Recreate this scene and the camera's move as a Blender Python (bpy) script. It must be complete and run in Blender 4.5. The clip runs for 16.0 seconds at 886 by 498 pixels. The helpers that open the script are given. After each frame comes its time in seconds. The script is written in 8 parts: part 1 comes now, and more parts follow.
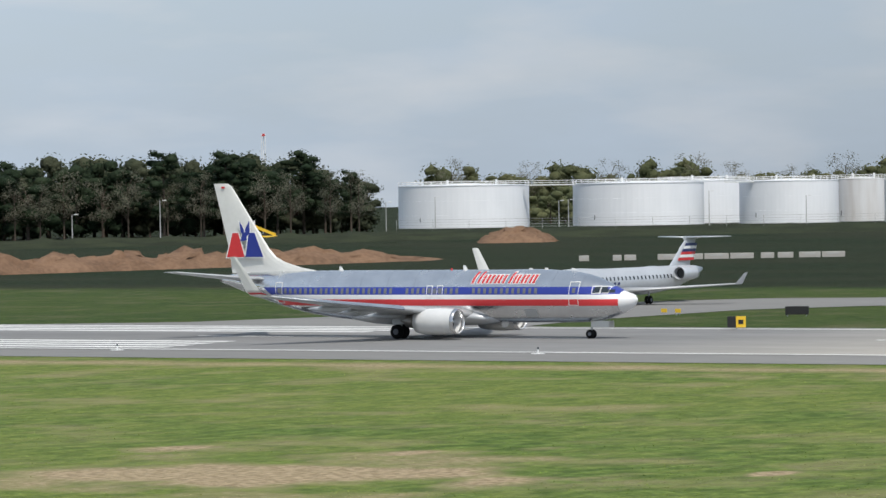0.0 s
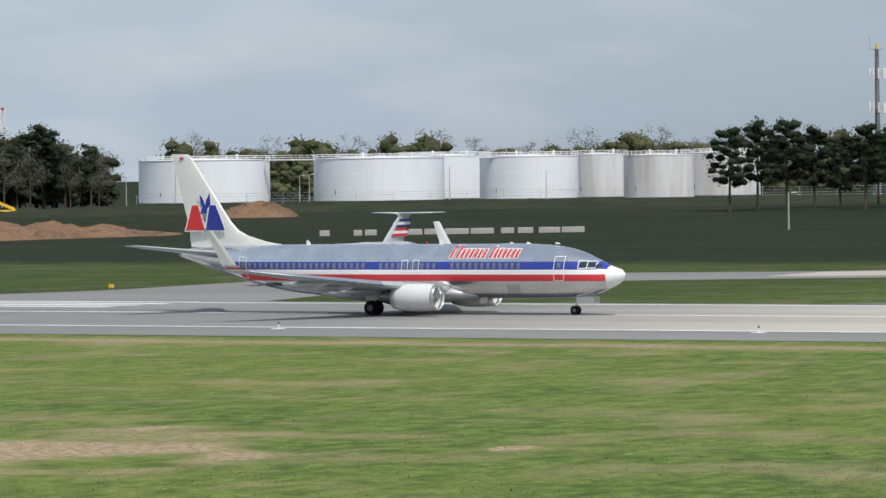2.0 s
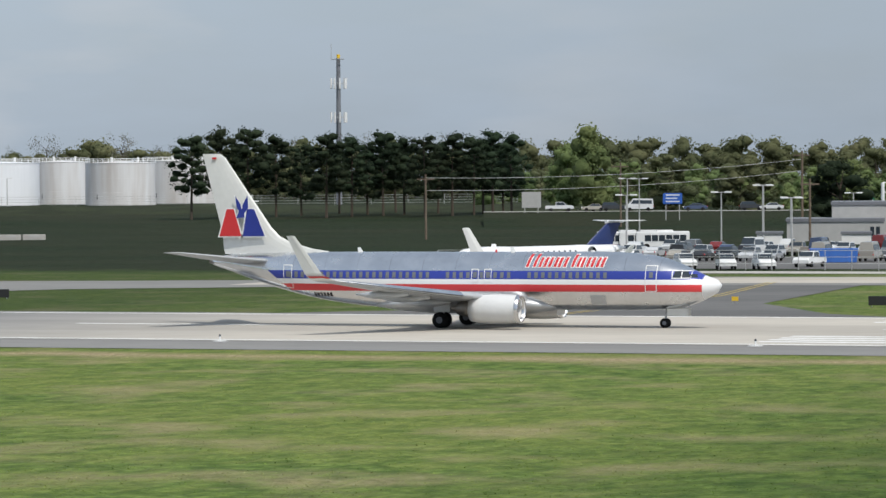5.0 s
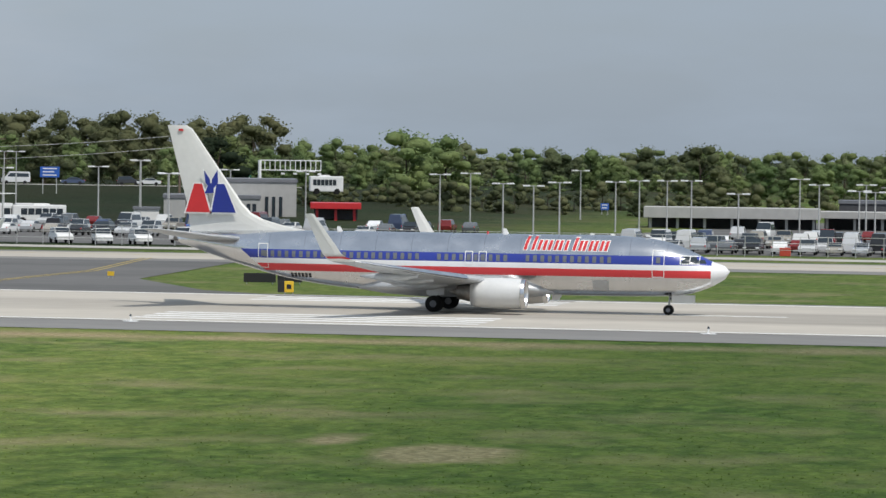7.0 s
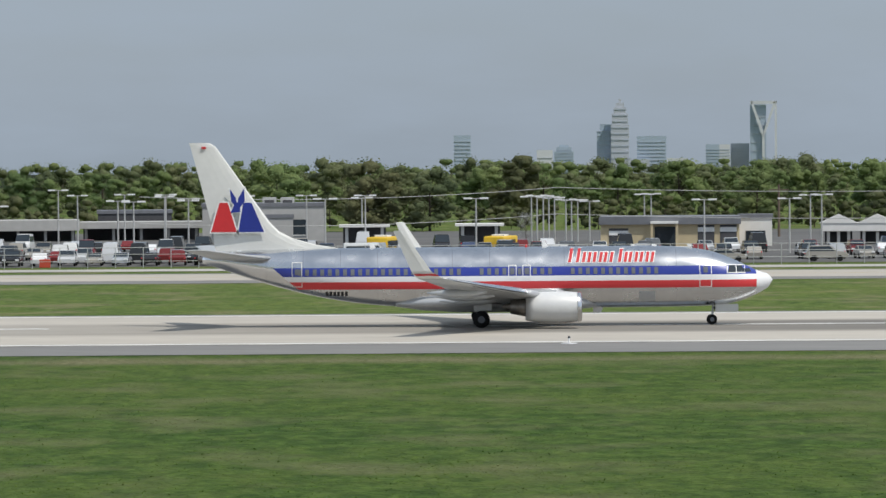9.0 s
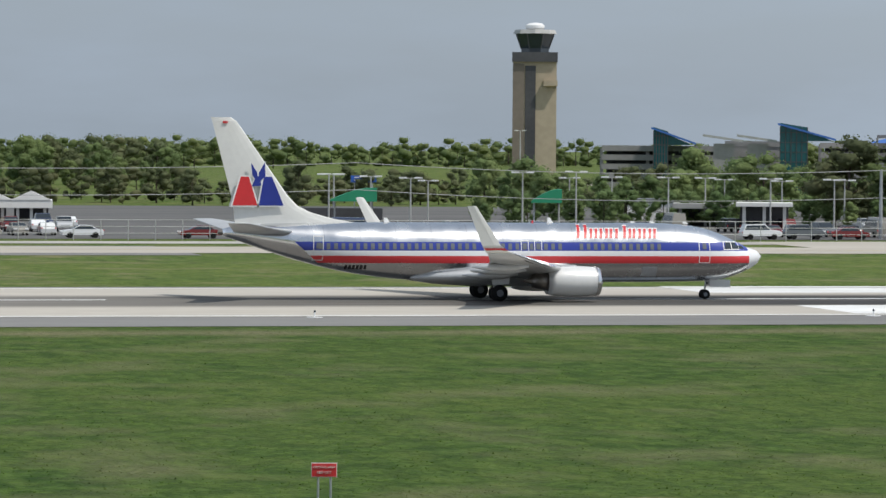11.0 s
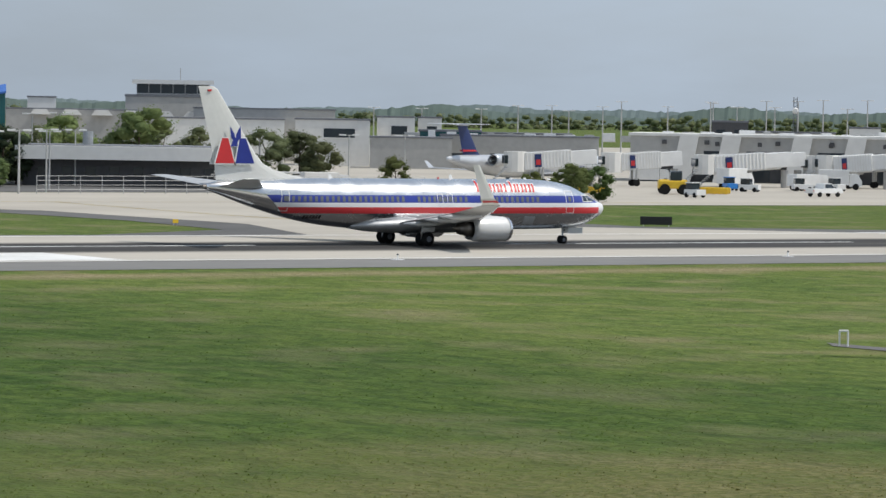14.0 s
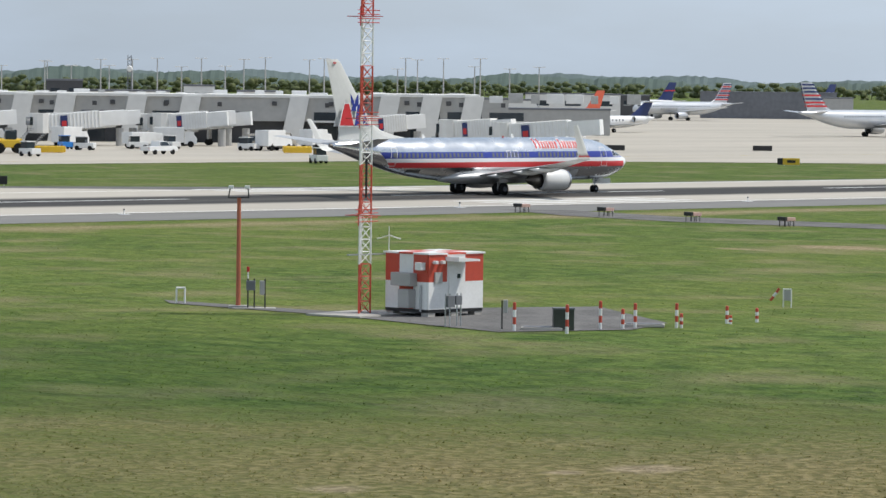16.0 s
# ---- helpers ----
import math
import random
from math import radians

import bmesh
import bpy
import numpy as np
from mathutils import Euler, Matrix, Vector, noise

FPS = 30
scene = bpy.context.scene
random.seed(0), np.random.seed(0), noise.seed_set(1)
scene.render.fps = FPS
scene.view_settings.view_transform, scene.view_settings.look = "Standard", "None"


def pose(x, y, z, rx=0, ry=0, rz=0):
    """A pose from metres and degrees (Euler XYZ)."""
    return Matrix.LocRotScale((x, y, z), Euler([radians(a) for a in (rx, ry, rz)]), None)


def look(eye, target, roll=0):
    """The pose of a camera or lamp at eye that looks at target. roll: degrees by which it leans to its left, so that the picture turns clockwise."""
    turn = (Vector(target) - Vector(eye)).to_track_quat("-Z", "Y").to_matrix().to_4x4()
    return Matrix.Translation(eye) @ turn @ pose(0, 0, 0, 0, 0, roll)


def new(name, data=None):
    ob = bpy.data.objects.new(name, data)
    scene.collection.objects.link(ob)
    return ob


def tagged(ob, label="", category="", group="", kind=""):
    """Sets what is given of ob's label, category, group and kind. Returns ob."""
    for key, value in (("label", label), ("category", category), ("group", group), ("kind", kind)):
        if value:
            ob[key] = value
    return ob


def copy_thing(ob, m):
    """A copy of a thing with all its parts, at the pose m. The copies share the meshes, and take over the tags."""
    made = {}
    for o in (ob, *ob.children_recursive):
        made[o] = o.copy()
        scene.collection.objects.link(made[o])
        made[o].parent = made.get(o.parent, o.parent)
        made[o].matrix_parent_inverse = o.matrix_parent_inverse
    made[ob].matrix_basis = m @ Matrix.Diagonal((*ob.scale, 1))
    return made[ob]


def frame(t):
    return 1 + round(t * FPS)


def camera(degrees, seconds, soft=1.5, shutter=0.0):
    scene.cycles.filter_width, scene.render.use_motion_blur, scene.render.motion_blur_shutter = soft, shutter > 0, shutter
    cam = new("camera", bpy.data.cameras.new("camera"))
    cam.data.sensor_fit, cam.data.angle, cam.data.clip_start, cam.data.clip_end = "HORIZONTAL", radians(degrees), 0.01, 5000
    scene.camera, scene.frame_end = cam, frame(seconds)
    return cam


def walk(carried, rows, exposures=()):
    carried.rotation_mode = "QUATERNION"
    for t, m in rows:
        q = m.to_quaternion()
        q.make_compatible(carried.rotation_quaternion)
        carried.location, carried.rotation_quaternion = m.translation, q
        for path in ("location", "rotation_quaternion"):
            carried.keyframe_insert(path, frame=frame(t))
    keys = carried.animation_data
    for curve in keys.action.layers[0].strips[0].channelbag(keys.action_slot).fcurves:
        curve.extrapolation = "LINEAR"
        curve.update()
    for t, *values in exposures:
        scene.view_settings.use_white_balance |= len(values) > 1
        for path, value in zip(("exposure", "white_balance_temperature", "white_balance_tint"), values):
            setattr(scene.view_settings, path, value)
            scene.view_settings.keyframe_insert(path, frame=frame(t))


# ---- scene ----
# ---- camera ----
EYE = (0.0, 0.0, 10.865)
LANE = 261.69          # distance of the runway's centre line from the camera
cam = camera(13.008, 16.0, soft=1.5)

# seconds, pan from straight across the runway, tilt, lean (degrees)
AIM = [
    (0, -31.346, -0.723, -0.881),
    (0.5, -30.827, -0.833, -0.839),
    (1, -29.985, -1.015, -0.901),
    (1.5, -28.645, -1.085, -0.832),
    (2, -27.529, -1.146, -0.738),
    (2.5, -26.772, -1.171, -0.551),
    (3, -26.035, -1.226, -0.382),
    (3.5, -24.805, -1.243, -0.426),
    (4, -23.090, -1.151, -0.249),
    (4.5, -21.374, -1.133, -0.295),
    (5, -19.602, -1.098, -0.361),
    (5.2, -18.519, -1.066, -0.373),
    (7.3, -9.360, -1.431, 0.844),
    (7.5, -8.599, -1.406, 0.749),
    (8, -5.544, -1.376, -0.125),
    (8.5, -2.708, -1.285, 0.112),
    (9, 0.463, -1.234, -0.393),
    (9.2, 2.081, -1.244, -0.421),
    (11.3, 15.214, -1.636, 0.597),
    (11.5, 16.983, -1.653, 0.679),
    (12, 20.930, -1.631, 0.708),
    (12.5, 23.722, -1.630, 0.612),
    (13, 25.681, -1.686, 1.017),
    (13.5, 28.519, -1.879, 1.086),
    (14, 33.986, -2.037, 0.998),
    (14.5, 37.085, -2.257, 1.068),
    (15, 40.125, -2.590, 0.656),
    (15.5, 42.473, -2.741, 0.480),
    (16, 43.764, -2.515, 0.653),
]


def aimed(pan, tilt, lean):
    p, q = radians(pan), radians(tilt)
    way = (math.sin(p) * math.cos(q), math.cos(p) * math.cos(q), math.sin(q))
    return look(EYE, [e + w for e, w in zip(EYE, way)], lean)


walk(cam, [(t, aimed(p, q, l)) for t, p, q, l in AIM], exposures=[(0, 0.0), (5.2, 0.0), (7.3, -0.07), (13.0, -0.10), (14.5, -0.12), (16, 0.0)])

# ---- sky, sun ----
SUN = Vector((0.40, -0.34, 0.85)).normalized()
world = bpy.data.worlds.new("world")
scene.world = world
world.use_nodes = True
wn, wl = world.node_tree.nodes, world.node_tree.links
wn.clear()
w_out, w_bg = wn.new("ShaderNodeOutputWorld"), wn.new("ShaderNodeBackground")
w_sky = wn.new("ShaderNodeTexSky")
w_sky.sky_type, w_sky.sun_disc = "NISHITA", False
w_sky.sun_elevation = math.asin(SUN.z)
w_sky.sun_rotation = math.atan2(SUN.x, SUN.y)
w_sky.air_density, w_sky.dust_density, w_sky.ozone_density = 1.0, 2.0, 2.0
w_co, w_map, w_noise, w_ramp = (wn.new("ShaderNode" + k) for k in ("TexCoord", "Mapping", "TexNoise", "ValToRGB"))
w_map.inputs["Scale"].default_value = (7.0, 7.0, 26.0)
w_noise.inputs["Scale"].default_value, w_noise.inputs["Detail"].default_value = 1.6, 7.0
w_noise.inputs["Roughness"].default_value = 0.55
w_ramp.color_ramp.elements[0].position, w_ramp.color_ramp.elements[1].position = 0.40, 0.75
w_ramp.color_ramp.elements[0].color, w_ramp.color_ramp.elements[1].color = (0.74, 0.74, 0.74, 1), (0.92, 0.92, 0.92, 1)
w_mix = wn.new("ShaderNodeMix")
w_mix.data_type = "RGBA"
w_mix.inputs["B"].default_value = (3.50, 4.17, 5.02, 1)
wl.new(w_co.outputs["Generated"], w_map.inputs["Vector"])
wl.new(w_map.outputs["Vector"], w_noise.inputs["Vector"])
wl.new(w_noise.outputs["Fac"], w_ramp.inputs["Fac"])
wl.new(w_ramp.outputs["Color"], w_mix.inputs["Factor"])
wl.new(w_sky.outputs["Color"], w_mix.inputs["A"])
# thinner haze along the runway's line, both ways
w_sep, w_sq, w_gain, w_mul = wn.new("ShaderNodeSeparateXYZ"), wn.new("ShaderNodeMath"), wn.new("ShaderNodeMath"), wn.new("ShaderNodeVectorMath")
w_sq.operation, w_gain.operation, w_mul.operation = "MULTIPLY", "MULTIPLY_ADD", "SCALE"
w_gain.inputs[1].default_value, w_gain.inputs[2].default_value = 0.95, 1.02
wl.new(w_co.outputs["Generated"], w_sep.inputs[0])
wl.new(w_sep.outputs["X"], w_sq.inputs[0])
wl.new(w_sep.outputs["X"], w_sq.inputs[1])
wl.new(w_sq.outputs[0], w_gain.inputs[0])
# thin white cumulus over the western sky
w_cmap, w_cnoise, w_cramp, w_west, w_cloud = (wn.new("ShaderNode" + k) for k in ("Mapping", "TexNoise", "MapRange", "MapRange", "Mix"))
w_cmap.inputs["Scale"].default_value = (9.0, 9.0, 34.0)
w_cnoise.inputs["Scale"].default_value, w_cnoise.inputs["Detail"].default_value = 1.3, 6.0
w_cramp.inputs["From Min"].default_value, w_cramp.inputs["From Max"].default_value = 0.50, 0.72
w_west.inputs["From Min"].default_value, w_west.inputs["From Max"].default_value = -0.12, -0.50
w_west.inputs["To Max"].default_value = 0.6
w_cfac = wn.new("ShaderNodeMath")
w_cfac.operation = "MULTIPLY"
w_cloud.data_type = "RGBA"
w_cloud.inputs["B"].default_value = (4.7, 4.85, 5.05, 1)
wl.new(w_co.outputs["Generated"], w_cmap.inputs["Vector"])
wl.new(w_cmap.outputs["Vector"], w_cnoise.inputs["Vector"])
wl.new(w_cnoise.outputs["Fac"], w_cramp.inputs["Value"])
wl.new(w_sep.outputs["X"], w_west.inputs["Value"])
wl.new(w_cramp.outputs["Result"], w_cfac.inputs[0])
wl.new(w_west.outputs["Result"], w_cfac.inputs[1])
wl.new(w_cfac.outputs[0], w_cloud.inputs["Factor"])
wl.new(w_mix.outputs["Result"], w_cloud.inputs["A"])
wl.new(w_cloud.outputs["Result"], w_mul.inputs[0])
wl.new(w_gain.outputs[0], w_mul.inputs["Scale"])
wl.new(w_mul.outputs["Vector"], w_bg.inputs["Color"])
w_bg.inputs["Strength"].default_value = 0.105
wl.new(w_bg.outputs["Background"], w_out.inputs["Surface"])

sun = new("sun", bpy.data.lights.new("sun", "SUN"))
sun.data.energy, sun.data.angle, sun.data.color = 3.5, radians(0.5), (1.0, 0.96, 0.89)
sun.matrix_world = look(SUN * 100, (0, 0, 0))


# ---- materials ----
def shader(name, rough=0.6, metal=0.0):
    m = bpy.data.materials.new(name)
    m.use_nodes = True
    b = m.node_tree.nodes["Principled BSDF"]
    b.inputs["Roughness"].default_value, b.inputs["Metallic"].default_value = rough, metal
    if rough > 0.65:
        b.inputs["Specular IOR Level"].default_value = 0.08
    return m, m.node_tree.nodes, m.node_tree.links, b


def mixed(nodes, links, fac, a, b):
    """A colour mix; fac, a and b are sockets or values."""
    n = nodes.new("ShaderNodeMix")
    n.data_type = "RGBA"
    for key, v in (("Factor", fac), ("A", a), ("B", b)):
        if isinstance(v, bpy.types.NodeSocket):
            links.new(v, n.inputs[key])
        elif isinstance(v, tuple):
            n.inputs[key].default_value = (*v, 1)
        else:
            n.inputs[key].default_value = v
    return n.outputs["Result"]


def calc(nodes, links, op, a, b=0.0, c=0.0):
    n = nodes.new("ShaderNodeMath")
    n.operation = op
    for i, v in enumerate((a, b, c)):
        if isinstance(v, bpy.types.NodeSocket):
            links.new(v, n.inputs[i])
        else:
            n.inputs[i].default_value = v
    return n.outputs[0]


def grain(nodes, links, scale, detail=4.0, lo=0.35, hi=0.65, stretch=(1, 1, 1), space="Object"):
    co, mp, nz, rp = (nodes.new("ShaderNode" + k) for k in ("TexCoord", "Mapping", "TexNoise", "MapRange"))
    mp.inputs["Scale"].default_value = stretch
    nz.inputs["Scale"].default_value, nz.inputs["Detail"].default_value = scale, detail
    links.new(co.outputs[space], mp.inputs["Vector"])
    links.new(mp.outputs["Vector"], nz.inputs["Vector"])
    links.new(nz.outputs["Fac"], rp.inputs["Value"])
    rp.inputs["From Min"].default_value, rp.inputs["From Max"].default_value = lo, hi
    return rp.outputs["Result"]


def surface(name, light, dark, rough=0.7, metal=0.0, scale=1.0, fine=12.0, bump=0.0, stretch=(1, 1, 1), spread=0.0):
    """Two tones at two scales; spread varies the tone from object to object."""
    m, n, l, b = shader(name, rough, metal)
    big, small = grain(n, l, scale, 3.0, stretch=stretch), grain(n, l, fine, 5.0, stretch=stretch)
    f = calc(n, l, "ADD", calc(n, l, "MULTIPLY", big, 0.6), calc(n, l, "MULTIPLY", small, 0.4))
    col = mixed(n, l, f, dark, light)
    if spread:
        info = n.new("ShaderNodeObjectInfo")
        hsv = n.new("ShaderNodeHueSaturation")
        l.new(calc(n, l, "MULTIPLY_ADD", info.outputs["Random"], 2 * spread, 1 - spread), hsv.inputs["Value"])
        l.new(calc(n, l, "MULTIPLY_ADD", info.outputs["Random"], 0.05, 0.475), hsv.inputs["Hue"])
        l.new(col, hsv.inputs["Color"])
        col = hsv.outputs["Color"]
    l.new(col, b.inputs["Base Color"])
    if bump:
        bp = n.new("ShaderNodeBump")
        bp.inputs["Strength"].default_value, bp.inputs["Distance"].default_value = bump, 0.05
        l.new(small, bp.inputs["Height"])
        l.new(bp.outputs["Normal"], b.inputs["Normal"])
    return m


def plain(name, colour, rough=0.5, metal=0.0):
    c = tuple(colour)
    return surface(name, tuple(min(1, v * 1.06) for v in c), tuple(v * 0.9 for v in c), rough, metal, 0.7, 9.0)


WHITE = plain("white_paint", (0.78, 0.78, 0.77))
MARK = surface("road_marking", (0.80, 0.80, 0.78), (0.60, 0.60, 0.58), 0.7, scale=0.15, fine=1.5)
YMARK = plain("yellow_marking", (0.40, 0.31, 0.11), 0.7)
RED = plain("red_paint", (0.55, 0.03, 0.035), 0.35)
ORANGE = plain("aviation_orange", (0.52, 0.070, 0.040), 0.5)
BLUE = plain("blue_paint", (0.02, 0.035, 0.25), 0.35)
NAVY = plain("navy_paint", (0.015, 0.03, 0.12), 0.4)
YELLOW = plain("yellow_paint", (0.75, 0.48, 0.03), 0.5)
BLACK = plain("black_paint", (0.015, 0.015, 0.016), 0.5)
RUBBER = plain("rubber", (0.02, 0.02, 0.02), 0.85)
STEEL = surface("galvanised_steel", (0.52, 0.53, 0.54), (0.36, 0.37, 0.38), 0.45, 0.7, 1.0, 8.0)
POLE = surface("grey_pole", (0.50, 0.50, 0.49), (0.38, 0.38, 0.37), 0.6, 0.2, 1.0, 8.0)
WOODPOLE = surface("wood_pole", (0.20, 0.16, 0.12), (0.12, 0.09, 0.07), 0.85, 0, 1.0, 8.0)
CONCRETE = surface("concrete", (0.46, 0.44, 0.41), (0.36, 0.345, 0.32), 0.85, 0, 0.05, 0.9, 0.2)
GREYWALL = surface("grey_wall", (0.47, 0.465, 0.45), (0.36, 0.357, 0.347), 0.8, 0, 0.06, 0.8)
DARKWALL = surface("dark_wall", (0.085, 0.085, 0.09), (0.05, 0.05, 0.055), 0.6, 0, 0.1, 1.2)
WHITEWALL = surface("white_wall", (0.80, 0.79, 0.765), (0.68, 0.67, 0.645), 0.75, 0, 0.06, 0.8)
TANWALL = surface("tan_wall", (0.62, 0.52, 0.34), (0.52, 0.43, 0.28), 0.8, 0, 0.08, 0.9)
ROOF = surface("grey_roof", (0.22, 0.23, 0.25), (0.15, 0.155, 0.17), 0.7, 0, 0.08, 0.9)
BLUEROOF = plain("blue_roof", (0.045, 0.15, 0.48), 0.5)
GLASS = plain("dark_glass", (0.03, 0.04, 0.05), 0.08)
GREENGLASS = plain("green_glass", (0.02, 0.10, 0.11), 0.12)
TANK = surface("white_tank", (0.83, 0.84, 0.86), (0.74, 0.755, 0.78), 0.55, 0, 0.03, 0.35, stretch=(1, 1, 0.25))
RUSTTANK = surface("stained_tank", (0.74, 0.745, 0.75), (0.52, 0.48, 0.45), 0.65, 0, 0.10, 0.5, stretch=(1, 1, 0.12))
DIRT = surface("red_dirt", (0.225, 0.140, 0.090), (0.125, 0.078, 0.052), 0.95, 0, 0.15, 1.2, 0.6)
BARK = surface("bark", (0.12, 0.095, 0.075), (0.06, 0.05, 0.04), 0.95, 0, 0.8, 6.0)


def leaf(name, light, dark):
    m, n, l, b = shader(name, 0.7)
    geo, info = n.new("ShaderNodeNewGeometry"), n.new("ShaderNodeObjectInfo")
    # fine leaf relief at real size
    nz = n.new("ShaderNodeTexNoise")
    nz.inputs["Scale"].default_value, nz.inputs["Detail"].default_value, nz.inputs["Roughness"].default_value = 1.5, 6.0, 0.7
    l.new(geo.outputs["Position"], nz.inputs["Vector"])
    rough = n.new("ShaderNodeMapRange")
    rough.inputs["From Min"].default_value, rough.inputs["From Max"].default_value = 0.36, 0.64
    l.new(nz.outputs["Fac"], rough.inputs["Value"])
    fac = calc(n, l, "MULTIPLY_ADD", geo.outputs["Random Per Island"], 0.5, calc(n, l, "MULTIPLY", rough.outputs["Result"], 0.5))
    bp = n.new("ShaderNodeBump")
    bp.inputs["Strength"].default_value, bp.inputs["Distance"].default_value = 0.9, 0.5
    l.new(nz.outputs["Fac"], bp.inputs["Height"])
    l.new(bp.outputs["Normal"], b.inputs["Normal"])
    col = mixed(n, l, fac, dark, light)
    hsv = n.new("ShaderNodeHueSaturation")
    l.new(calc(n, l, "MULTIPLY_ADD", info.outputs["Random"], 0.4, 0.8), hsv.inputs["Value"])
    l.new(calc(n, l, "MULTIPLY_ADD", info.outputs["Random"], 0.035, 0.4825), hsv.inputs["Hue"])
    # tone drifts from tree to tree
    drift, bent = n.new("ShaderNodeTexNoise"), n.new("ShaderNodeHueSaturation")
    drift.inputs["Scale"].default_value, drift.inputs["Detail"].default_value = 0.085, 1.0
    l.new(geo.outputs["Position"], drift.inputs["Vector"])
    l.new(calc(n, l, "MULTIPLY_ADD", drift.outputs["Fac"], 1.1, 0.48), bent.inputs["Value"])
    l.new(calc(n, l, "MULTIPLY_ADD", drift.outputs["Fac"], -0.10, 0.555), bent.inputs["Hue"])
    l.new(col, bent.inputs["Color"])
    l.new(bent.outputs["Color"], hsv.inputs["Color"])
    l.new(hsv.outputs["Color"], b.inputs["Base Color"])
    # light that comes through the leaves
    thin, both, out = n.new("ShaderNodeBsdfTranslucent"), n.new("ShaderNodeMixShader"), n["Material Output"]
    both.inputs["Fac"].default_value = 0.42
    l.new(hsv.outputs["Color"], thin.inputs["Color"])
    l.new(b.outputs["BSDF"], both.inputs[1])
    l.new(thin.outputs["BSDF"], both.inputs[2])
    l.new(both.outputs["Shader"], out.inputs["Surface"])
    return m


PINE = leaf("pine_needles", (0.054, 0.076, 0.042), (0.025, 0.038, 0.022))
GREEN = leaf("spring_leaves", (0.225, 0.275, 0.112), (0.150, 0.190, 0.076))
OLIVE = leaf("olive_leaves", (0.198, 0.220, 0.112), (0.128, 0.146, 0.074))
WOOD = leaf("dense_wood_leaves", (0.105, 0.112, 0.068), (0.062, 0.068, 0.042))
TWIG = leaf("bare_twigs", (0.24, 0.235, 0.175), (0.15, 0.145, 0.105))
SHRUB = leaf("shrub_leaves", (0.19, 0.225, 0.085), (0.10, 0.125, 0.045))
BLOSSOM = leaf("white_blossom", (0.75, 0.75, 0.70), (0.45, 0.45, 0.40))


# ---- shapes ----
def mesh_of(name, bm, material, smooth=False):
    me = bpy.data.meshes.new(name)
    bm.to_mesh(me)
    bm.free()
    for m in material if isinstance(material, (list, tuple)) else (material,):
        me.materials.append(m)
    if smooth:
        me.polygons.foreach_set("use_smooth", [True] * len(me.polygons))
    return me


def part(name, bm, material, parent, label="", smooth=False):
    ob = new(name, mesh_of(name, bm, material, smooth))
    ob.parent = parent
    if label:
        tagged(ob, label)
    return ob


def thing(name, label, category, group="", kind="", at=None):
    ob = tagged(new(name), label, category, group, kind)
    if at is not None:
        ob.matrix_basis = at
    return ob


def solo(name, bm, material, label, category, group="", kind="", at=None, smooth=False):
    ob = tagged(new(name, mesh_of(name, bm, material, smooth)), label, category, group, kind)
    if at is not None:
        ob.matrix_basis = at
    return ob


def box(bm, x0, x1, y0, y1, z0, z1, m=None, bevel=0.0):
    c = bmesh.ops.create_cube(bm, size=1.0)["verts"]
    t = Matrix.Translation(((x0 + x1) / 2, (y0 + y1) / 2, (z0 + z1) / 2)) @ Matrix.Diagonal((x1 - x0, y1 - y0, z1 - z0, 1))
    bmesh.ops.transform(bm, matrix=(m @ t) if m is not None else t, verts=c)
    if bevel:
        es = list({e for v in c for e in v.link_edges})
        bmesh.ops.bevel(bm, geom=es, offset=bevel, segments=2, affect="EDGES", profile=0.6)
    return bm


def boxed(*a, **k):
    return box(bmesh.new(), *a, **k)


def rod(bm, a, b, r0, r1=None, n=10, caps=True):
    a, b = Vector(a), Vector(b)
    d = b - a
    m = Matrix.Translation((a + b) / 2) @ d.to_track_quat("Z", "Y").to_matrix().to_4x4()
    bmesh.ops.create_cone(bm, cap_ends=caps, segments=n, radius1=r0, radius2=r0 if r1 is None else r1, depth=d.length, matrix=m)
    return bm


def rodded(*a, **k):
    return rod(bmesh.new(), *a, **k)


def loft(bm, rings, cap=True):
    vs = [[bm.verts.new(p) for p in ring] for ring in rings]
    n = len(vs[0])
    for a, b in zip(vs, vs[1:]):
        for i in range(n):
            bm.faces.new((a[i], a[(i + 1) % n], b[(i + 1) % n], b[i]))
    if cap:
        bm.faces.new(list(reversed(vs[0])))
        bm.faces.new(vs[-1])
    bmesh.ops.recalc_face_normals(bm, faces=bm.faces[:])
    return bm


def prism(bm, outline, y0, y1):
    """An outline in x and z, drawn out along y."""
    return loft(bm, [[(x, y0, z) for x, z in outline], [(x, y1, z) for x, z in outline]])


def sheet(outline, z, bm=None):
    bm = bm or bmesh.new()
    f = bm.faces.new([bm.verts.new((x, y, z)) for x, y in outline])
    if f.normal.z < 0:
        f.normal_flip()
    bm.normal_update()
    for f in bm.faces:
        if f.normal.z < 0:
            f.normal_flip()
    return bm


def polar(az, d, z=0.0):
    return (d * math.sin(radians(az)), d * math.cos(radians(az)), z)


def facing(az, d, z=0.0, turn=0.0):
    """A pose at that bearing and distance whose -y side faces the camera."""
    return pose(*polar(az, d, z), 0, 0, -az + turn)


def rise(el, d):
    """The height that shows at that elevation (degrees) and distance."""
    return EYE[2] + d * math.tan(radians(el))


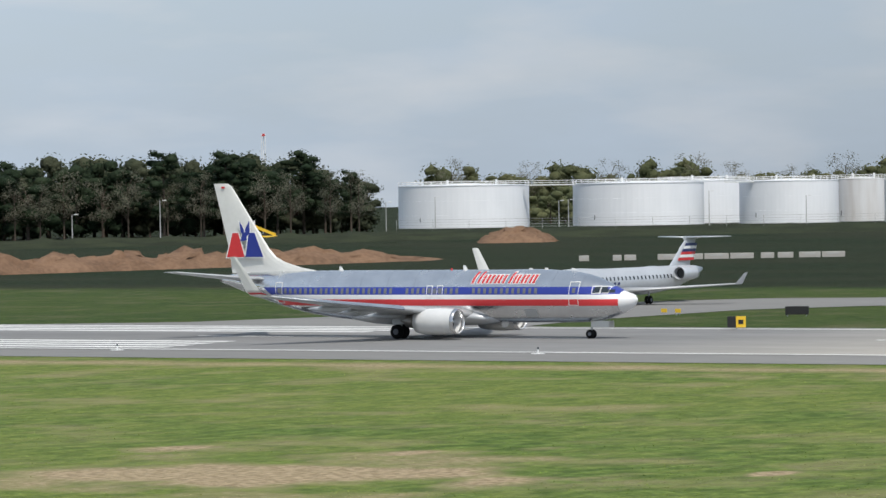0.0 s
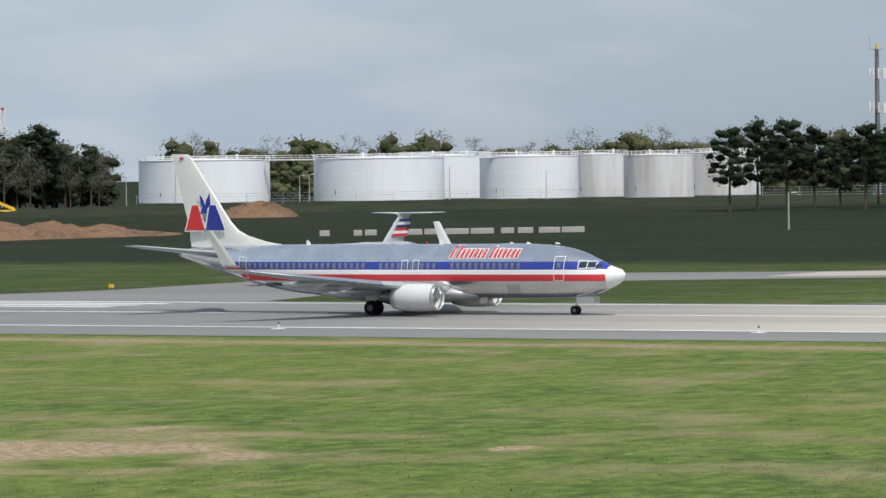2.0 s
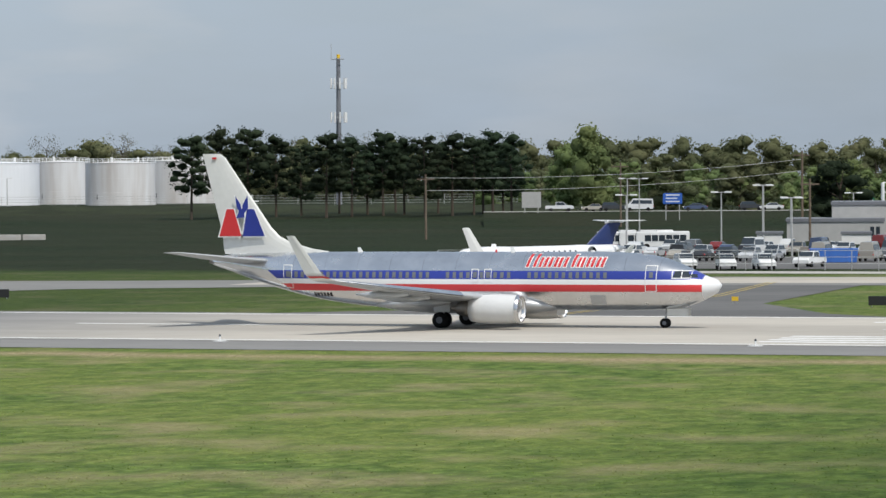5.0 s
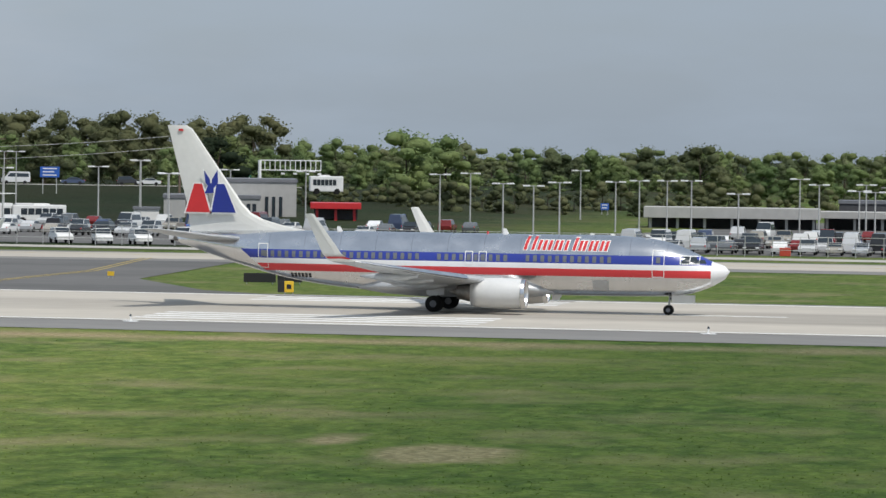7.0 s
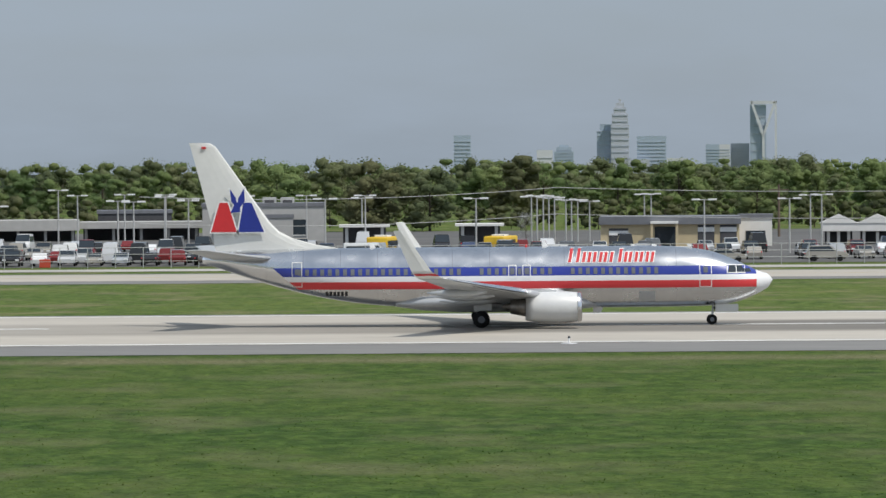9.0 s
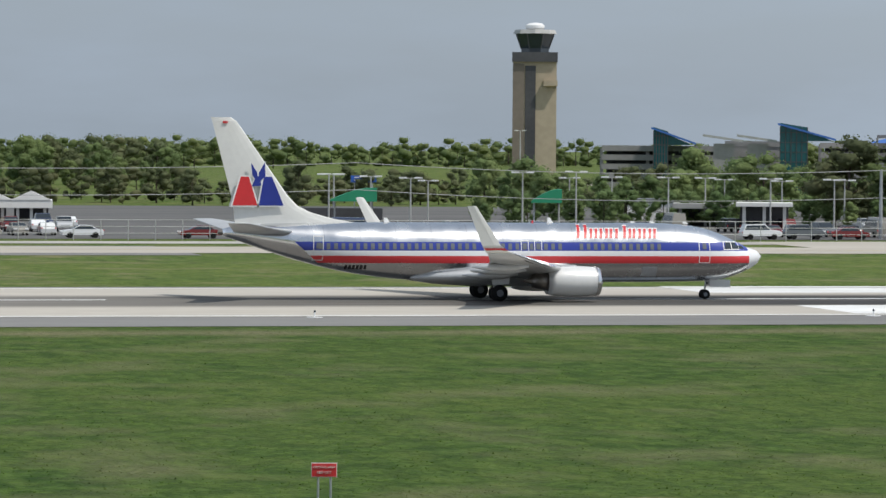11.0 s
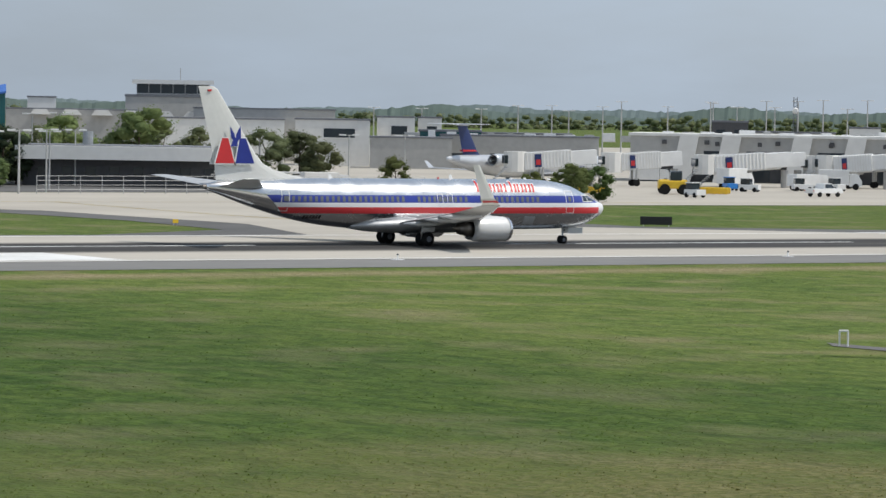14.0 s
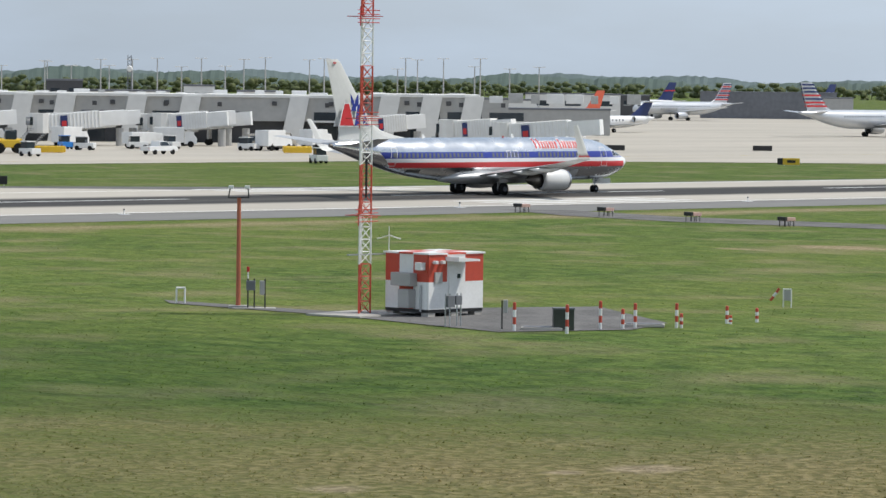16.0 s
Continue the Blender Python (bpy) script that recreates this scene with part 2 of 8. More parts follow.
# ---- ground ----
def grass_material(name="grass", blades=False):
    m, n, l, b = shader(name, 0.9)
    co = n.new("ShaderNodeTexCoord")
    sep = n.new("ShaderNodeSeparateXYZ")
    l.new(co.outputs["Object"], sep.inputs[0])
    x, y = sep.outputs["X"], sep.outputs["Y"]
    fine = grain(n, l, 2.4, 5.0, 0.41, 0.61)
    mid = grain(n, l, 0.8, 7.0, 0.40, 0.60, stretch=(1.0, 0.7, 1))
    big = grain(n, l, 0.035, 4.0, 0.38, 0.62, stretch=(0.6, 1, 1))
    dry = grain(n, l, 0.16, 7.0, 0.50, 0.68, stretch=(0.8, 0.7, 1))
    tuft = grain(n, l, 0.13, 5.0, 0.36, 0.64, stretch=(0.8, 0.5, 1))
    green = mixed(n, l, mid, (0.048, 0.090, 0.020), (0.125, 0.190, 0.046))
    green = mixed(n, l, calc(n, l, "MULTIPLY", tuft, 0.5), green, (0.165, 0.205, 0.055))
    green = mixed(n, l, calc(n, l, "MULTIPLY", big, 0.55), green, (0.165, 0.20, 0.05))
    green = mixed(n, l, calc(n, l, "MULTIPLY", fine, 0.5), green, (0.036, 0.064, 0.016))
    patchy = grain(n, l, 0.75, 6.0, 0.46, 0.66, stretch=(1.0, 0.4, 1))
    green = mixed(n, l, calc(n, l, "MULTIPLY", patchy, 0.45), green, mixed(n, l, mid, (0.030, 0.066, 0.016), (0.060, 0.110, 0.026)))
    pale = grain(n, l, 0.60, 6.0, 0.50, 0.70, stretch=(1.0, 0.42, 1))
    green = mixed(n, l, calc(n, l, "MULTIPLY", pale, 0.3), green, (0.215, 0.235, 0.075))
    straw = mixed(n, l, fine, (0.21, 0.165, 0.105), (0.37, 0.30, 0.20))
    wob = calc(n, l, "MULTIPLY", calc(n, l, "SUBTRACT", grain(n, l, 0.12, 5.0, 0.0, 1.0), 0.5), 3.2)

    def patch(px, py, rx, ry, hard=1.6):
        dx = calc(n, l, "MULTIPLY", calc(n, l, "SUBTRACT", x, px), 1 / rx)
        dy = calc(n, l, "MULTIPLY", calc(n, l, "SUBTRACT", y, py), 1 / ry)
        r = calc(n, l, "SQRT", calc(n, l, "ADD", calc(n, l, "MULTIPLY", dx, dx), calc(n, l, "MULTIPLY", dy, dy)))
        v = calc(n, l, "MULTIPLY", calc(n, l, "SUBTRACT", calc(n, l, "ADD", 1.0, wob), r), hard)
        return calc(n, l, "MINIMUM", calc(n, l, "MAXIMUM", v, 0.0), 1.0)

    bare = patch(*PATCHES[0])
    for p in PATCHES[1:]:
        bare = calc(n, l, "MAXIMUM", bare, patch(*p))
    strip = calc(n, l, "SUBTRACT", 1.0, calc(n, l, "MULTIPLY", calc(n, l, "ABSOLUTE", calc(n, l, "SUBTRACT", y, 217.0)), 0.22))
    strip = calc(n, l, "MULTIPLY", calc(n, l, "MAXIMUM", calc(n, l, "ADD", strip, calc(n, l, "MULTIPLY", wob, 0.5)), 0.0), 0.8)
    bare = calc(n, l, "MAXIMUM", bare, calc(n, l, "MINIMUM", strip, 0.8))
    # worn, drier turf on the bank near the viewpoint
    bank = calc(n, l, "SQRT", calc(n, l, "ADD", calc(n, l, "MULTIPLY", x, x), calc(n, l, "MULTIPLY", y, y)))
    bank = calc(n, l, "MULTIPLY", calc(n, l, "SUBTRACT", calc(n, l, "MULTIPLY_ADD", wob, 9.0, 133.0), bank), 0.035)
    side = calc(n, l, "MULTIPLY", calc(n, l, "SUBTRACT", x, 42.0), 0.03)
    side = calc(n, l, "MINIMUM", calc(n, l, "MAXIMUM", side, 0.0), 1.0)
    bank = calc(n, l, "MULTIPLY", calc(n, l, "MINIMUM", calc(n, l, "MAXIMUM", bank, 0.0), 0.85), side)
    col = mixed(n, l, calc(n, l, "MULTIPLY", dry, 0.42), green, straw)
    col = mixed(n, l, bank, col, mixed(n, l, fine, (0.125, 0.105, 0.045), (0.27, 0.215, 0.11)))
    col = mixed(n, l, calc(n, l, "MULTIPLY", bare, 0.9), col, straw)
    # unmown rough ground below the tank farm, its tone darkened for cloud shade
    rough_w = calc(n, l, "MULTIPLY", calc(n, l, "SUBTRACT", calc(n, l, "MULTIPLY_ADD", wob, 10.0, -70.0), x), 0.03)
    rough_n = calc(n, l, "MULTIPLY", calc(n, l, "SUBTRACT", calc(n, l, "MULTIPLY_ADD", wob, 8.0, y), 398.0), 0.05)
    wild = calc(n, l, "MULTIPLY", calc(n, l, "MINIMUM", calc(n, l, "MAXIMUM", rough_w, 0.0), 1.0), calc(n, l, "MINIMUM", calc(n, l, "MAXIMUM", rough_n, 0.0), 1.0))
    shaded_weeds = mixed(n, l, big, mixed(n, l, mid, (0.020, 0.032, 0.015), (0.040, 0.060, 0.026)), (0.052, 0.054, 0.030))
    col = mixed(n, l, calc(n, l, "MULTIPLY", wild, 0.95), col, shaded_weeds)
    # drier turf to the west of the near field, lusher east; cloud shade tinted into it
    lush_shade = calc(n, l, "MINIMUM", calc(n, l, "MAXIMUM", calc(n, l, "MULTIPLY", calc(n, l, "ADD", calc(n, l, "MULTIPLY_ADD", wob, 6.0, x), 50.0), 0.045), 0.0), 1.0)
    thin = calc(n, l, "MINIMUM", calc(n, l, "MAXIMUM", calc(n, l, "MULTIPLY", calc(n, l, "SUBTRACT", x, 92.0), 0.03), 0.0), 0.75)
    lush_shade = calc(n, l, "MULTIPLY", lush_shade, calc(n, l, "SUBTRACT", 1.0, thin))
    near = calc(n, l, "LESS_THAN", y, 240.0)
    # far verge darkened westwards in its colour, as under a cloud
    verge_shade = calc(n, l, "MINIMUM", calc(n, l, "MAXIMUM", calc(n, l, "MULTIPLY", calc(n, l, "ADD", calc(n, l, "MULTIPLY_ADD", wob, 6.0, x), 90.0), -0.02), 0.0), 1.0)
    # multipliers brighten the sunlit west and darken the turf under cloud
    tone = mixed(n, l, near, mixed(n, l, verge_shade, (0.95, 0.95, 0.95), (0.47, 0.51, 0.53)), mixed(n, l, lush_shade, (1.20, 1.14, 1.12), (0.60, 0.69, 0.60)))
    tint = n.new("ShaderNodeMix")
    tint.data_type, tint.blend_type = "RGBA", "MULTIPLY"
    l.new(calc(n, l, "SUBTRACT", 1.0, bank), tint.inputs["Factor"])
    l.new(col, tint.inputs["A"])
    l.new(tone, tint.inputs["B"])
    col = tint.outputs["Result"]
    if blades:
        geo, hsv = n.new("ShaderNodeNewGeometry"), n.new("ShaderNodeHueSaturation")
        l.new(calc(n, l, "MULTIPLY_ADD", geo.outputs["Random Per Island"], 0.9, 1.2), hsv.inputs["Value"])
        l.new(col, hsv.inputs["Color"])
        col = hsv.outputs["Color"]
        # light that comes through the blades
        sheer, both, out = n.new("ShaderNodeBsdfTranslucent"), n.new("ShaderNodeMixShader"), n["Material Output"]
        both.inputs["Fac"].default_value = 0.5
        l.new(col, sheer.inputs["Color"])
        l.new(b.outputs["BSDF"], both.inputs[1])
        l.new(sheer.outputs["BSDF"], both.inputs[2])
        l.new(both.outputs["Shader"], out.inputs["Surface"])
    l.new(col, b.inputs["Base Color"])
    bp = n.new("ShaderNodeBump")
    bp.inputs["Strength"].default_value, bp.inputs["Distance"].default_value = 0.5, 0.2
    l.new(calc(n, l, "ADD", fine, mid), bp.inputs["Height"])
    l.new(bp.outputs["Normal"], b.inputs["Normal"])
    return m


# bare patches of turf: centre x, y and radii
PATCHES = [(-86.2, 131.0, 10.5, 13), (-93.1, 126.1, 7.5, 8), (-100.6, 141.9, 2.2, 3), (-88.4, 141.9, 1.5, 2.5), (-68.0, 136.0, 0.8, 1.6), (-30.3, 142.2, 1.5, 4.0), (-25.6, 137.3, 3.2, 6.0), (-76.5, 128.1, 2.5, 5),
           (196.7, 165.2, 3.0, 6.0), (188.9, 167.7, 1.2, 3.0), (79.3, 74.7, 1.6, 1.2), (68.8, 75.8, 1.4, 1.2), (76.8, 75.2, 0.8, 0.8), (32.9, 113.6, 1.4, 1.6)]
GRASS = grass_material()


def ground_height(x, y):
    r = math.hypot(x, y)
    z = 9.0 * max(0.0, 1 - max(0.0, r - 6) / 66) ** 1.3
    far = max(0.0, y - 470)
    if x < -60:
        # the bank in front of the tank farm
        k = min(1.0, max(0.0, (-60 - x) / 60))
        z += k * 2.6 * min(1.0, far / 330) ** 1.5
    return z


def build_ground():
    xs = sorted({*range(-6000, -900, 500), *range(-900, 900, 30), *range(900, 6001, 500), *range(-90, 91, 6)})
    ys = sorted({*range(-2500, -100, 400), *range(-100, 110, 6), *range(110, 470, 40), *range(470, 1300, 30), *range(1300, 5200, 500)})
    bm = bmesh.new()
    grid = [[bm.verts.new((x, y, ground_height(x, y) - 0.02)) for x in xs] for y in ys]
    for a, b in zip(grid, grid[1:]):
        for i in range(len(xs) - 1):
            bm.faces.new((a[i], a[i + 1], b[i + 1], b[i]))
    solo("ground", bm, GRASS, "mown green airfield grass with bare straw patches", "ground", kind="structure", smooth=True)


build_ground()


def grass_tufts():
    """Leaning blades of turf over the near field, joined."""
    rng = np.random.default_rng(12)
    count = 150000
    az = np.radians(rng.uniform(-39.0, 51.0, count))
    d = 1.0 / rng.uniform(1 / 300.0, 1 / 72.0, count)
    x, y = d * np.sin(az), d * np.cos(az)
    clump = np.sin(x * 0.9 + 2.0 * np.sin(y * 0.31)) * np.sin(y * 0.45 + 1.7 * np.sin(x * 0.23)) + rng.normal(0, 0.6, count)
    keep = (y < NEAR - 13.0) & (clump > -0.35) & ~((x > 116) & (x < 135) & (y > 115) & (y < 146)) & ~((x > 219) & (x < 232) & (y > 185))
    for px, py, rx, ry in PATCHES:
        keep &= (((x - px) / rx) ** 2 + ((y - py) / ry) ** 2 > 0.8) | (rng.uniform(0, 1, count) < 0.12)
    x, y, clump = x[keep], y[keep], clump[keep]
    r = np.hypot(x, y)
    z = 9.0 * np.maximum(0.0, 1 - np.maximum(0.0, r - 6) / 66) ** 1.3 - 0.03
    size = rng.uniform(0.6, 1.3, len(x)) * np.where(clump > 1.0, 1.2, 1.0)
    verts = []
    for k in range(3):
        a = rng.uniform(0, 6.28, len(x))
        lean, tall, wide = rng.uniform(0.03, 0.10, len(x)) * size, rng.uniform(0.02, 0.055, len(x)) * size, rng.uniform(0.015, 0.05, len(x)) * size
        c, q = np.cos(a), np.sin(a)
        verts.append(np.stack([np.stack([x - q * wide, y + c * wide, z], 1), np.stack([x + q * wide, y - c * wide, z], 1), np.stack([x + c * lean, y + q * lean, z + tall], 1)], 1).reshape(-1, 3))
    p = np.concatenate(verts)
    me = bpy.data.meshes.new("grass_tufts")
    me.from_pydata(p, [], np.arange(len(p)).reshape(-1, 3))
    me.materials.append(grass_material("grass_blades", True))
    tagged(new("grass", me), "short mown green turf in uneven tufts", "grass", kind="stuff")



def paving(name, light, dark, streak=0.0, joints=0.0):
    m, n, l, b = shader(name, 0.8)
    f = calc(n, l, "ADD", calc(n, l, "MULTIPLY", grain(n, l, 0.06, 4.0, stretch=(0.25, 1, 1)), 0.6), calc(n, l, "MULTIPLY", grain(n, l, 0.7, 5.0, stretch=(0.4, 1, 1)), 0.4))
    col = mixed(n, l, f, dark, light)
    if joints:
        co = n.new("ShaderNodeTexCoord")
        sep = n.new("ShaderNodeSeparateXYZ")
        l.new(co.outputs["Object"], sep.inputs[0])
        v = calc(n, l, "ABSOLUTE", calc(n, l, "SUBTRACT", calc(n, l, "FRACT", calc(n, l, "MULTIPLY", sep.outputs["Y"], 1 / joints)), 0.5))
        col = mixed(n, l, calc(n, l, "MULTIPLY", calc(n, l, "GREATER_THAN", v, 0.485), 0.35), col, dark)
    if streak:
        # cloud shade over the western end, put into the concrete colour
        cloud_dim = n.new("ShaderNodeMapRange")
        cloud_dim.inputs["From Min"].default_value, cloud_dim.inputs["From Max"].default_value = -100.0, -138.0
        way = n.new("ShaderNodeTexCoord")
        split = n.new("ShaderNodeSeparateXYZ")
        l.new(way.outputs["Object"], split.inputs[0])
        l.new(split.outputs["X"], cloud_dim.inputs["Value"])
        col = mixed(n, l, calc(n, l, "MULTIPLY", cloud_dim.outputs["Result"], 0.92), col, mixed(n, l, f, (0.165, 0.166, 0.168), (0.245, 0.245, 0.245)))
        # rubber laid down by the wheels beside the centre line
        co = n.new("ShaderNodeTexCoord")
        sep = n.new("ShaderNodeSeparateXYZ")
        l.new(co.outputs["Object"], sep.inputs[0])
        off = calc(n, l, "ABSOLUTE", calc(n, l, "SUBTRACT", sep.outputs["Y"], LANE - 2.0))
        band = calc(n, l, "SUBTRACT", 2.8, calc(n, l, "MULTIPLY", off, 1 / 3.8))
        along = calc(n, l, "MULTIPLY", calc(n, l, "ADD", sep.outputs["X"], 80.0), 0.0062)
        along = calc(n, l, "MINIMUM", calc(n, l, "MAXIMUM", along, 0.16), 1.0)
        nz = grain(n, l, 0.5, 5.0, -0.4, 0.45, stretch=(0.03, 1, 1))
        band = calc(n, l, "MULTIPLY", calc(n, l, "MINIMUM", calc(n, l, "MAXIMUM", band, 0.0), 1.0), calc(n, l, "MULTIPLY", along, nz))
        col = mixed(n, l, calc(n, l, "MULTIPLY", band, streak), col, (0.035, 0.035, 0.036))
    l.new(col, b.inputs["Base Color"])
    return m


RUNWAY = paving("runway_concrete", (0.50, 0.465, 0.405), (0.40, 0.37, 0.325), 0.95, 7.6)
SHOULDER = paving("shoulder_asphalt", (0.235, 0.23, 0.22), (0.18, 0.178, 0.172))
TAXI = paving("taxiway_concrete", (0.48, 0.445, 0.385), (0.38, 0.35, 0.305), 0, 7.6)
DARKPAVE = paving("dark_asphalt", (0.155, 0.152, 0.148), (0.10, 0.10, 0.098))
GRAVEL = surface("gravel", (0.20, 0.195, 0.19), (0.11, 0.108, 0.106), 0.95, 0, 0.3, 3.0, 0.8)

NEAR, FAR = LANE - 24.75, LANE + 21.4


def slab(name, outline, z, material, label, category="pavement"):
    return solo(name, sheet(outline, z), material, label, category, kind="structure")


def rect(x0, x1, y0, y1):
    return [(x0, y0), (x1, y0), (x1, y1), (x0, y1)]


grass_tufts()
slab("runway_shoulder", rect(-900, 2500, NEAR - 12.5, FAR + 2.0), 0.010, SHOULDER, "grey asphalt shoulder beside the runway", "runway")
slab("runway", rect(-900, 2500, NEAR - 0.5, FAR), 0.022, RUNWAY, "pale concrete runway with dark rubber streaks", "runway")


def marking(name, outline, z=0.034, material=MARK, label="white painted runway line"):
    return solo(name, sheet(outline, z), material, label, "runway marking", "runway markings", kind="structure")


marking("edge_line", rect(-900, 2500, NEAR, NEAR + 0.9))
marking("edge_line", rect(-900, 2500, FAR - 1.6, FAR - 0.7))
for i in range(-8, 30):
    marking("centre_line", rect(i * 61.0, i * 61.0 + 36.5, LANE - 0.45, LANE + 0.45))
for i in range(4):
    for s in (-1, 1):
        marking("threshold_bar", rect(-262, -171.0 - i * 0.6, LANE + s * (21.0 - i * 3.6) - 0.9, LANE + s * (21.0 - i * 3.6) + 0.9))
        marking("touchdown_bar", rect(-64.5, -42.0, LANE + s * (20.5 - i * 2.8) - 0.75, LANE + s * (20.5 - i * 2.8) + 0.75))
for s in (-1, 1):
    marking("aiming_block", rect(82, 134, LANE + s * 17 - 6.2, LANE + s * 17 + 6.2))
for i in range(3):
    for s in (-1, 1):
        marking("touchdown_bar", rect(238, 262, LANE + s * (21.0 - i * 3.2) - 0.8, LANE + s * (21.0 - i * 3.2) + 0.8))


# ---- taxiways, apron, car park ----
slab("taxiway_connector_west", [(-262, 281), (-150, 281), (-166, 286), (-168.5, 300), (-167.5, 330), (-160, 342), (-144, 350.5), (-121, 361), (-86, 364), (-30, 362), (60, 364), (60, 396), (-30, 396), (-116, 392), (-132, 388), (-153, 374), (-184, 366), (-198, 344), (-198, 312), (-206, 292), (-225, 283)], 0.014, SHOULDER, "grey asphalt taxiway curving off the runway", "taxiway")
slab("taxiway", [(-150, 357), (-120, 367), (-86, 371), (600, 371), (600, 393), (-86, 393), (-128, 384), (-150, 372)], 0.026, TAXI, "pale concrete parallel taxiway", "taxiway")
slab("taxiway_connector_north", [(-120, 281), (-62, 281), (-72, 290), (-83, 312), (-87, 364), (-112, 362), (-108, 322), (-107, 292)], 0.018, DARKPAVE, "dark asphalt taxiway link", "taxiway")
slab("taxiway_connector_east", [(150, 281), (265, 281), (226, 300), (222, 330), (234, 366), (260, 380), (160, 380), (178, 362), (180, 320), (176, 296)], 0.017, DARKPAVE, "dark asphalt edge of a taxiway link", "taxiway")
slab("taxiway_link", [(176, 281), (240, 281), (217, 300), (213, 330), (226, 371), (172, 371), (187, 350), (187, 310)], 0.028, TAXI, "pale concrete taxiway link", "taxiway")
slab("apron", [(130, 380), (232, 381), (308, 377), (357, 371), (407, 337), (700, 300), (1600, 300), (1600, 1000), (262, 1000), (262, 424), (130, 416)], 0.030, TAXI, "broad pale concrete apron", "apron")
slab("service_road", rect(-150, 200, 405, 414), 0.016, CONCRETE, "pale service road beside the fence", "road")
slab("car_park", rect(-150, 262, 424, 640), 0.018, DARKPAVE, "dark asphalt car park", "car park")
for pts in ([(-92, 281.5), (-92, 330), (-98, 372)], [(198, 282), (200, 340), (205, 382)]):
    for k in (-0.35, 0.35):
        for a, b in zip(pts, pts[1:]):
            marking("taxi_line", [(a[0] + k - 0.12, a[1]), (a[0] + k + 0.12, a[1]), (b[0] + k + 0.12, b[1]), (b[0] + k - 0.12, b[1])], 0.036, YMARK, "yellow taxiway guide line")
marking("taxi_line", rect(-120, 600, 381.8, 382.2), 0.036, YMARK, "yellow taxiway guide line")
slab("gravel_path", [(120.1, 144.9), (120.3, 139.3), (120.8, 133.8), (124.4, 133.0), (128.9, 131.6), (134.2, 129.3), (129.9, 122.3), (127.8, 118.8), (123.0, 116.4), (117.0, 118.7), (117.8, 124.5), (118.9, 131.0), (118.6, 137.3), (118.6, 142.6)], 0.012, GRAVEL, "grey gravel path and pad", "path")
slab("gravel_path", [(227.1, 230.6), (231.5, 227.0), (228.7, 211.6), (231.2, 192.2), (224.1, 186.2), (220.4, 203.9), (221.9, 217.6)], 0.012, GRAVEL, "grey gravel strip under the light units", "path")
# ---- aircraft ----
def ring(x, zb, zt, hw, n=36, power=2.0):
    """A section of a hull: its bottom, top and half width."""
    zc, hz = (zb + zt) / 2, (zt - zb) / 2
    out = []
    for i in range(n):
        a = 2 * math.pi * i / n
        c, s = math.cos(a), math.sin(a)
        out.append((x, hw * math.copysign(abs(c) ** (2 / power), c), zc + hz * math.copysign(abs(s) ** (2 / power), s)))
    return out


def smooth_rows(rows, step=0.45):
    """Fill in hull sections between the given ones, eased."""
    rows = sorted(rows)
    out = []
    xs = [r[0] for r in rows]
    a = np.array(rows)
    count = int((xs[-1] - xs[0]) / step)
    grid = np.linspace(xs[0], xs[-1], count)
    tang = np.gradient(a, xs, axis=0)
    for g in grid:
        i = min(max(np.searchsorted(xs, g) - 1, 0), len(xs) - 2)
        h = xs[i + 1] - xs[i]
        u = (g - xs[i]) / h
        p = ((2 * u**3 - 3 * u**2 + 1) * a[i] + (u**3 - 2 * u**2 + u) * h * tang[i] + (3 * u**2 - 2 * u**3) * a[i + 1] + (u**3 - u**2) * h * tang[i + 1])
        out.append((g, *p[1:]))
    return out


def foil(le, te, y, z, thick, n=9):
    """A wing section from its front to its rear edge, at y and z."""
    c = le - te
    up, low = [], []
    for i in range(n):
        u = (1 - math.cos(math.pi * i / (n - 1))) / 2
        t = thick * c * 2.6 * (math.sqrt(u) * (1 - u) * 0.5 + 0.02 * (1 - u))
        up.append((le - u * c, y, z + t * 1.15))
        low.append((le - u * c, y, z - t * 0.75))
    return up + low[-2:0:-1]


def wing_bm(sections):
    return loft(bmesh.new(), [foil(*s) for s in sections])


def fin_bm(sections):
    """An upright fin: rows of front edge, rear edge, height and thickness ratio."""
    rings = []
    for le, te, z, th in sections:
        rings.append([(x, t, z) for x, _, t in foil(le, te, 0, 0, th)])
        rings[-1] = [(x, v if i < 9 else -abs(v), z) for i, (x, v, _) in enumerate(rings[-1])]
    return loft(bmesh.new(), rings)


def hull_side(sections, x, z):
    """Half width of a hull at x and z."""
    xs = [s[0] for s in sections]
    zb, zt, hw = (float(np.interp(x, xs, [s[k] for s in sections])) for k in (1, 2, 3))
    u = (z - (zb + zt) / 2) / ((zt - zb) / 2)
    return hw * math.sqrt(max(0.0, 1 - u * u))


def hull_patch(sections, x0, x1, z0, z1, side=-1, lift=0.012, slant=0.0, cols=4, rows=4):
    """A sheet that lies on the hull between x0..x1 and z0..z1."""
    bm = bmesh.new()
    g = []
    for i in range(cols + 1):
        col = []
        for j in range(rows + 1):
            z = z0 + (z1 - z0) * j / rows
            x = x0 + (x1 - x0) * i / cols + slant * (z - z0)
            y = side * (hull_side(sections, x, z) + lift)
            col.append(bm.verts.new((x, y, z)))
        g.append(col)
    for a, b in zip(g, g[1:]):
        for j in range(rows):
            bm.faces.new((a[j], a[j + 1], b[j + 1], b[j]) if side > 0 else (a[j], b[j], b[j + 1], a[j + 1]))
    bmesh.ops.recalc_face_normals(bm, faces=bm.faces[:])
    return bm


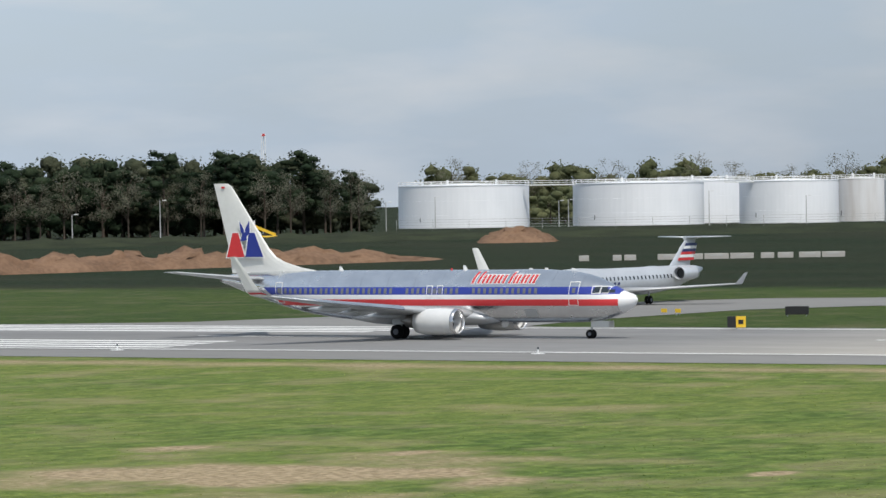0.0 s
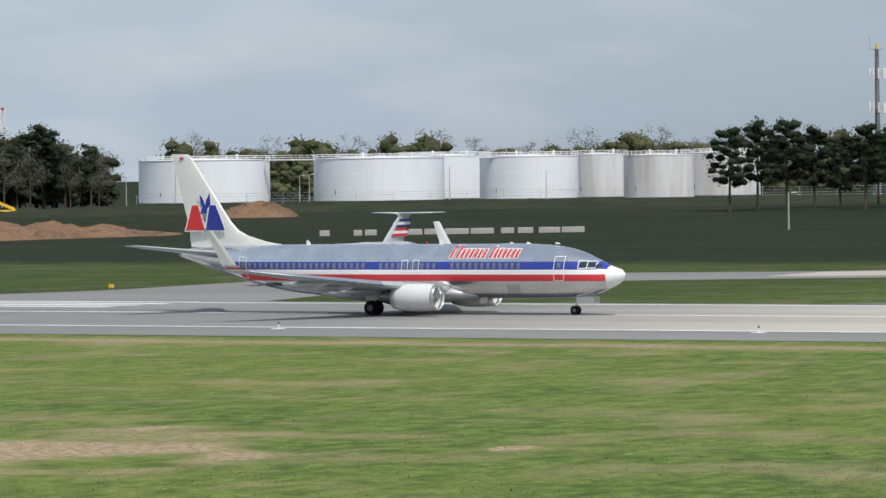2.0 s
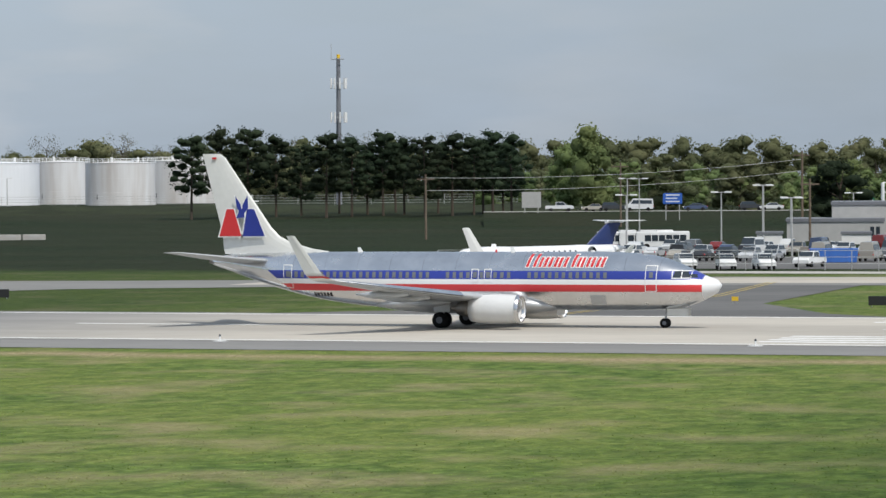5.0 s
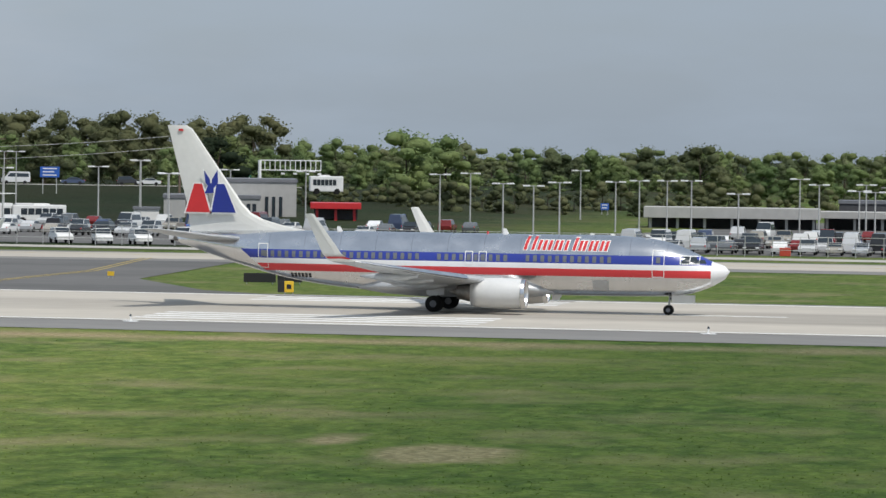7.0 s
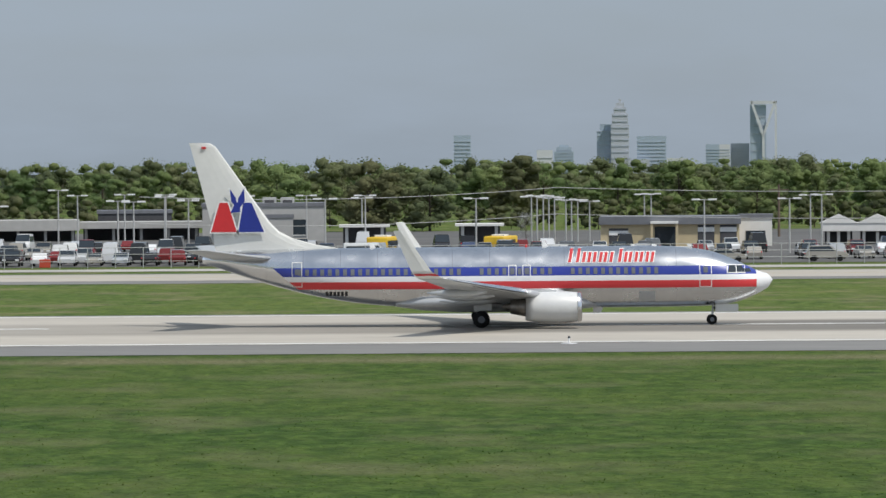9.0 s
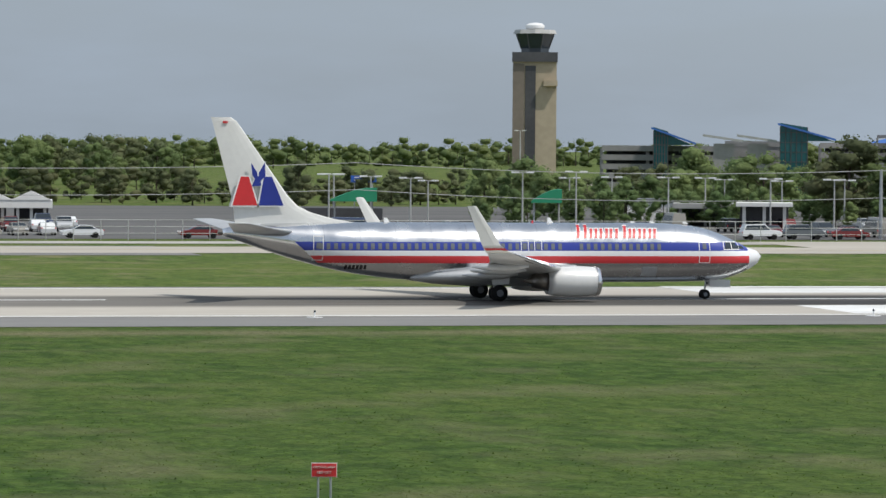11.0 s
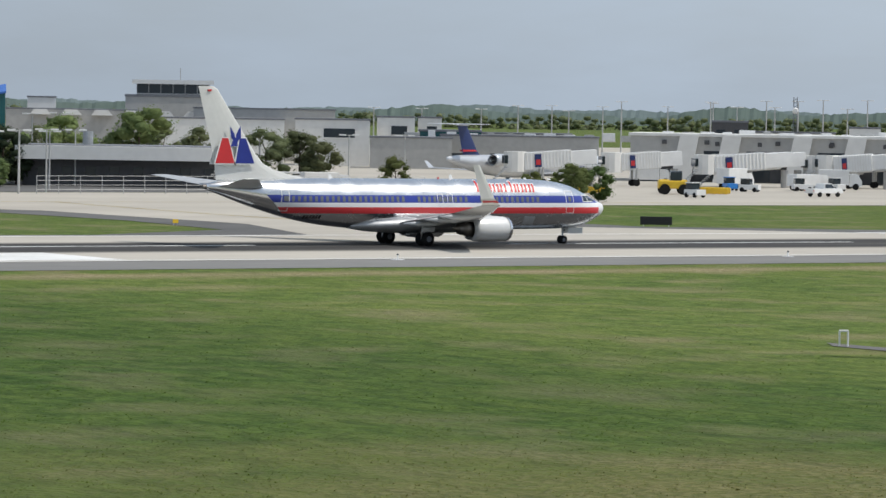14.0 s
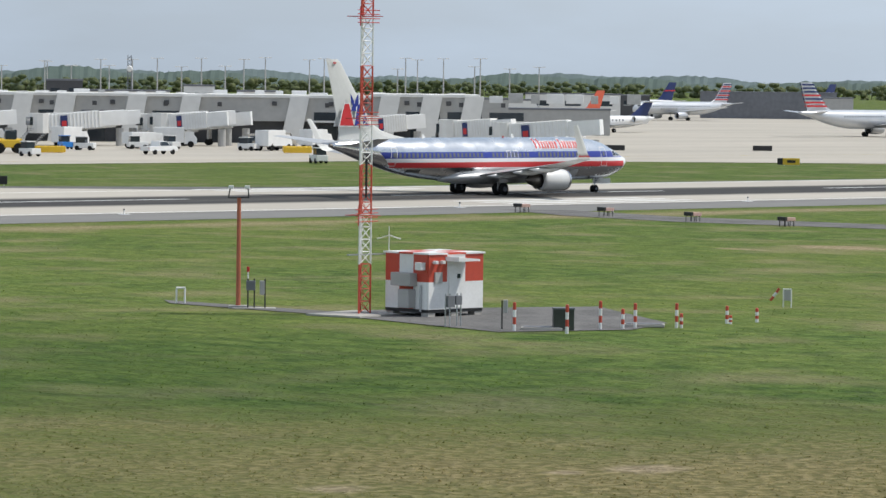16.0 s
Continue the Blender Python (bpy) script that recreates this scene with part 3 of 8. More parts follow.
def frame_patch(sections, x0, x1, z0, z1, w, side=-1):
    bm = bmesh.new()
    for a in ((x0, x1, z0, z0 + w), (x0, x1, z1 - w, z1), (x0, x0 + w, z0 + w, z1 - w), (x1 - w, x1, z0 + w, z1 - w)):
        t = hull_patch(sections, *a, side=side, lift=0.02)
        me = bpy.data.meshes.new("t")
        t.to_mesh(me)
        t.free()
        bm.from_mesh(me)
        bpy.data.meshes.remove(me)
    return bm


def livery_metal():
    """Polished metal hull with a blue, white and red cheat line and a pale nose."""
    m, n, l, b = shader("polished_metal_livery", 0.24, 1.0)
    co = n.new("ShaderNodeTexCoord")
    sep = n.new("ShaderNodeSeparateXYZ")
    l.new(co.outputs["Object"], sep.inputs[0])
    x, z = sep.outputs["X"], sep.outputs["Z"]

    def band(lo, hi):
        return calc(n, l, "MULTIPLY", calc(n, l, "GREATER_THAN", z, lo), calc(n, l, "LESS_THAN", z, hi))

    panel = grain(n, l, 0.55, 3.0, stretch=(1.2, 0.2, 2.2))
    metal = mixed(n, l, panel, (0.70, 0.71, 0.73), (0.77, 0.78, 0.80))
    joint = calc(n, l, "LESS_THAN", calc(n, l, "FRACT", calc(n, l, "MULTIPLY", x, 0.4)), 0.012)
    metal = mixed(n, l, calc(n, l, "MULTIPLY", joint, 0.35), metal, (0.3, 0.3, 0.31))
    rear = calc(n, l, "GREATER_THAN", calc(n, l, "MULTIPLY_ADD", z, 1.15, x), -24.9)
    fore = calc(n, l, "LESS_THAN", x, 2.95)
    inside = calc(n, l, "MULTIPLY", rear, fore)
    blue, white, red = band(3.42, 4.02), band(3.06, 3.42), band(2.56, 3.06)
    col = mixed(n, l, calc(n, l, "MULTIPLY", blue, inside), metal, (0.03, 0.05, 0.30))
    col = mixed(n, l, calc(n, l, "MULTIPLY", white, inside), col, (0.80, 0.80, 0.80))
    col = mixed(n, l, calc(n, l, "MULTIPLY", red, inside), col, (0.62, 0.045, 0.05))
    nose = calc(n, l, "GREATER_THAN", x, 2.95)
    col = mixed(n, l, nose, col, (0.74, 0.74, 0.74))
    paint = calc(n, l, "MAXIMUM", nose, calc(n, l, "MULTIPLY", inside, band(2.56, 4.02)))
    l.new(col, b.inputs["Base Color"])
    l.new(calc(n, l, "SUBTRACT", 1.0, paint), b.inputs["Metallic"])
    l.new(calc(n, l, "MULTIPLY_ADD", panel, 0.08, calc(n, l, "MULTIPLY_ADD", paint, 0.12, 0.2)), b.inputs["Roughness"])
    return m


LIVERY = livery_metal()
FINGREY = surface("pale_grey_fin", (0.70, 0.70, 0.67), (0.63, 0.63, 0.605), 0.45, 0, 0.3, 2.5)
WINGGREY = surface("wing_grey", (0.52, 0.53, 0.54), (0.44, 0.45, 0.46), 0.38, 0.25, 0.4, 3.0)
BAREMETAL = surface("bare_metal", (0.80, 0.80, 0.80), (0.62, 0.62, 0.63), 0.22, 1.0, 0.6, 4.0)
ENGINEWHITE = surface("engine_paint", (0.72, 0.72, 0.71), (0.64, 0.64, 0.63), 0.35, 0.1, 0.5, 3.0)
HOT = surface("scorched_metal", (0.26, 0.24, 0.22), (0.14, 0.13, 0.12), 0.4, 0.9, 0.8, 5.0)
CABIN = plain("cabin_window", (0.16, 0.17, 0.19), 0.15)
SILVER = surface("silver_paint", (0.60, 0.62, 0.65), (0.52, 0.54, 0.57), 0.3, 0.35, 0.4, 3.0)


def wheel(parent, x, y, r, w, name="wheel"):
    tyre = bmesh.new()
    rod(tyre, (x, y - w / 2, r), (x, y + w / 2, r), r, n=28)
    bmesh.ops.bevel(tyre, geom=[e for e in tyre.edges if len(e.link_faces) == 2 and any(len(f.verts) > 4 for f in e.link_faces)], offset=w * 0.22, segments=3, affect="EDGES")
    t = part(name, tyre, RUBBER, parent, "black rubber aircraft tyre", True)
    part("rim", rodded((x, y - w / 2 - 0.015, r), (x, y + w / 2 + 0.015, r), r * 0.42, n=20), ROOF, t, "grey metal wheel rim")
    return t


def nacelle_bm(x0, x1, y, z, r):
    length = x0 - x1
    rows = [(0.55, 0.74), (0.15, 0.76), (0.02, 0.82), (0.0, 0.86), (0.03, 0.90), (0.12, 0.94), (0.3, 0.985), (0.5, 1.0), (0.7, 0.985), (0.85, 0.93), (1.0, 0.83), (0.97, 0.80), (0.8, 0.76)]
    rings = [[(x0 - u * length, y + r * v * math.cos(2 * math.pi * i / 32), z + r * v * 0.98 * math.sin(2 * math.pi * i / 32)) for i in range(32)] for u, v in rows]
    return loft(bmesh.new(), rings, cap=False)


def build_jet():
    jet = thing("airliner", "polished silver airliner with blue, white and red stripes on the runway", "airplane")
    rows = [(4.10, 2.94, 3.06, 0.06), (3.95, 2.66, 3.28, 0.34), (3.6, 2.36, 3.46, 0.66), (3.1, 2.08, 3.62, 0.98), (2.4, 1.76, 3.95, 1.28),
            (1.5, 1.47, 4.38, 1.54), (0.4, 1.31, 4.82, 1.73), (-1.0, 1.25, 5.13, 1.84), (-3.0, 1.22, 5.30, 1.88), (-8.0, 1.20, 5.33, 1.88),
            (-14.0, 1.20, 5.33, 1.88), (-19.5, 1.22, 5.33, 1.88), (-21.4, 1.36, 5.33, 1.86), (-24.0, 1.62, 5.32, 1.79), (-26.7, 2.08, 5.30, 1.62),
            (-29.0, 2.66, 5.27, 1.36), (-31.6, 3.45, 5.20, 0.95), (-33.2, 4.0, 5.08, 0.58), (-34.3, 4.35, 4.85, 0.24)]
    hull = smooth_rows(rows, 0.3)
    part("fuselage", loft(bmesh.new(), [ring(*s) for s in hull]), LIVERY, jet, "polished metal fuselage with blue, white and red stripes", True)
    # tail cone exhaust
    part("exhaust", rodded((-34.25, 0, 4.6), (-34.6, 0, 4.62), 0.2, 0.16, 14), HOT, jet, "dark round exhaust pipe")
    fin = part("tail_fin", fin_bm([(-25.4, -33.4, 5.15, 0.035), (-27.6, -33.5, 5.65, 0.06), (-29.0, -33.55, 6.35, 0.085), (-29.75, -33.7, 7.1, 0.095), (-33.35, -35.05, 12.2, 0.1), (-33.75, -35.15, 12.45, 0.06)]), FINGREY, jet, "pale grey tail fin")
    part("dorsal_fairing", fin_bm([(-24.6, -30.6, 5.22, 0.03), (-26.6, -30.7, 5.55, 0.045), (-28.2, -30.8, 6.0, 0.05), (-29.2, -30.9, 6.5, 0.05)]), FINGREY, jet, "pale grey dorsal fairing")

    # plain tail emblem: a red and a blue wedge under a small blue bird shape
    def emblem(pts, y, material, name, label):
        part(name, prism(bmesh.new(), pts, y - 0.012, y + 0.012), material, fin, label)

    for s in (-1, 1):
        for name, mat, x0, x1, x2, x3, lab in (("emblem_wedge", RED, -33.68, -31.95, -32.55, -33.1, "red wedge emblem"), ("emblem_wedge", BLUE, -31.85, -30.12, -30.95, -31.5, "blue wedge emblem")):
            w = [(x0 - 0.13, 6.36), (x1 + 0.13, 6.36), (x2 + 0.07, 8.5), (x3 - 0.07, 8.5)]
            emblem(w, s * 0.345, WHITE, "emblem_edge", "white emblem outline")
            o = [(x0, 6.45), (x1, 6.45), (x2, 8.42), (x3, 8.42)]
            emblem(o, s * 0.365, mat, name, lab)
        for k, pts in enumerate(([(-32.4, 9.35), (-32.0, 8.75), (-31.85, 7.95), (-32.3, 8.5)], [(-31.45, 9.4), (-31.85, 8.7), (-31.85, 7.95), (-31.4, 8.5)], [(-32.05, 8.45), (-31.75, 8.45), (-31.7, 7.8), (-32.35, 7.75)])):
            cx, cz = sum(q[0] for q in pts) / 4, sum(q[1] for q in pts) / 4
            emblem([(cx + (x - cx) * 1.35, cz + (z - cz) * 1.12) for x, z in pts], s * (0.345 + 0.004 * k), WHITE, "emblem_edge", "white emblem outline")
            emblem(pts, s * (0.375 + 0.004 * k), BLUE, "emblem_bird", "blue bird-like emblem")
        part("fin_stripe", boxed(-34.3, -34.0, s * 0.10 - 0.06, s * 0.10 + 0.06, 12.05, 12.2), RED, fin, "small red and white flag bar")
    # wings
    for s in (-1, 1):
        secs = [(-9.2, -17.6, s * 1.2, 1.75, 0.13), (-10.4, -17.3, s * 2.6, 1.95, 0.125), (-12.0, -17.2, s * 5.8, 2.32, 0.115), (-15.1, -18.3, s * 11.6, 3.0, 0.105), (-18.05, -19.75, s * 16.9, 3.68, 0.10)]
        w = part("wing", wing_bm(secs), WINGGREY, jet, "grey swept wing", True)
        part("slat", loft(bmesh.new(), [[(le + 0.06, y, z - 0.02), (le - 0.12, y, z + 0.20 * k), (le - 0.42, y, z + 0.30 * k), (le - 0.42, y, z - 0.16 * k)] for le, y, z, k in ((-12.6, s * 6.9, 2.45, 1.0), (-15.1, s * 11.6, 3.0, 0.75), (-17.9, s * 16.6, 3.65, 0.45))]), BAREMETAL, w, "bright metal leading edge")
        wl_ = [(-18.05, -19.75, 16.85, 3.68), (-18.5, -20.0, 17.25, 3.82), (-19.0, -20.25, 17.48, 4.2), (-20.75, -21.35, 17.95, 6.75)]
        rings = [[(le, s * y, z), (le * 0.65 + te * 0.35, s * (y + 0.05), z + 0.03), (te, s * y, z), (le * 0.65 + te * 0.35, s * (y - 0.05), z - 0.03)] for le, te, y, z in wl_]
        part("winglet", loft(bmesh.new(), rings), FINGREY, w, "pale grey upswept winglet")
        part("winglet_stripe", loft(bmesh.new(), [[(le, s * (y + 0.075) , z + dz), (le * 0.65 + te * 0.35, s * (y + 0.09), z + dz), (te, s * (y + 0.075), z + dz)] for le, te, y, z, dz in ((-18.42, -19.9, 17.2, 3.86, 0), (-18.75, -20.1, 17.36, 4.02, 0))], cap=False), RED, w, "thin red winglet stripe")
        for y, xt in ((4.0, -17.7), (7.6, -18.0), (10.4, -18.55)):
            z = 1.75 + (abs(y) - 1.2) * 0.118
            part("flap_fairing", loft(bmesh.new(), [ring(xt + 3.2, z - 0.3, z - 0.1, 0.05, 12), ring(xt + 2.0, z - 0.55, z, 0.2, 12), ring(xt + 0.6, z - 0.55, z - 0.05, 0.2, 12), ring(xt - 0.7, z - 0.30, z - 0.2, 0.04, 12)]), WINGGREY, w, "pointed flap track fairing", True)
        flaps = [c for c in w.children if c.name.startswith("flap_fairing")]
        for c, y in zip(flaps, (4.0, 7.6, 10.4)):
            c.location = (0, s * y, 0)
        # engine
        e = part("engine", nacelle_bm(-9.0, -12.7, s * 4.83, 1.42, 1.07), [ENGINEWHITE], jet, "pale engine cowling", True)
        part("inlet_lip", loft(bmesh.new(), [[(-9.0 - u, s * 4.83 + 1.07 * v * math.cos(2 * math.pi * i / 32), 1.42 + 1.05 * v * math.sin(2 * math.pi * i / 32)) for i in range(32)] for u, v in ((0.3, 0.77), (0.05, 0.83), (-0.015, 0.865), (0.05, 0.915), (0.28, 0.965))], cap=False), BAREMETAL, e, "bright metal inlet lip", True)
        part("fan", rodded((-9.9, s * 4.83, 1.42), (-10.0, s * 4.83, 1.42), 0.83, n=32), BLACK, e, "dark engine fan")
        part("spinner", rodded((-9.9, s * 4.83, 1.42), (-9.35, s * 4.83, 1.42), 0.28, 0.03, 16), STEEL, e, "grey fan spinner", True)
        part("core_nozzle", rodded((-12.2, s * 4.83, 1.42), (-13.7, s * 4.83, 1.45), 0.72, 0.45, 24), HOT, e, "scorched metal exhaust nozzle", True)
        part("exhaust_plug", rodded((-13.5, s * 4.83, 1.45), (-14.3, s * 4.83, 1.47), 0.33, 0.06, 16), HOT, e, "dark exhaust cone")
        part("pylon", boxed(-14.2, -10.6, s * 4.83 - 0.18, s * 4.83 + 0.18, 2.1, 2.55, bevel=0.08), WINGGREY, e, "grey engine pylon")
        # tailplane
        part("tailplane", wing_bm([(-29.2, -33.6, s * 0.5, 4.62, 0.09), (-30.9, -34.1, s * 2.8, 4.85, 0.09), (-33.6, -35.1, s * 6.9, 5.35, 0.08), (-33.95, -35.2, s * 7.15, 5.38, 0.05)]), WINGGREY, jet, "grey swept tailplane", True)
        # main gear
        g = part("main_gear", rodded((-15.6, s * 2.86, 0.5), (-15.5, s * 2.75, 2.2), 0.13, n=14), STEEL, jet, "grey steel landing gear leg")
        part("torque_link", boxed(-15.95, -15.7, s * 2.86 - 0.06, s * 2.86 + 0.06, 0.6, 1.3), STEEL, g)
        part("gear_door", boxed(-16.1, -14.9, s * 3.18 - 0.03, s * 3.18 + 0.03, 1.15, 2.15), WINGGREY, g, "grey gear door")
        for d in (-0.43, 0.43):
            wheel(g, -15.6, s * 2.86 + d, 0.565, 0.40)
    # wing to body fairing
    part("belly_fairing", loft(bmesh.new(), [ring(-7.8, 1.25, 1.75, 0.9, 24), ring(-9.5, 1.0, 2.3, 1.85, 24), ring(-12.0, 0.93, 2.45, 2.12, 24), ring(-17.0, 0.93, 2.45, 2.1, 24), ring(-19.5, 1.08, 2.2, 1.7, 24), ring(-21.3, 1.35, 1.75, 0.9, 24)]), WINGGREY, jet, "grey wing root fairing", True)
    # nose gear
    g = part("nose_gear", rodded((0, 0, 0.34), (0.12, 0, 1.5), 0.075, n=12), STEEL, jet, "grey steel nose gear leg")
    part("drag_brace", rodded((0.05, 0, 1.0), (0.9, 0, 1.5), 0.04), STEEL, g)
    part("taxi_light", rodded((0.12, 0, 1.12), (0.22, 0, 1.12), 0.09, n=12), GLASS, g, "small round taxi light")
    for d in (-0.2, 0.2):
        wheel(g, 0, d, 0.343, 0.2)
        part("gear_door", boxed(0.25, 1.75, d * 2.2 - 0.02, d * 2.2 + 0.02, 0.86, 1.36), FINGREY, g, "pale nose gear door")
    for s in (-1, 1):
        # cabin windows with a plug over the wing and doors
        for i in range(48):
            xx = -3.85 - i * 0.508 * 1.0
            if xx < -27.9 or i in (12, 13, 24, 25):
                continue
            part("cabin_window", hull_patch(hull, xx - 0.13, xx + 0.13, 3.51, 3.93, s, 0.014, 0, 2, 2), CABIN, jet, "small oval cabin window")
        for x0, x1, z0, z1 in ((-0.95, -0.12, 2.58, 4.42), (-28.25, -27.55, 2.72, 4.42), (-12.8, -12.25, 3.2, 4.15), (-13.75, -13.2, 3.2, 4.15)):
            part("door", frame_patch(hull, x0, x1, z0, z1, 0.05, s), WHITE, jet, "cabin door outlined in white")
            part("door_window", hull_patch(hull, (x0 + x1) / 2 - 0.14, (x0 + x1) / 2 + 0.14, 3.55, 3.95, s, 0.02, 0, 2, 2), CABIN, jet, "small door window")
        # cockpit glazing
        for x0, x1, z0, z1, sl in ((0.98, 1.52, 3.55, 4.02, 0.25), (1.60, 2.12, 3.56, 4.0, -0.35)):
            p = part("cockpit_window", hull_patch(hull, x0, x1, z0, z1, s, 0.02, sl, 4, 4), GLASS, jet, "dark cockpit window")
            part("window_frame", frame_patch(hull, x0 - 0.07, x1 + 0.07, z0 - 0.06, z1 + 0.06, 0.055, s), WHITE, jet, "white window frame")
        wind = part("windscreen", hull_patch(hull, 2.12, 2.62, 3.56, 3.80, s, 0.02, -0.5, 4, 4), GLASS, jet, "dark cockpit windscreen")
        # plain red lettering blocks with white rims
        xx = -9.75
        for wd, ht, strokes in ((0.72, 0.9, 2), (0.92, 0.66, 3), (0.52, 0.66, 2), (0.38, 0.66, 1), (0.18, 0.86, 1), (0.5, 0.66, 2), (0.54, 0.66, 2), (0.54, 0.66, 2)):
            for k in range(strokes):
                x0 = xx + k * (wd - 0.20) / max(1, strokes - 1)
                part("title_edge", hull_patch(hull, x0 - 0.05, x0 + 0.25, 4.25, 4.35 + ht, s, 0.016, 0.22, 2, 4), WHITE, jet, "white title outline")
                part("title_bar", hull_patch(hull, x0, x0 + 0.20, 4.30, 4.30 + ht, s, 0.030, 0.22, 2, 4), RED, jet, "red title bar")
            xx += wd + 0.20
        for i in range(6):
            part("registration_bar", hull_patch(hull, -26.0 + i * 0.26, -25.82 + i * 0.26, 2.12, 2.40, s, 0.015), BLACK, jet, "dark registration bar")
        part("access_panel", hull_patch(hull, -5.0, -3.9, 1.65, 2.3, s, 0.012), WINGGREY, jet, "dull grey cargo panel")
    for x, h in ((-11.0, 0.35), (-22.6, 0.3), (-5.0, 0.12), (-3.6, 0.12), (-1.2, 0.1)):
        part("antenna", fin_bm([(x, x - 0.42, 5.28, 0.08), (x - 0.22, x - 0.45, 5.33 + h, 0.06)]), WHITE, jet, "small white blade antenna")
    part("antenna", fin_bm([(-7.5, -8.0, 0.85, 0.08), (-7.3, -8.0, 1.25, 0.08)]), WHITE, jet, "small white blade antenna")
    part("beacon", rodded((-12.5, 0, 5.32), (-12.5, 0, 5.48), 0.09, 0.05, 10), RED, jet, "red beacon")
    return jet


def gear(parent, x, y, r, h, name="main_gear", pair=0.2, w=0.18):
    g = part(name, rodded((x, y, r), (x, y, h), 0.09, n=10), STEEL, parent, "grey landing gear leg")
    for d in (-pair, pair):
        wheel(g, x, y + d, r, w)
    return g


def regional_jet(name, label, length, dia, base, span, top, fus, tail, bands, pitch=0.8, swept=3.0, engine_r=0.75):
    """A rear-engined jet with a T-tail; the origin lies under the nose wheel."""
    jet = thing(name, label, "airplane")
    nose = 1.9
    r = dia / 2
    b, t = 1.0, 1.0 + dia
    end = nose - length
    rows = [(nose, b + r * 0.55, b + r * 0.62, 0.05), (nose - 0.4, b + r * 0.25, b + r * 1.0, r * 0.34), (nose - 1.2, b + r * 0.08, b + r * 1.35, r * 0.62), (nose - 2.4, b + 0.02, b + r * 1.85, r * 0.88),
            (nose - 4.0, b, t, r), (end * 0.35, b, t, r), (end * 0.68, b + 0.02, t, r), (end * 0.84, b + r * 0.5, t, r * 0.8), (end * 0.95, b + r * 1.15, t - 0.1, r * 0.4), (end, b + r * 1.5, t - 0.3, 0.1)]
    hull = smooth_rows(rows, 0.45)
    part("fuselage", loft(bmesh.new(), [ring(*s, 28) for s in hull]), fus, jet, "", True)
    xf = end * 0.86
    f = part("tail_fin", fin_bm([(xf + 3.2, xf - 1.6, t - 0.3, 0.06), (xf + 2.0, xf - 1.9, t + 0.6, 0.08), (xf - 0.9, xf - 3.2, top, 0.09)]), tail, jet, "tail fin in its own livery")
    for k, m in enumerate(bands):
        z0 = t + 0.5 + k * (top - t - 1.0) / max(1, len(bands))
        u = (z0 - t) / (top - t)
        for s in (-1, 1):
            part("livery_band", prism(bmesh.new(), [(xf + 1.8 - 2.9 * u, z0), (xf - 1.85 - 1.3 * u, z0), (xf - 1.95 - 1.3 * u, z0 + 0.28), (xf + 1.55 - 2.9 * u, z0 + 0.28)], s * 0.26 - 0.02, s * 0.26 + 0.02), m, f, "coloured livery band")
    part("bullet_fairing", rodded((xf - 0.6, 0, top), (xf - 3.6, 0, top), 0.2, 0.1, 12), fus, jet)
    xw = end * 0.44
    for s in (-1, 1):
        part("tailplane", wing_bm([(xf - 0.7, xf - 3.0, s * 0.1, top + 0.05, 0.09), (xf - 2.3, xf - 3.5, s * span * 0.17, top + 0.12, 0.08)]), fus, jet, "", True)
        w = part("wing", wing_bm([(xw + 3.4, xw - 2.4, s * r * 0.6, b + 0.35, 0.12), (xw + 0.6, xw - 2.4, s * span * 0.17, b + 0.55, 0.11), (xw - swept, xw - swept - 1.6, s * span * 0.48, b + 1.0, 0.09)]), WINGGREY, jet, "grey swept wing", True)
        part("winglet", loft(bmesh.new(), [[(xw - swept, s * span * 0.48, b + 0.98), (xw - swept - 0.8, s * span * 0.483, b + 0.98), (xw - swept - 1.6, s * span * 0.48, b + 0.98)], [(xw - swept - 1.2, s * span * 0.5, b + 2.1), (xw - swept - 1.5, s * span * 0.502, b + 2.1), (xw - swept - 1.9, s * span * 0.5, b + 2.1)]]), fus, w, "small upswept winglet")
        e = part("engine", nacelle_bm(end * 0.72, end * 0.72 - 3.4, s * (r + engine_r * 0.9), t - 0.75, engine_r), fus, jet, "round rear engine", True)
        part("inlet", rodded((end * 0.72 - 0.6, s * (r + engine_r * 0.9), t - 0.75), (end * 0.72 - 0.7, s * (r + engine_r * 0.9), t - 0.75), engine_r * 0.74, n=24), BLACK, e, "dark engine inlet")
        part("pylon", boxed(end * 0.72 - 2.8, end * 0.72 - 0.8, min(s * r * 0.8, s * (r + 0.3)), max(s * r * 0.8, s * (r + 0.3)), t - 0.95, t - 0.6), fus, e)
        gear(jet, -base, s * span * 0.09, 0.42, b + 0.5)
        n = int((length - 14) / pitch)
        for i in range(n):
            x = nose - 6.0 - i * pitch
            part("cabin_window", hull_patch(hull, x - 0.14, x + 0.14, b + r * 1.12, b + r * 1.12 + 0.36, s, 0.015, 0, 2, 2), GLASS, jet, "dark cabin window")
        part("door", frame_patch(hull, nose - 4.9, nose - 4.1, b + r * 0.55, b + r * 1.6, 0.05, s), POLE, jet, "outlined cabin door")
        part("cockpit_window", hull_patch(hull, nose - 2.3, nose - 1.35, b + r * 1.18, b + r * 1.45, s, 0.02, -0.4), GLASS, jet, "dark cockpit window")
        for i in range(6):
            part("title_bar", hull_patch(hull, nose - 9.5 - i * 0.8, nose - 9.0 - i * 0.8, b + r * 0.75, b + r * 0.98, s, 0.016), NAVY, jet, "dark title bar")
    gear(jet, 0, 0, 0.25, b + 0.3, "nose_gear", 0.14, 0.12)
    return jet


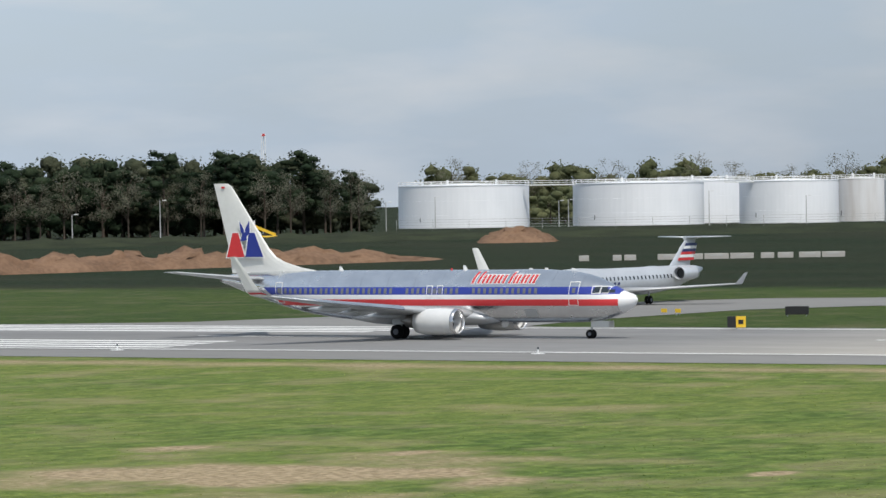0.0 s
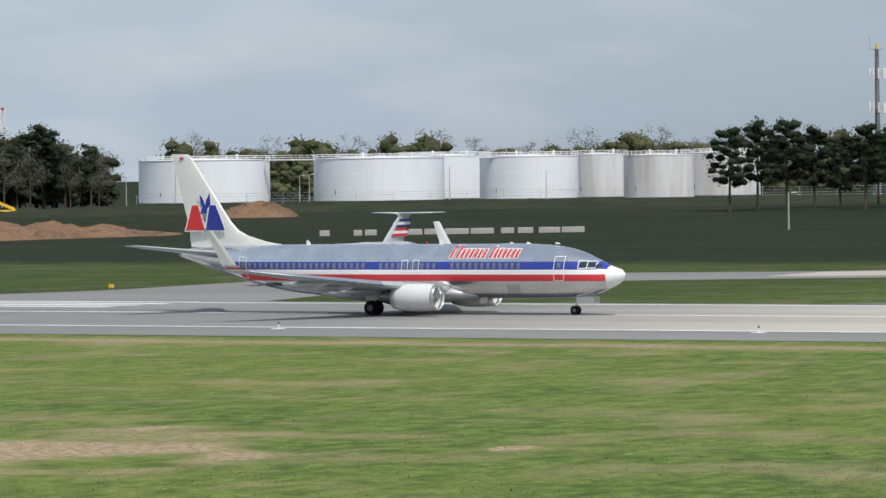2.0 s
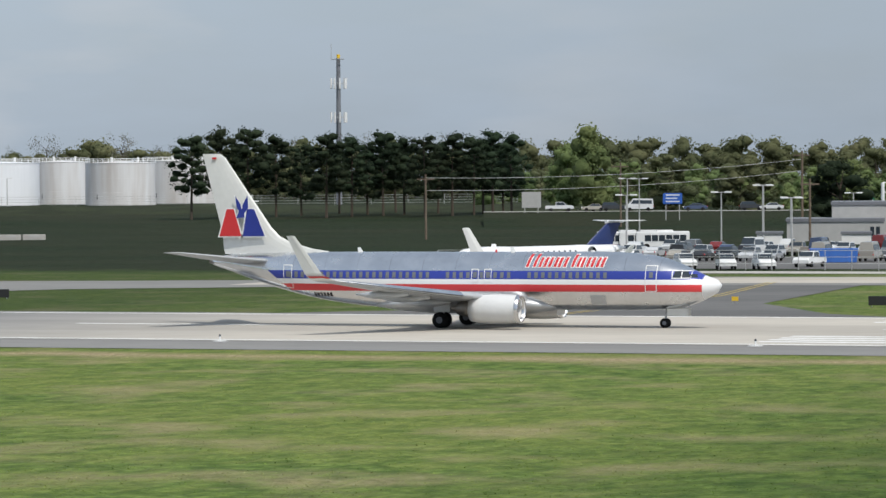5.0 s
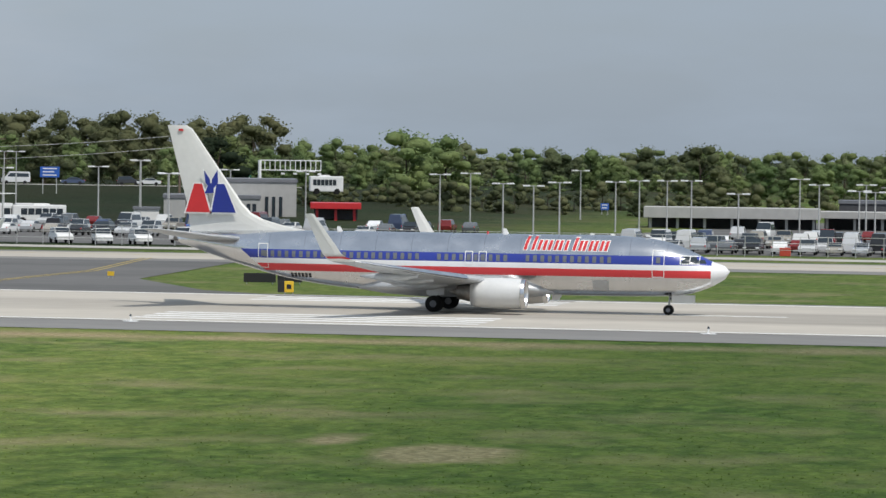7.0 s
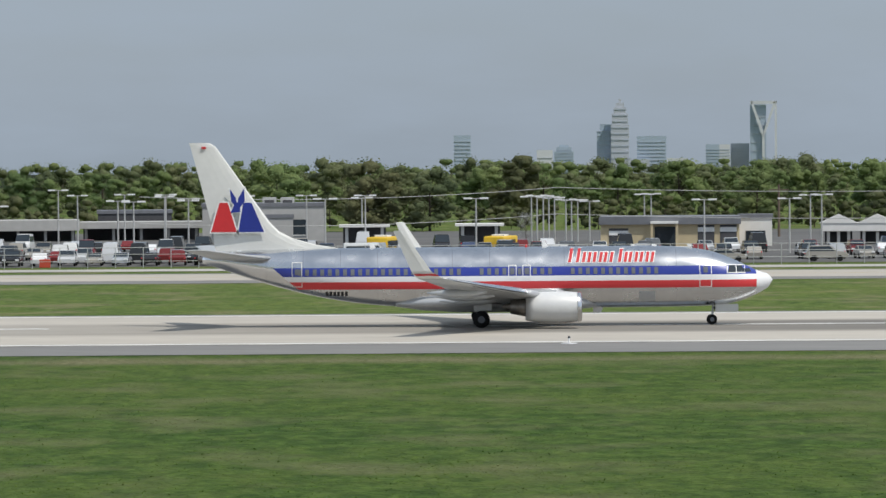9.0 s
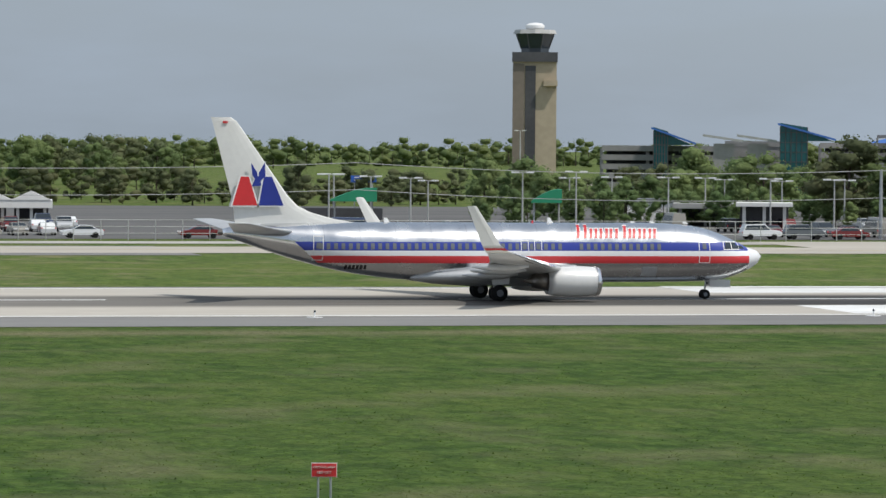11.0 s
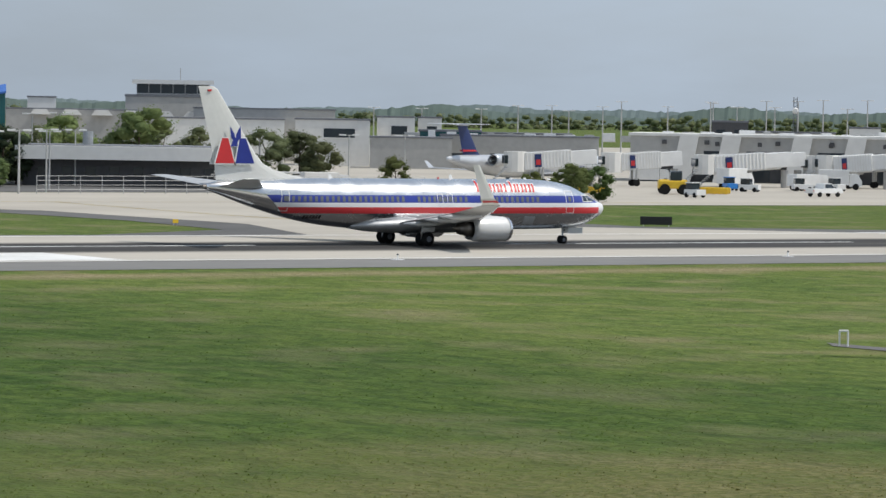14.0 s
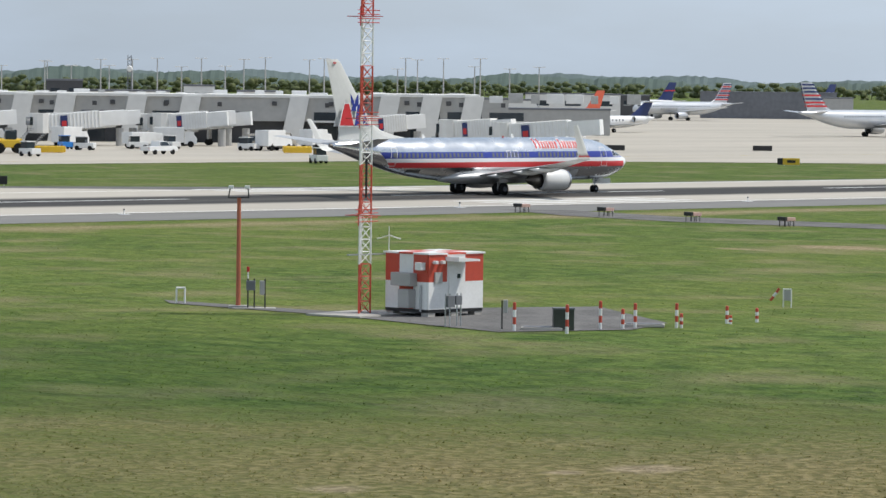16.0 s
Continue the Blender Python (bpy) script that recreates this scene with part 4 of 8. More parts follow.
def parked_jet(label, fus, fin_mat, stripes, scale=1.0):
    """A twin-engine airliner at its stand; the origin lies under the nose wheel."""
    jet = thing("airliner", label, "airplane")
    hull = smooth_rows([(5.0, 3.4, 3.6, 0.06), (4.6, 2.9, 4.1, 0.5), (3.6, 2.4, 4.8, 1.1), (1.8, 2.05, 5.6, 1.75), (-1.0, 1.95, 5.9, 1.97), (-14.0, 1.95, 5.9, 1.97), (-26.0, 1.97, 5.9, 1.97), (-31.0, 2.9, 5.85, 1.6), (-35.5, 4.2, 5.7, 0.9), (-39.0, 5.0, 5.5, 0.25)], 0.8)
    part("fuselage", loft(bmesh.new(), [ring(*s, 28) for s in hull]), fus, jet, "", True)
    f = part("tail_fin", fin_bm([(-29.0, -36.5, 5.6, 0.06), (-31.0, -36.8, 6.6, 0.09), (-35.2, -38.6, 11.8, 0.09)]), fin_mat, jet, "tail fin in its own livery")
    for k, m in enumerate(stripes):
        u = (k + 0.5) / len(stripes)
        z0 = 6.1 + 5.4 * u
        for s in (-1, 1):
            part("livery_band", prism(bmesh.new(), [(-30.6 - 4.4 * u, z0), (-36.75 - 1.75 * u, z0), (-36.9 - 1.75 * u, z0 + 0.38), (-31.0 - 4.4 * u, z0 + 0.38)], s * 0.36 - 0.02, s * 0.36 + 0.02), m, f, "coloured livery band")
    for s in (-1, 1):
        part("tailplane", wing_bm([(-32.5, -36.6, s * 0.5, 5.0, 0.09), (-36.2, -38.0, s * 6.2, 5.6, 0.08)]), fus, jet, "", True)
        w = part("wing", wing_bm([(-9.5, -18.0, s * 1.3, 2.4, 0.13), (-12.5, -18.0, s * 6.0, 2.9, 0.11), (-18.5, -20.2, s * 16.9, 4.2, 0.09)]), WINGGREY, jet, "grey swept wing", True)
        e = part("engine", nacelle_bm(-8.6, -12.8, s * 5.7, 1.6, 1.15), fus, jet, "round wing engine", True)
        part("inlet", rodded((-9.3, s * 5.7, 1.6), (-9.4, s * 5.7, 1.6), 0.88, n=24), BLACK, e, "dark engine inlet")
        part("pylon", boxed(-14.0, -10.4, s * 5.7 - 0.2, s * 5.7 + 0.2, 2.2, 2.8), WINGGREY, e)
        gear(jet, -15.5, s * 3.8, 0.55, 2.4, pair=0.4, w=0.35)
        for i in range(36):
            x = 0.2 - i * 0.78
            part("cabin_window", hull_patch(hull, x - 0.14, x + 0.14, 4.3, 4.65, s, 0.016, 0, 2, 2), GLASS, jet, "dark cabin window")
        part("cockpit_window", hull_patch(hull, 2.6, 3.7, 4.35, 4.8, s, 0.02, -0.5), GLASS, jet, "dark cockpit window")
        for i in range(7):
            part("title_bar", hull_patch(hull, -6.0 - i * 1.1, -5.3 - i * 1.1, 3.2, 4.0, s, 0.017), GREYWALL, jet, "grey title bar")
    gear(jet, 0, 0, 0.38, 2.3, "nose_gear", 0.22, 0.2)
    jet.scale = (scale, scale, scale)
    return jet


airliner = build_jet()
WHITEJET = surface("white_jet_paint", (0.78, 0.78, 0.78), (0.70, 0.70, 0.70), 0.3, 0, 0.4, 3.0)
CREAM = plain("tail_red_orange", (0.55, 0.10, 0.05), 0.4)
shuttle = regional_jet("regional_jet", "silver regional jet with a striped tail taxiing", 33.5, 2.7, 16.0, 24.0, 6.5, SILVER, SILVER, (RED, WHITE, RED, NAVY, WHITE, NAVY))
commuter = regional_jet("regional_jet", "white regional jet with a dark blue tail", 29.0, 2.0, 14.0, 20.0, 5.5, WHITEJET, NAVY, (), 0.9)
trunk_jet = regional_jet("rear_engine_jet", "grey rear-engined jet with a dark tail at its stand", 43.0, 3.3, 21.0, 32.0, 8.8, SILVER, NAVY, (RED,), 0.8, 5.0, 1.0)
trunk_jet.matrix_basis = pose(*polar(36.280, 612)[:2], 0.03, 0, 0, 20)
small_jet = regional_jet("regional_jet", "white regional jet with a dark tail at its gate", 27.0, 2.5, 13.0, 20.0, 6.4, WHITEJET, NAVY, (), 0.9)
small_jet.matrix_basis = pose(*polar(45.45, 800)[:2], 0.03, 0, 0, 172)
for az, d, turn, lab, fus, fin, bands, sc in (
        (46.70, 1060, 178, "silver airliner with a striped tail on the apron", SILVER, SILVER, (RED, NAVY, RED, NAVY, RED, NAVY, RED, NAVY), 0.88),
        (50.85, 800, -6, "silver airliner with a striped tail on the apron", SILVER, SILVER, (RED, RED, NAVY, RED, NAVY, NAVY, NAVY), 0.92),
        (45.90, 1150, 174, "white airliner with a dark blue tail", WHITEJET, NAVY, (RED,), 0.88),
        (48.40, 1180, 178, "pale airliner with a dark blue tail", WHITEJET, NAVY, (), 0.88),
        (44.75, 860, 176, "white airliner with a red and green tail", WHITEJET, CREAM, (), 0.72)):
    j = parked_jet(lab, fus, fin, bands, sc)
    x, y, _ = polar(az, d)
    j.matrix_basis = pose(x, y, 0.03, 0, 0, turn) @ Matrix.Diagonal((sc, sc, sc, 1))


# ---- trees ----
def lump_shape():
    """A quad ball of 24 faces, as unit directions and faces."""
    bm = bmesh.new()
    bmesh.ops.create_cube(bm, size=2.0)
    bmesh.ops.subdivide_edges(bm, edges=bm.edges[:], cuts=1, use_grid_fill=True)
    bm.verts.index_update()
    v = np.array([tuple(p.co.normalized()) for p in bm.verts])
    f = np.array([[q.index for q in g.verts] for g in bm.faces])
    bm.free()
    return v, f


LUMP = lump_shape()


def foliage(rnd, centres, per, size, core=0.86, flat=0.8):
    """Uneven leafy masses about the centres (x, y, z, radius) and loose leaf sprays round them."""
    rng = np.random.default_rng(rnd.randrange(10**6))
    verts, faces, count = [], [], 0
    for cx, cy, cz, r in centres:
        mid, squash = np.array((cx, cy, cz)), np.array((1, 1, flat))
        if core:
            v = mid + LUMP[0] * squash * r * core * rng.uniform(0.72, 1.2, (len(LUMP[0]), 1))
            verts.append(v)
            faces.append(LUMP[1] + count)
            count += len(v)
        d = rng.normal(size=(per, 3))
        d /= np.linalg.norm(d, axis=1, keepdims=True)
        p = mid + d * squash * r * rng.uniform(0.75 if core else 0.3, 1.18, (per, 1))
        out = d + rng.normal(size=(per, 3)) * 0.45
        out /= np.linalg.norm(out, axis=1, keepdims=True)
        a = np.cross(out, rng.normal(size=(per, 3)))
        a /= np.linalg.norm(a, axis=1, keepdims=True)
        b = np.cross(out, a)
        k = size * rng.uniform(0.5, 1.4, (per, 1))
        verts.append(np.stack([p - a * k, p + b * k * 0.75, p + a * k, p - b * k * 0.7], 1).reshape(-1, 3))
        faces.append(np.arange(per * 4).reshape(-1, 4) + count)
        count += per * 4
    return np.concatenate(verts), np.concatenate(faces)


def tree_shape(seed, kind, count=26, fine=1.0):
    """A tree of height 1: limbs, as rods, and foliage; fewer, larger masses for far trees."""
    rnd = random.Random(seed)
    limbs, centres = [], []
    if kind == "pine":
        limbs.append(((0, 0, -0.03), (rnd.uniform(-0.02, 0.02), 0, 0.95), 0.017, 0.004))
        low = rnd.uniform(0.24, 0.36)
        for i in range(19):
            u = i / 18
            z = low + (0.95 - low) * u
            reach = 0.25 * math.sin(math.pi * (0.22 + 0.70 * u)) ** 0.7 * rnd.uniform(0.6, 1.08)
            a = i * 2.4 + rnd.uniform(-0.5, 0.5)
            tip = (reach * math.cos(a), reach * math.sin(a), z + rnd.uniform(0, 0.04))
            limbs.append(((0, 0, z), tip, 0.005, 0.002))
            for t in (0.45, 1.0):
                centres.append((tip[0] * t, tip[1] * t, z + 0.03 * t, 0.088 * rnd.uniform(0.7, 1.2)))
        leaves = foliage(rnd, centres, 44, 0.0115, 0.62, 0.75)
    elif kind == "bare":
        limbs.append(((0, 0, -0.03), (0, 0, 0.8), 0.014, 0.004))
        for i in range(26):
            z = rnd.uniform(0.25, 0.8)
            a, r = rnd.uniform(0, 6.28), rnd.uniform(0.08, 0.22)
            tip = (r * math.cos(a), r * math.sin(a), z + rnd.uniform(0.1, 0.25))
            limbs.append(((0, 0, z), tip, 0.003, 0.001))
            centres.append((*tip, 0.10))
        leaves = foliage(rnd, centres, 60, 0.009, 0)
    else:
        wide = {"round": 0.33, "tall": 0.19}[kind]
        limbs.append(((0, 0, -0.03), (0, 0, 0.6), 0.02, 0.008))
        big = (26 / count) ** 0.4
        for i in range(count):
            u = (i + rnd.random()) / count
            z = 0.12 + 0.77 * u
            r = wide * math.sin(math.pi * (0.14 + 0.78 * u)) ** 0.75 * math.sqrt(rnd.uniform(0.15, 1.0))
            a = rnd.uniform(0, 6.28)
            centres.append((r * math.cos(a), r * math.sin(a), z, 0.135 * big * rnd.uniform(0.7, 1.25)))
            if i % 3 == 0:
                limbs.append(((0, 0, 0.2 + 0.4 * u), (r * 0.8 * math.cos(a), r * 0.8 * math.sin(a), z), 0.008, 0.002))
        leaves = foliage(rnd, centres, int(62 * fine), 0.0165 * big, 0.68)
    bm = bmesh.new()
    for a, b, r0, r1 in limbs:
        rod(bm, a, b, r0, r1, 6, False)
    return bm, leaves


SHAPES = {}


def tree_meshes(kind, seed, material):
    key = (kind, seed, material.name)
    if key not in SHAPES:
        bm, (vs, fs) = tree_shape(seed, kind)
        wood = mesh_of("trunk", bm, BARK)
        crown = bpy.data.meshes.new("crown")
        crown.from_pydata(vs, [], fs)
        crown.materials.append(material)
        crown.polygons.foreach_set("use_smooth", [True] * len(crown.polygons))
        SHAPES[key] = (wood, crown)
    return SHAPES[key]


def tree(kind, seed, material, x, y, z, h, label, wide=1.0, group="trees"):
    wood, crown = tree_meshes(kind, seed, material)
    t = thing("tree", label, "tree", group)
    t.matrix_basis = pose(x, y, z, 0, 0, seed * 77 + x) @ Matrix.Diagonal((h * wide, h * wide, h, 1))
    for name, me in (("trunk", wood), ("crown", crown)):
        new(name, me).parent = t
    return t


def woods(name, rows, material, kinds, label, seed, thin=1):
    """Many far trees as one piece of woodland; rows of x, y, z, height."""
    rnd = random.Random(seed)
    verts, faces, count = [], [], 0
    protos = []
    for k in kinds:
        for s in range(3):
            bm, (lv, lf) = tree_shape(s + 11, k, max(8, 26 // thin), 1.0 if thin < 3 else 0.45)
            bm.verts.index_update()
            tv = [tuple(v.co) for v in bm.verts]
            tf = [tuple(v.index for v in f.verts) for f in bm.faces if len(f.verts) == 4]
            bm.free()
            protos.append((lv, lf, np.array(tv), np.array(tf)))
    mats = []
    for x, y, z, h in rows:
        lv, lf, tv, tf = rnd.choice(protos)
        a, w = rnd.uniform(0, 6.28), rnd.uniform(0.95, 1.35)
        c, s = math.cos(a) * h * w, math.sin(a) * h * w
        for v, f, m in ((lv, lf, 0), (tv, tf, 1)):
            p = np.stack([v[:, 0] * c - v[:, 1] * s + x, v[:, 0] * s + v[:, 1] * c + y, v[:, 2] * h + z], 1)
            verts.append(p)
            faces.append(f + count)
            count += len(p)
            mats.append(np.full(len(f), m))
    me = bpy.data.meshes.new(name)
    me.from_pydata(np.concatenate(verts), [], np.concatenate(faces))
    me.materials.append(material)
    me.materials.append(BARK)
    me.polygons.foreach_set("material_index", np.concatenate(mats).astype(np.int32))
    me.polygons.foreach_set("use_smooth", [True] * len(me.polygons))
    return tagged(new(name, me), label, "woodland", kind="stuff")


def belt(seed, az0, az1, step, d0, d1, low, high, base=None):
    """Rows of trees over a sweep of bearings."""
    rnd = random.Random(seed)
    out = []
    az = az0
    while az < az1:
        d = rnd.uniform(d0, d1)
        x, y, _ = polar(az, d)
        out.append((x, y, ground_height(x, y) - 0.3 if base is None else base, rnd.uniform(low, high)))
        az += step * rnd.uniform(0.6, 1.4)
    return out


# dark wood beyond the earth bank
woods("woodland_dark", belt(1, -39.5, -33.2, 0.20, 980, 1010, 16, 22) + belt(2, -33.2, -32.45, 0.2, 985, 1010, 12, 18), WOOD, ("round", "tall"), "dense dark spring woodland behind the earth bank", 1)
woods("woodland_evergreen", belt(3, -39.5, -32.5, 0.3, 960, 985, 14, 22), PINE, ("round", "pine"), "dark evergreen trees at the wood's edge", 2)
woods("woodland_bare", belt(4, -39.0, -32.5, 0.45, 950, 965, 13, 18) + belt(5, -31.2, -19.0, 0.9, 1340, 1420, 18, 23), TWIG, ("bare",), "thin budding trees with bare twigs", 3)
woods("woodland_far", belt(6, -31.4, -13.0, 0.24, 1360, 1440, 16, 23), OLIVE, ("round", "tall"), "mixed trees behind the storage tanks", 4, 2)
woods("woodland_low", belt(7, -31.4, -16.0, 0.30, 1300, 1330, 8, 14) + belt(71, -31.4, -24, 0.28, 1245, 1290, 9, 13), OLIVE, ("round",), "low scrub trees between the tanks", 5, 3)
# green belt behind the car parks
woods("woodland_green", belt(8, -19.0, -11.5, 0.42, 900, 1000, 9, 13, 2.0) + belt(9, -14.5, 9.0, 0.36, 830, 900, 6.5, 13, 0.0), GREEN, ("round", "tall"), "green spring trees behind the car park", 6)
woods("woodland_olive", belt(10, -17.0, 9.0, 0.36, 930, 1000, 8.0, 14, 0.0) + belt(11, 8.0, 31.0, 0.5, 640, 720, 5, 8, 0.0), OLIVE, ("round",), "olive-brown trees in fresh leaf", 7)
woods("woodland_hill", belt(12, -13.5, 10.5, 0.22, 1500, 1650, 10, 14, 0.0) + belt(13, 5.0, 22.0, 0.15, 1700, 1900, 10, 15, -1.0), GREEN, ("round",), "distant green tree line", 8, 6)
woods("woodland_mid", belt(14, 13.5, 25.2, 0.32, 525, 610, 5.5, 11, 0.0) + belt(141, 13.5, 28.0, 0.35, 500, 525, 3, 6, 0.0) + belt(142, 25.2, 28.5, 0.3, 540, 600, 6, 8.5, 0.0), GREEN, ("round", "tall"), "green trees in front of the parking decks", 9)
woods("woodland_horizon", belt(15, 27.5, 53.0, 0.11, 2450, 2600, 12, 17, -6.0), OLIVE, ("round",), "hazy tree line on the horizon", 10, 9)
woods("bush_row", belt(16, -12.5, 13.0, 0.22, 650, 720, 3.5, 6.5, 0.0), OLIVE, ("round",), "scrubby bushes beside the car park", 11, 4)

# the row of tall pines on the bank
for i, (az, top) in enumerate([(-23.304, 235), (-22.889, 223), (-22.457, 222), (-22.058, 236), (-21.684, 250), (-21.318, 233), (-20.943, 238), (-20.477, 230), (-20.169, 242), (-19.861, 236), (-19.461, 235), (-19.144, 240), (-18.861, 230), (-18.586, 238), (-20.710, 245), (-19.669, 250), (-21.127, 252), (-20.294, 248), (-19.003, 246), (-18.711, 250)]):
    d = 800 + (i * 37) % 30 + (25 if i > 13 else 0)
    x, y, _ = polar(az, d)
    z = ground_height(x, y) - 0.2
    tree("pine", i % 5, PINE, x, y, z, (372 - top) * 0.125, "tall dark pine with a bare lower trunk", 1.12, "row of pines")
for kind, seed, mat, az, d, z, h, lab in (
        ("tall", 3, GREEN, -17.380, 760, 3.0, 21.07 - 3.0, "tall slender poplar in fresh spring leaf"),
        ("tall", 4, GREEN, -17.771, 770, 3.0, 17.89 - 3.0, "slender poplar in fresh leaf"),
        ("round", 5, OLIVE, -16.299, 800, 2.0, 15.35 - 2.0, "broad roadside tree in spring leaf"),
        ("round", 6, GREEN, -13.734, 760, 1.0, 14.13 - 1.0, "broad roadside tree in spring leaf"),
        ("round", 7, OLIVE, -15.221, 780, 1.0, 14.69 - 1.0, "broad roadside tree in spring leaf"),
        ("round", 8, PINE, -13.757, 700, 0, 14.02, "broad dark evergreen roadside tree"),
        ("round", 9, GREEN, -10.979, 720, 0, 15.73, "large pale green tree in fresh leaf"),
        ("round", 10, GREEN, -10.397, 740, 0, 14.57, "large pale green tree in fresh leaf"),
        ("round", 11, OLIVE, -6.650, 800, 0, 13.81, "broad dark green tree"),
        ("round", 12, OLIVE, -0.645, 640, 0, 12.33, "broad rounded tree in spring leaf"),
        ("round", 13, GREEN, -1.977, 650, 0, 11.51, "broad rounded tree in spring leaf"),
        ("round", 14, OLIVE, 0.271, 640, 0, 11.33, "broad rounded tree in spring leaf"),
        ("round", 15, OLIVE, 1.562, 700, 0, 13.10, "reddish budding tree behind the lot"),
        ("round", 16, GREEN, 5.092, 640, 0, 10.77, "broad rounded tree in spring leaf"),
        ("bare", 2, BLOSSOM, 1.687, 500, 0, 4.6, "small white-flowering tree beside lamp posts"),
        ("round", 17, OLIVE, 18.857, 520, 0, 12.67, "rounded tree before the parking deck"),
        ("round", 18, GREEN, 19.685, 520, 0, 12.00, "rounded tree before the parking deck"),
        ("round", 19, OLIVE, 22.094, 520, 0, 12.62, "rounded tree before the parking deck"),
        ("round", 20, GREEN, 20.930, 510, 0, 10.62, "rounded tree before the parking deck"),
        ("tall", 21, OLIVE, 23.302, 510, 0, 11.22, "thin budding tree by the deck"),
        ("bare", 5, BLOSSOM, 23.968, 500, 0, 11.42, "pale blossoming tree by the deck"),
        ("round", 22, PINE, 26.589, 520, 0, 9.28, "dark rounded tree beside the lot"),
        ("round", 23, PINE, 27.129, 525, 0, 9.92, "dark rounded tree beside the lot"),
        ("round", 24, PINE, 27.503, 520, 0, 8.61, "dark rounded tree beside the lot"),
        ("round", 25, GREEN, 28.455, 560, 0, 9.76, "dark green tree behind a low building"),
        ("round", 26, GREEN, 29.488, 570, 0, 11.25, "dark green tree behind a low building"),
        ("round", 27, OLIVE, 31.351, 540, 0, 8.43, "dark green tree beside the terminal"),
        ("round", 28, OLIVE, 31.850, 545, 0, 8.02, "dark green tree beside the terminal"),
        ("round", 29, OLIVE, 32.142, 540, 0, 6.76, "dark green tree beside the terminal"),
        ("round", 30, SHRUB, 35.930, 470, 0, 5.10, "bushy shrub beside the apron"),
        ("round", 31, SHRUB, 36.263, 475, 0, 4.74, "bushy shrub beside the apron"),
        ("round", 32, SHRUB, 35.764, 480, 0, 4.26, "bushy shrub beside the apron"),
        ("round", 33, SHRUB, 33.266, 480, 0, 5.28, "thin shrub beside the apron"),
        ("round", 34, SHRUB, 35.265, 480, 0, 3.83, "thin shrub beside the apron")):
    x, y, _ = polar(az, d)
    tree(kind, seed, mat, x, y, z, h, lab, 1.25 if kind == "round" else 1.0)


def earth_mound(name, outline, material, label):
    """A heap of loose earth: rows of x, y, half width and height along its ridge."""
    rnd = random.Random(len(outline))
    rings = []
    for x, y, w, h in outline:
        r = []
        for j in range(13):
            u = j / 12 * 2 - 1
            p = Vector((x, y)) + Vector((x, y)).normalized() * (u * w)
            r.append((p.x + rnd.uniform(-1, 1), p.y, ground_height(p.x, p.y) - 0.3 + max(0.0, (1 - u * u)) * h * rnd.uniform(0.8, 1.15)))
        rings.append(r)
    bm = bmesh.new()
    vs = [[bm.verts.new(p) for p in r] for r in rings]
    for a, b in zip(vs, vs[1:]):
        for i in range(12):
            bm.faces.new((a[i], a[i + 1], b[i + 1], b[i]))
    bmesh.ops.recalc_face_normals(bm, faces=bm.faces[:])
    return solo(name, bm, material, label, "earth mound", smooth=True)


rnd = random.Random(5)
ridge = []
for i in range(60):
    az = -39.0 + i * 0.13
    d = 620 + 60 * (i / 59)
    x, y, _ = polar(az, d)
    ridge.append((x, y, 9, (2.9 + 0.5 * math.sin(i * 0.9) + rnd.uniform(-0.3, 0.3)) * min(1, (60 - i) / 14)))
earth_mound("earth_bank", ridge, DIRT, "long heap of loose reddish earth")
ridge = []
for i in range(18):
    az = -30.820 + i * 0.067
    x, y, _ = polar(az, 830)
    ridge.append((x, y, 10, 3.4 * math.sin(math.pi * (i + 0.3) / 17.6) ** 0.7))
earth_mound("dirt_mound", ridge, DIRT, "pile of reddish earth")
# scrub colour lowered to carry the cloud shade over the bank
SCRUB = surface("dark_scrub", (0.040, 0.048, 0.024), (0.018, 0.022, 0.013), 0.95, 0, 0.12, 1.0, 0.9)
rough = []
for i in range(90):
    az = -39.5 + i * 0.255
    x, y, _ = polar(az, 905)
    rough.append((x, y, 40, rnd.uniform(1.3, 1.9)))
tagged(earth_mound("scrub_bank", rough, SCRUB, "dark overgrown bank below the tanks"), kind="structure")



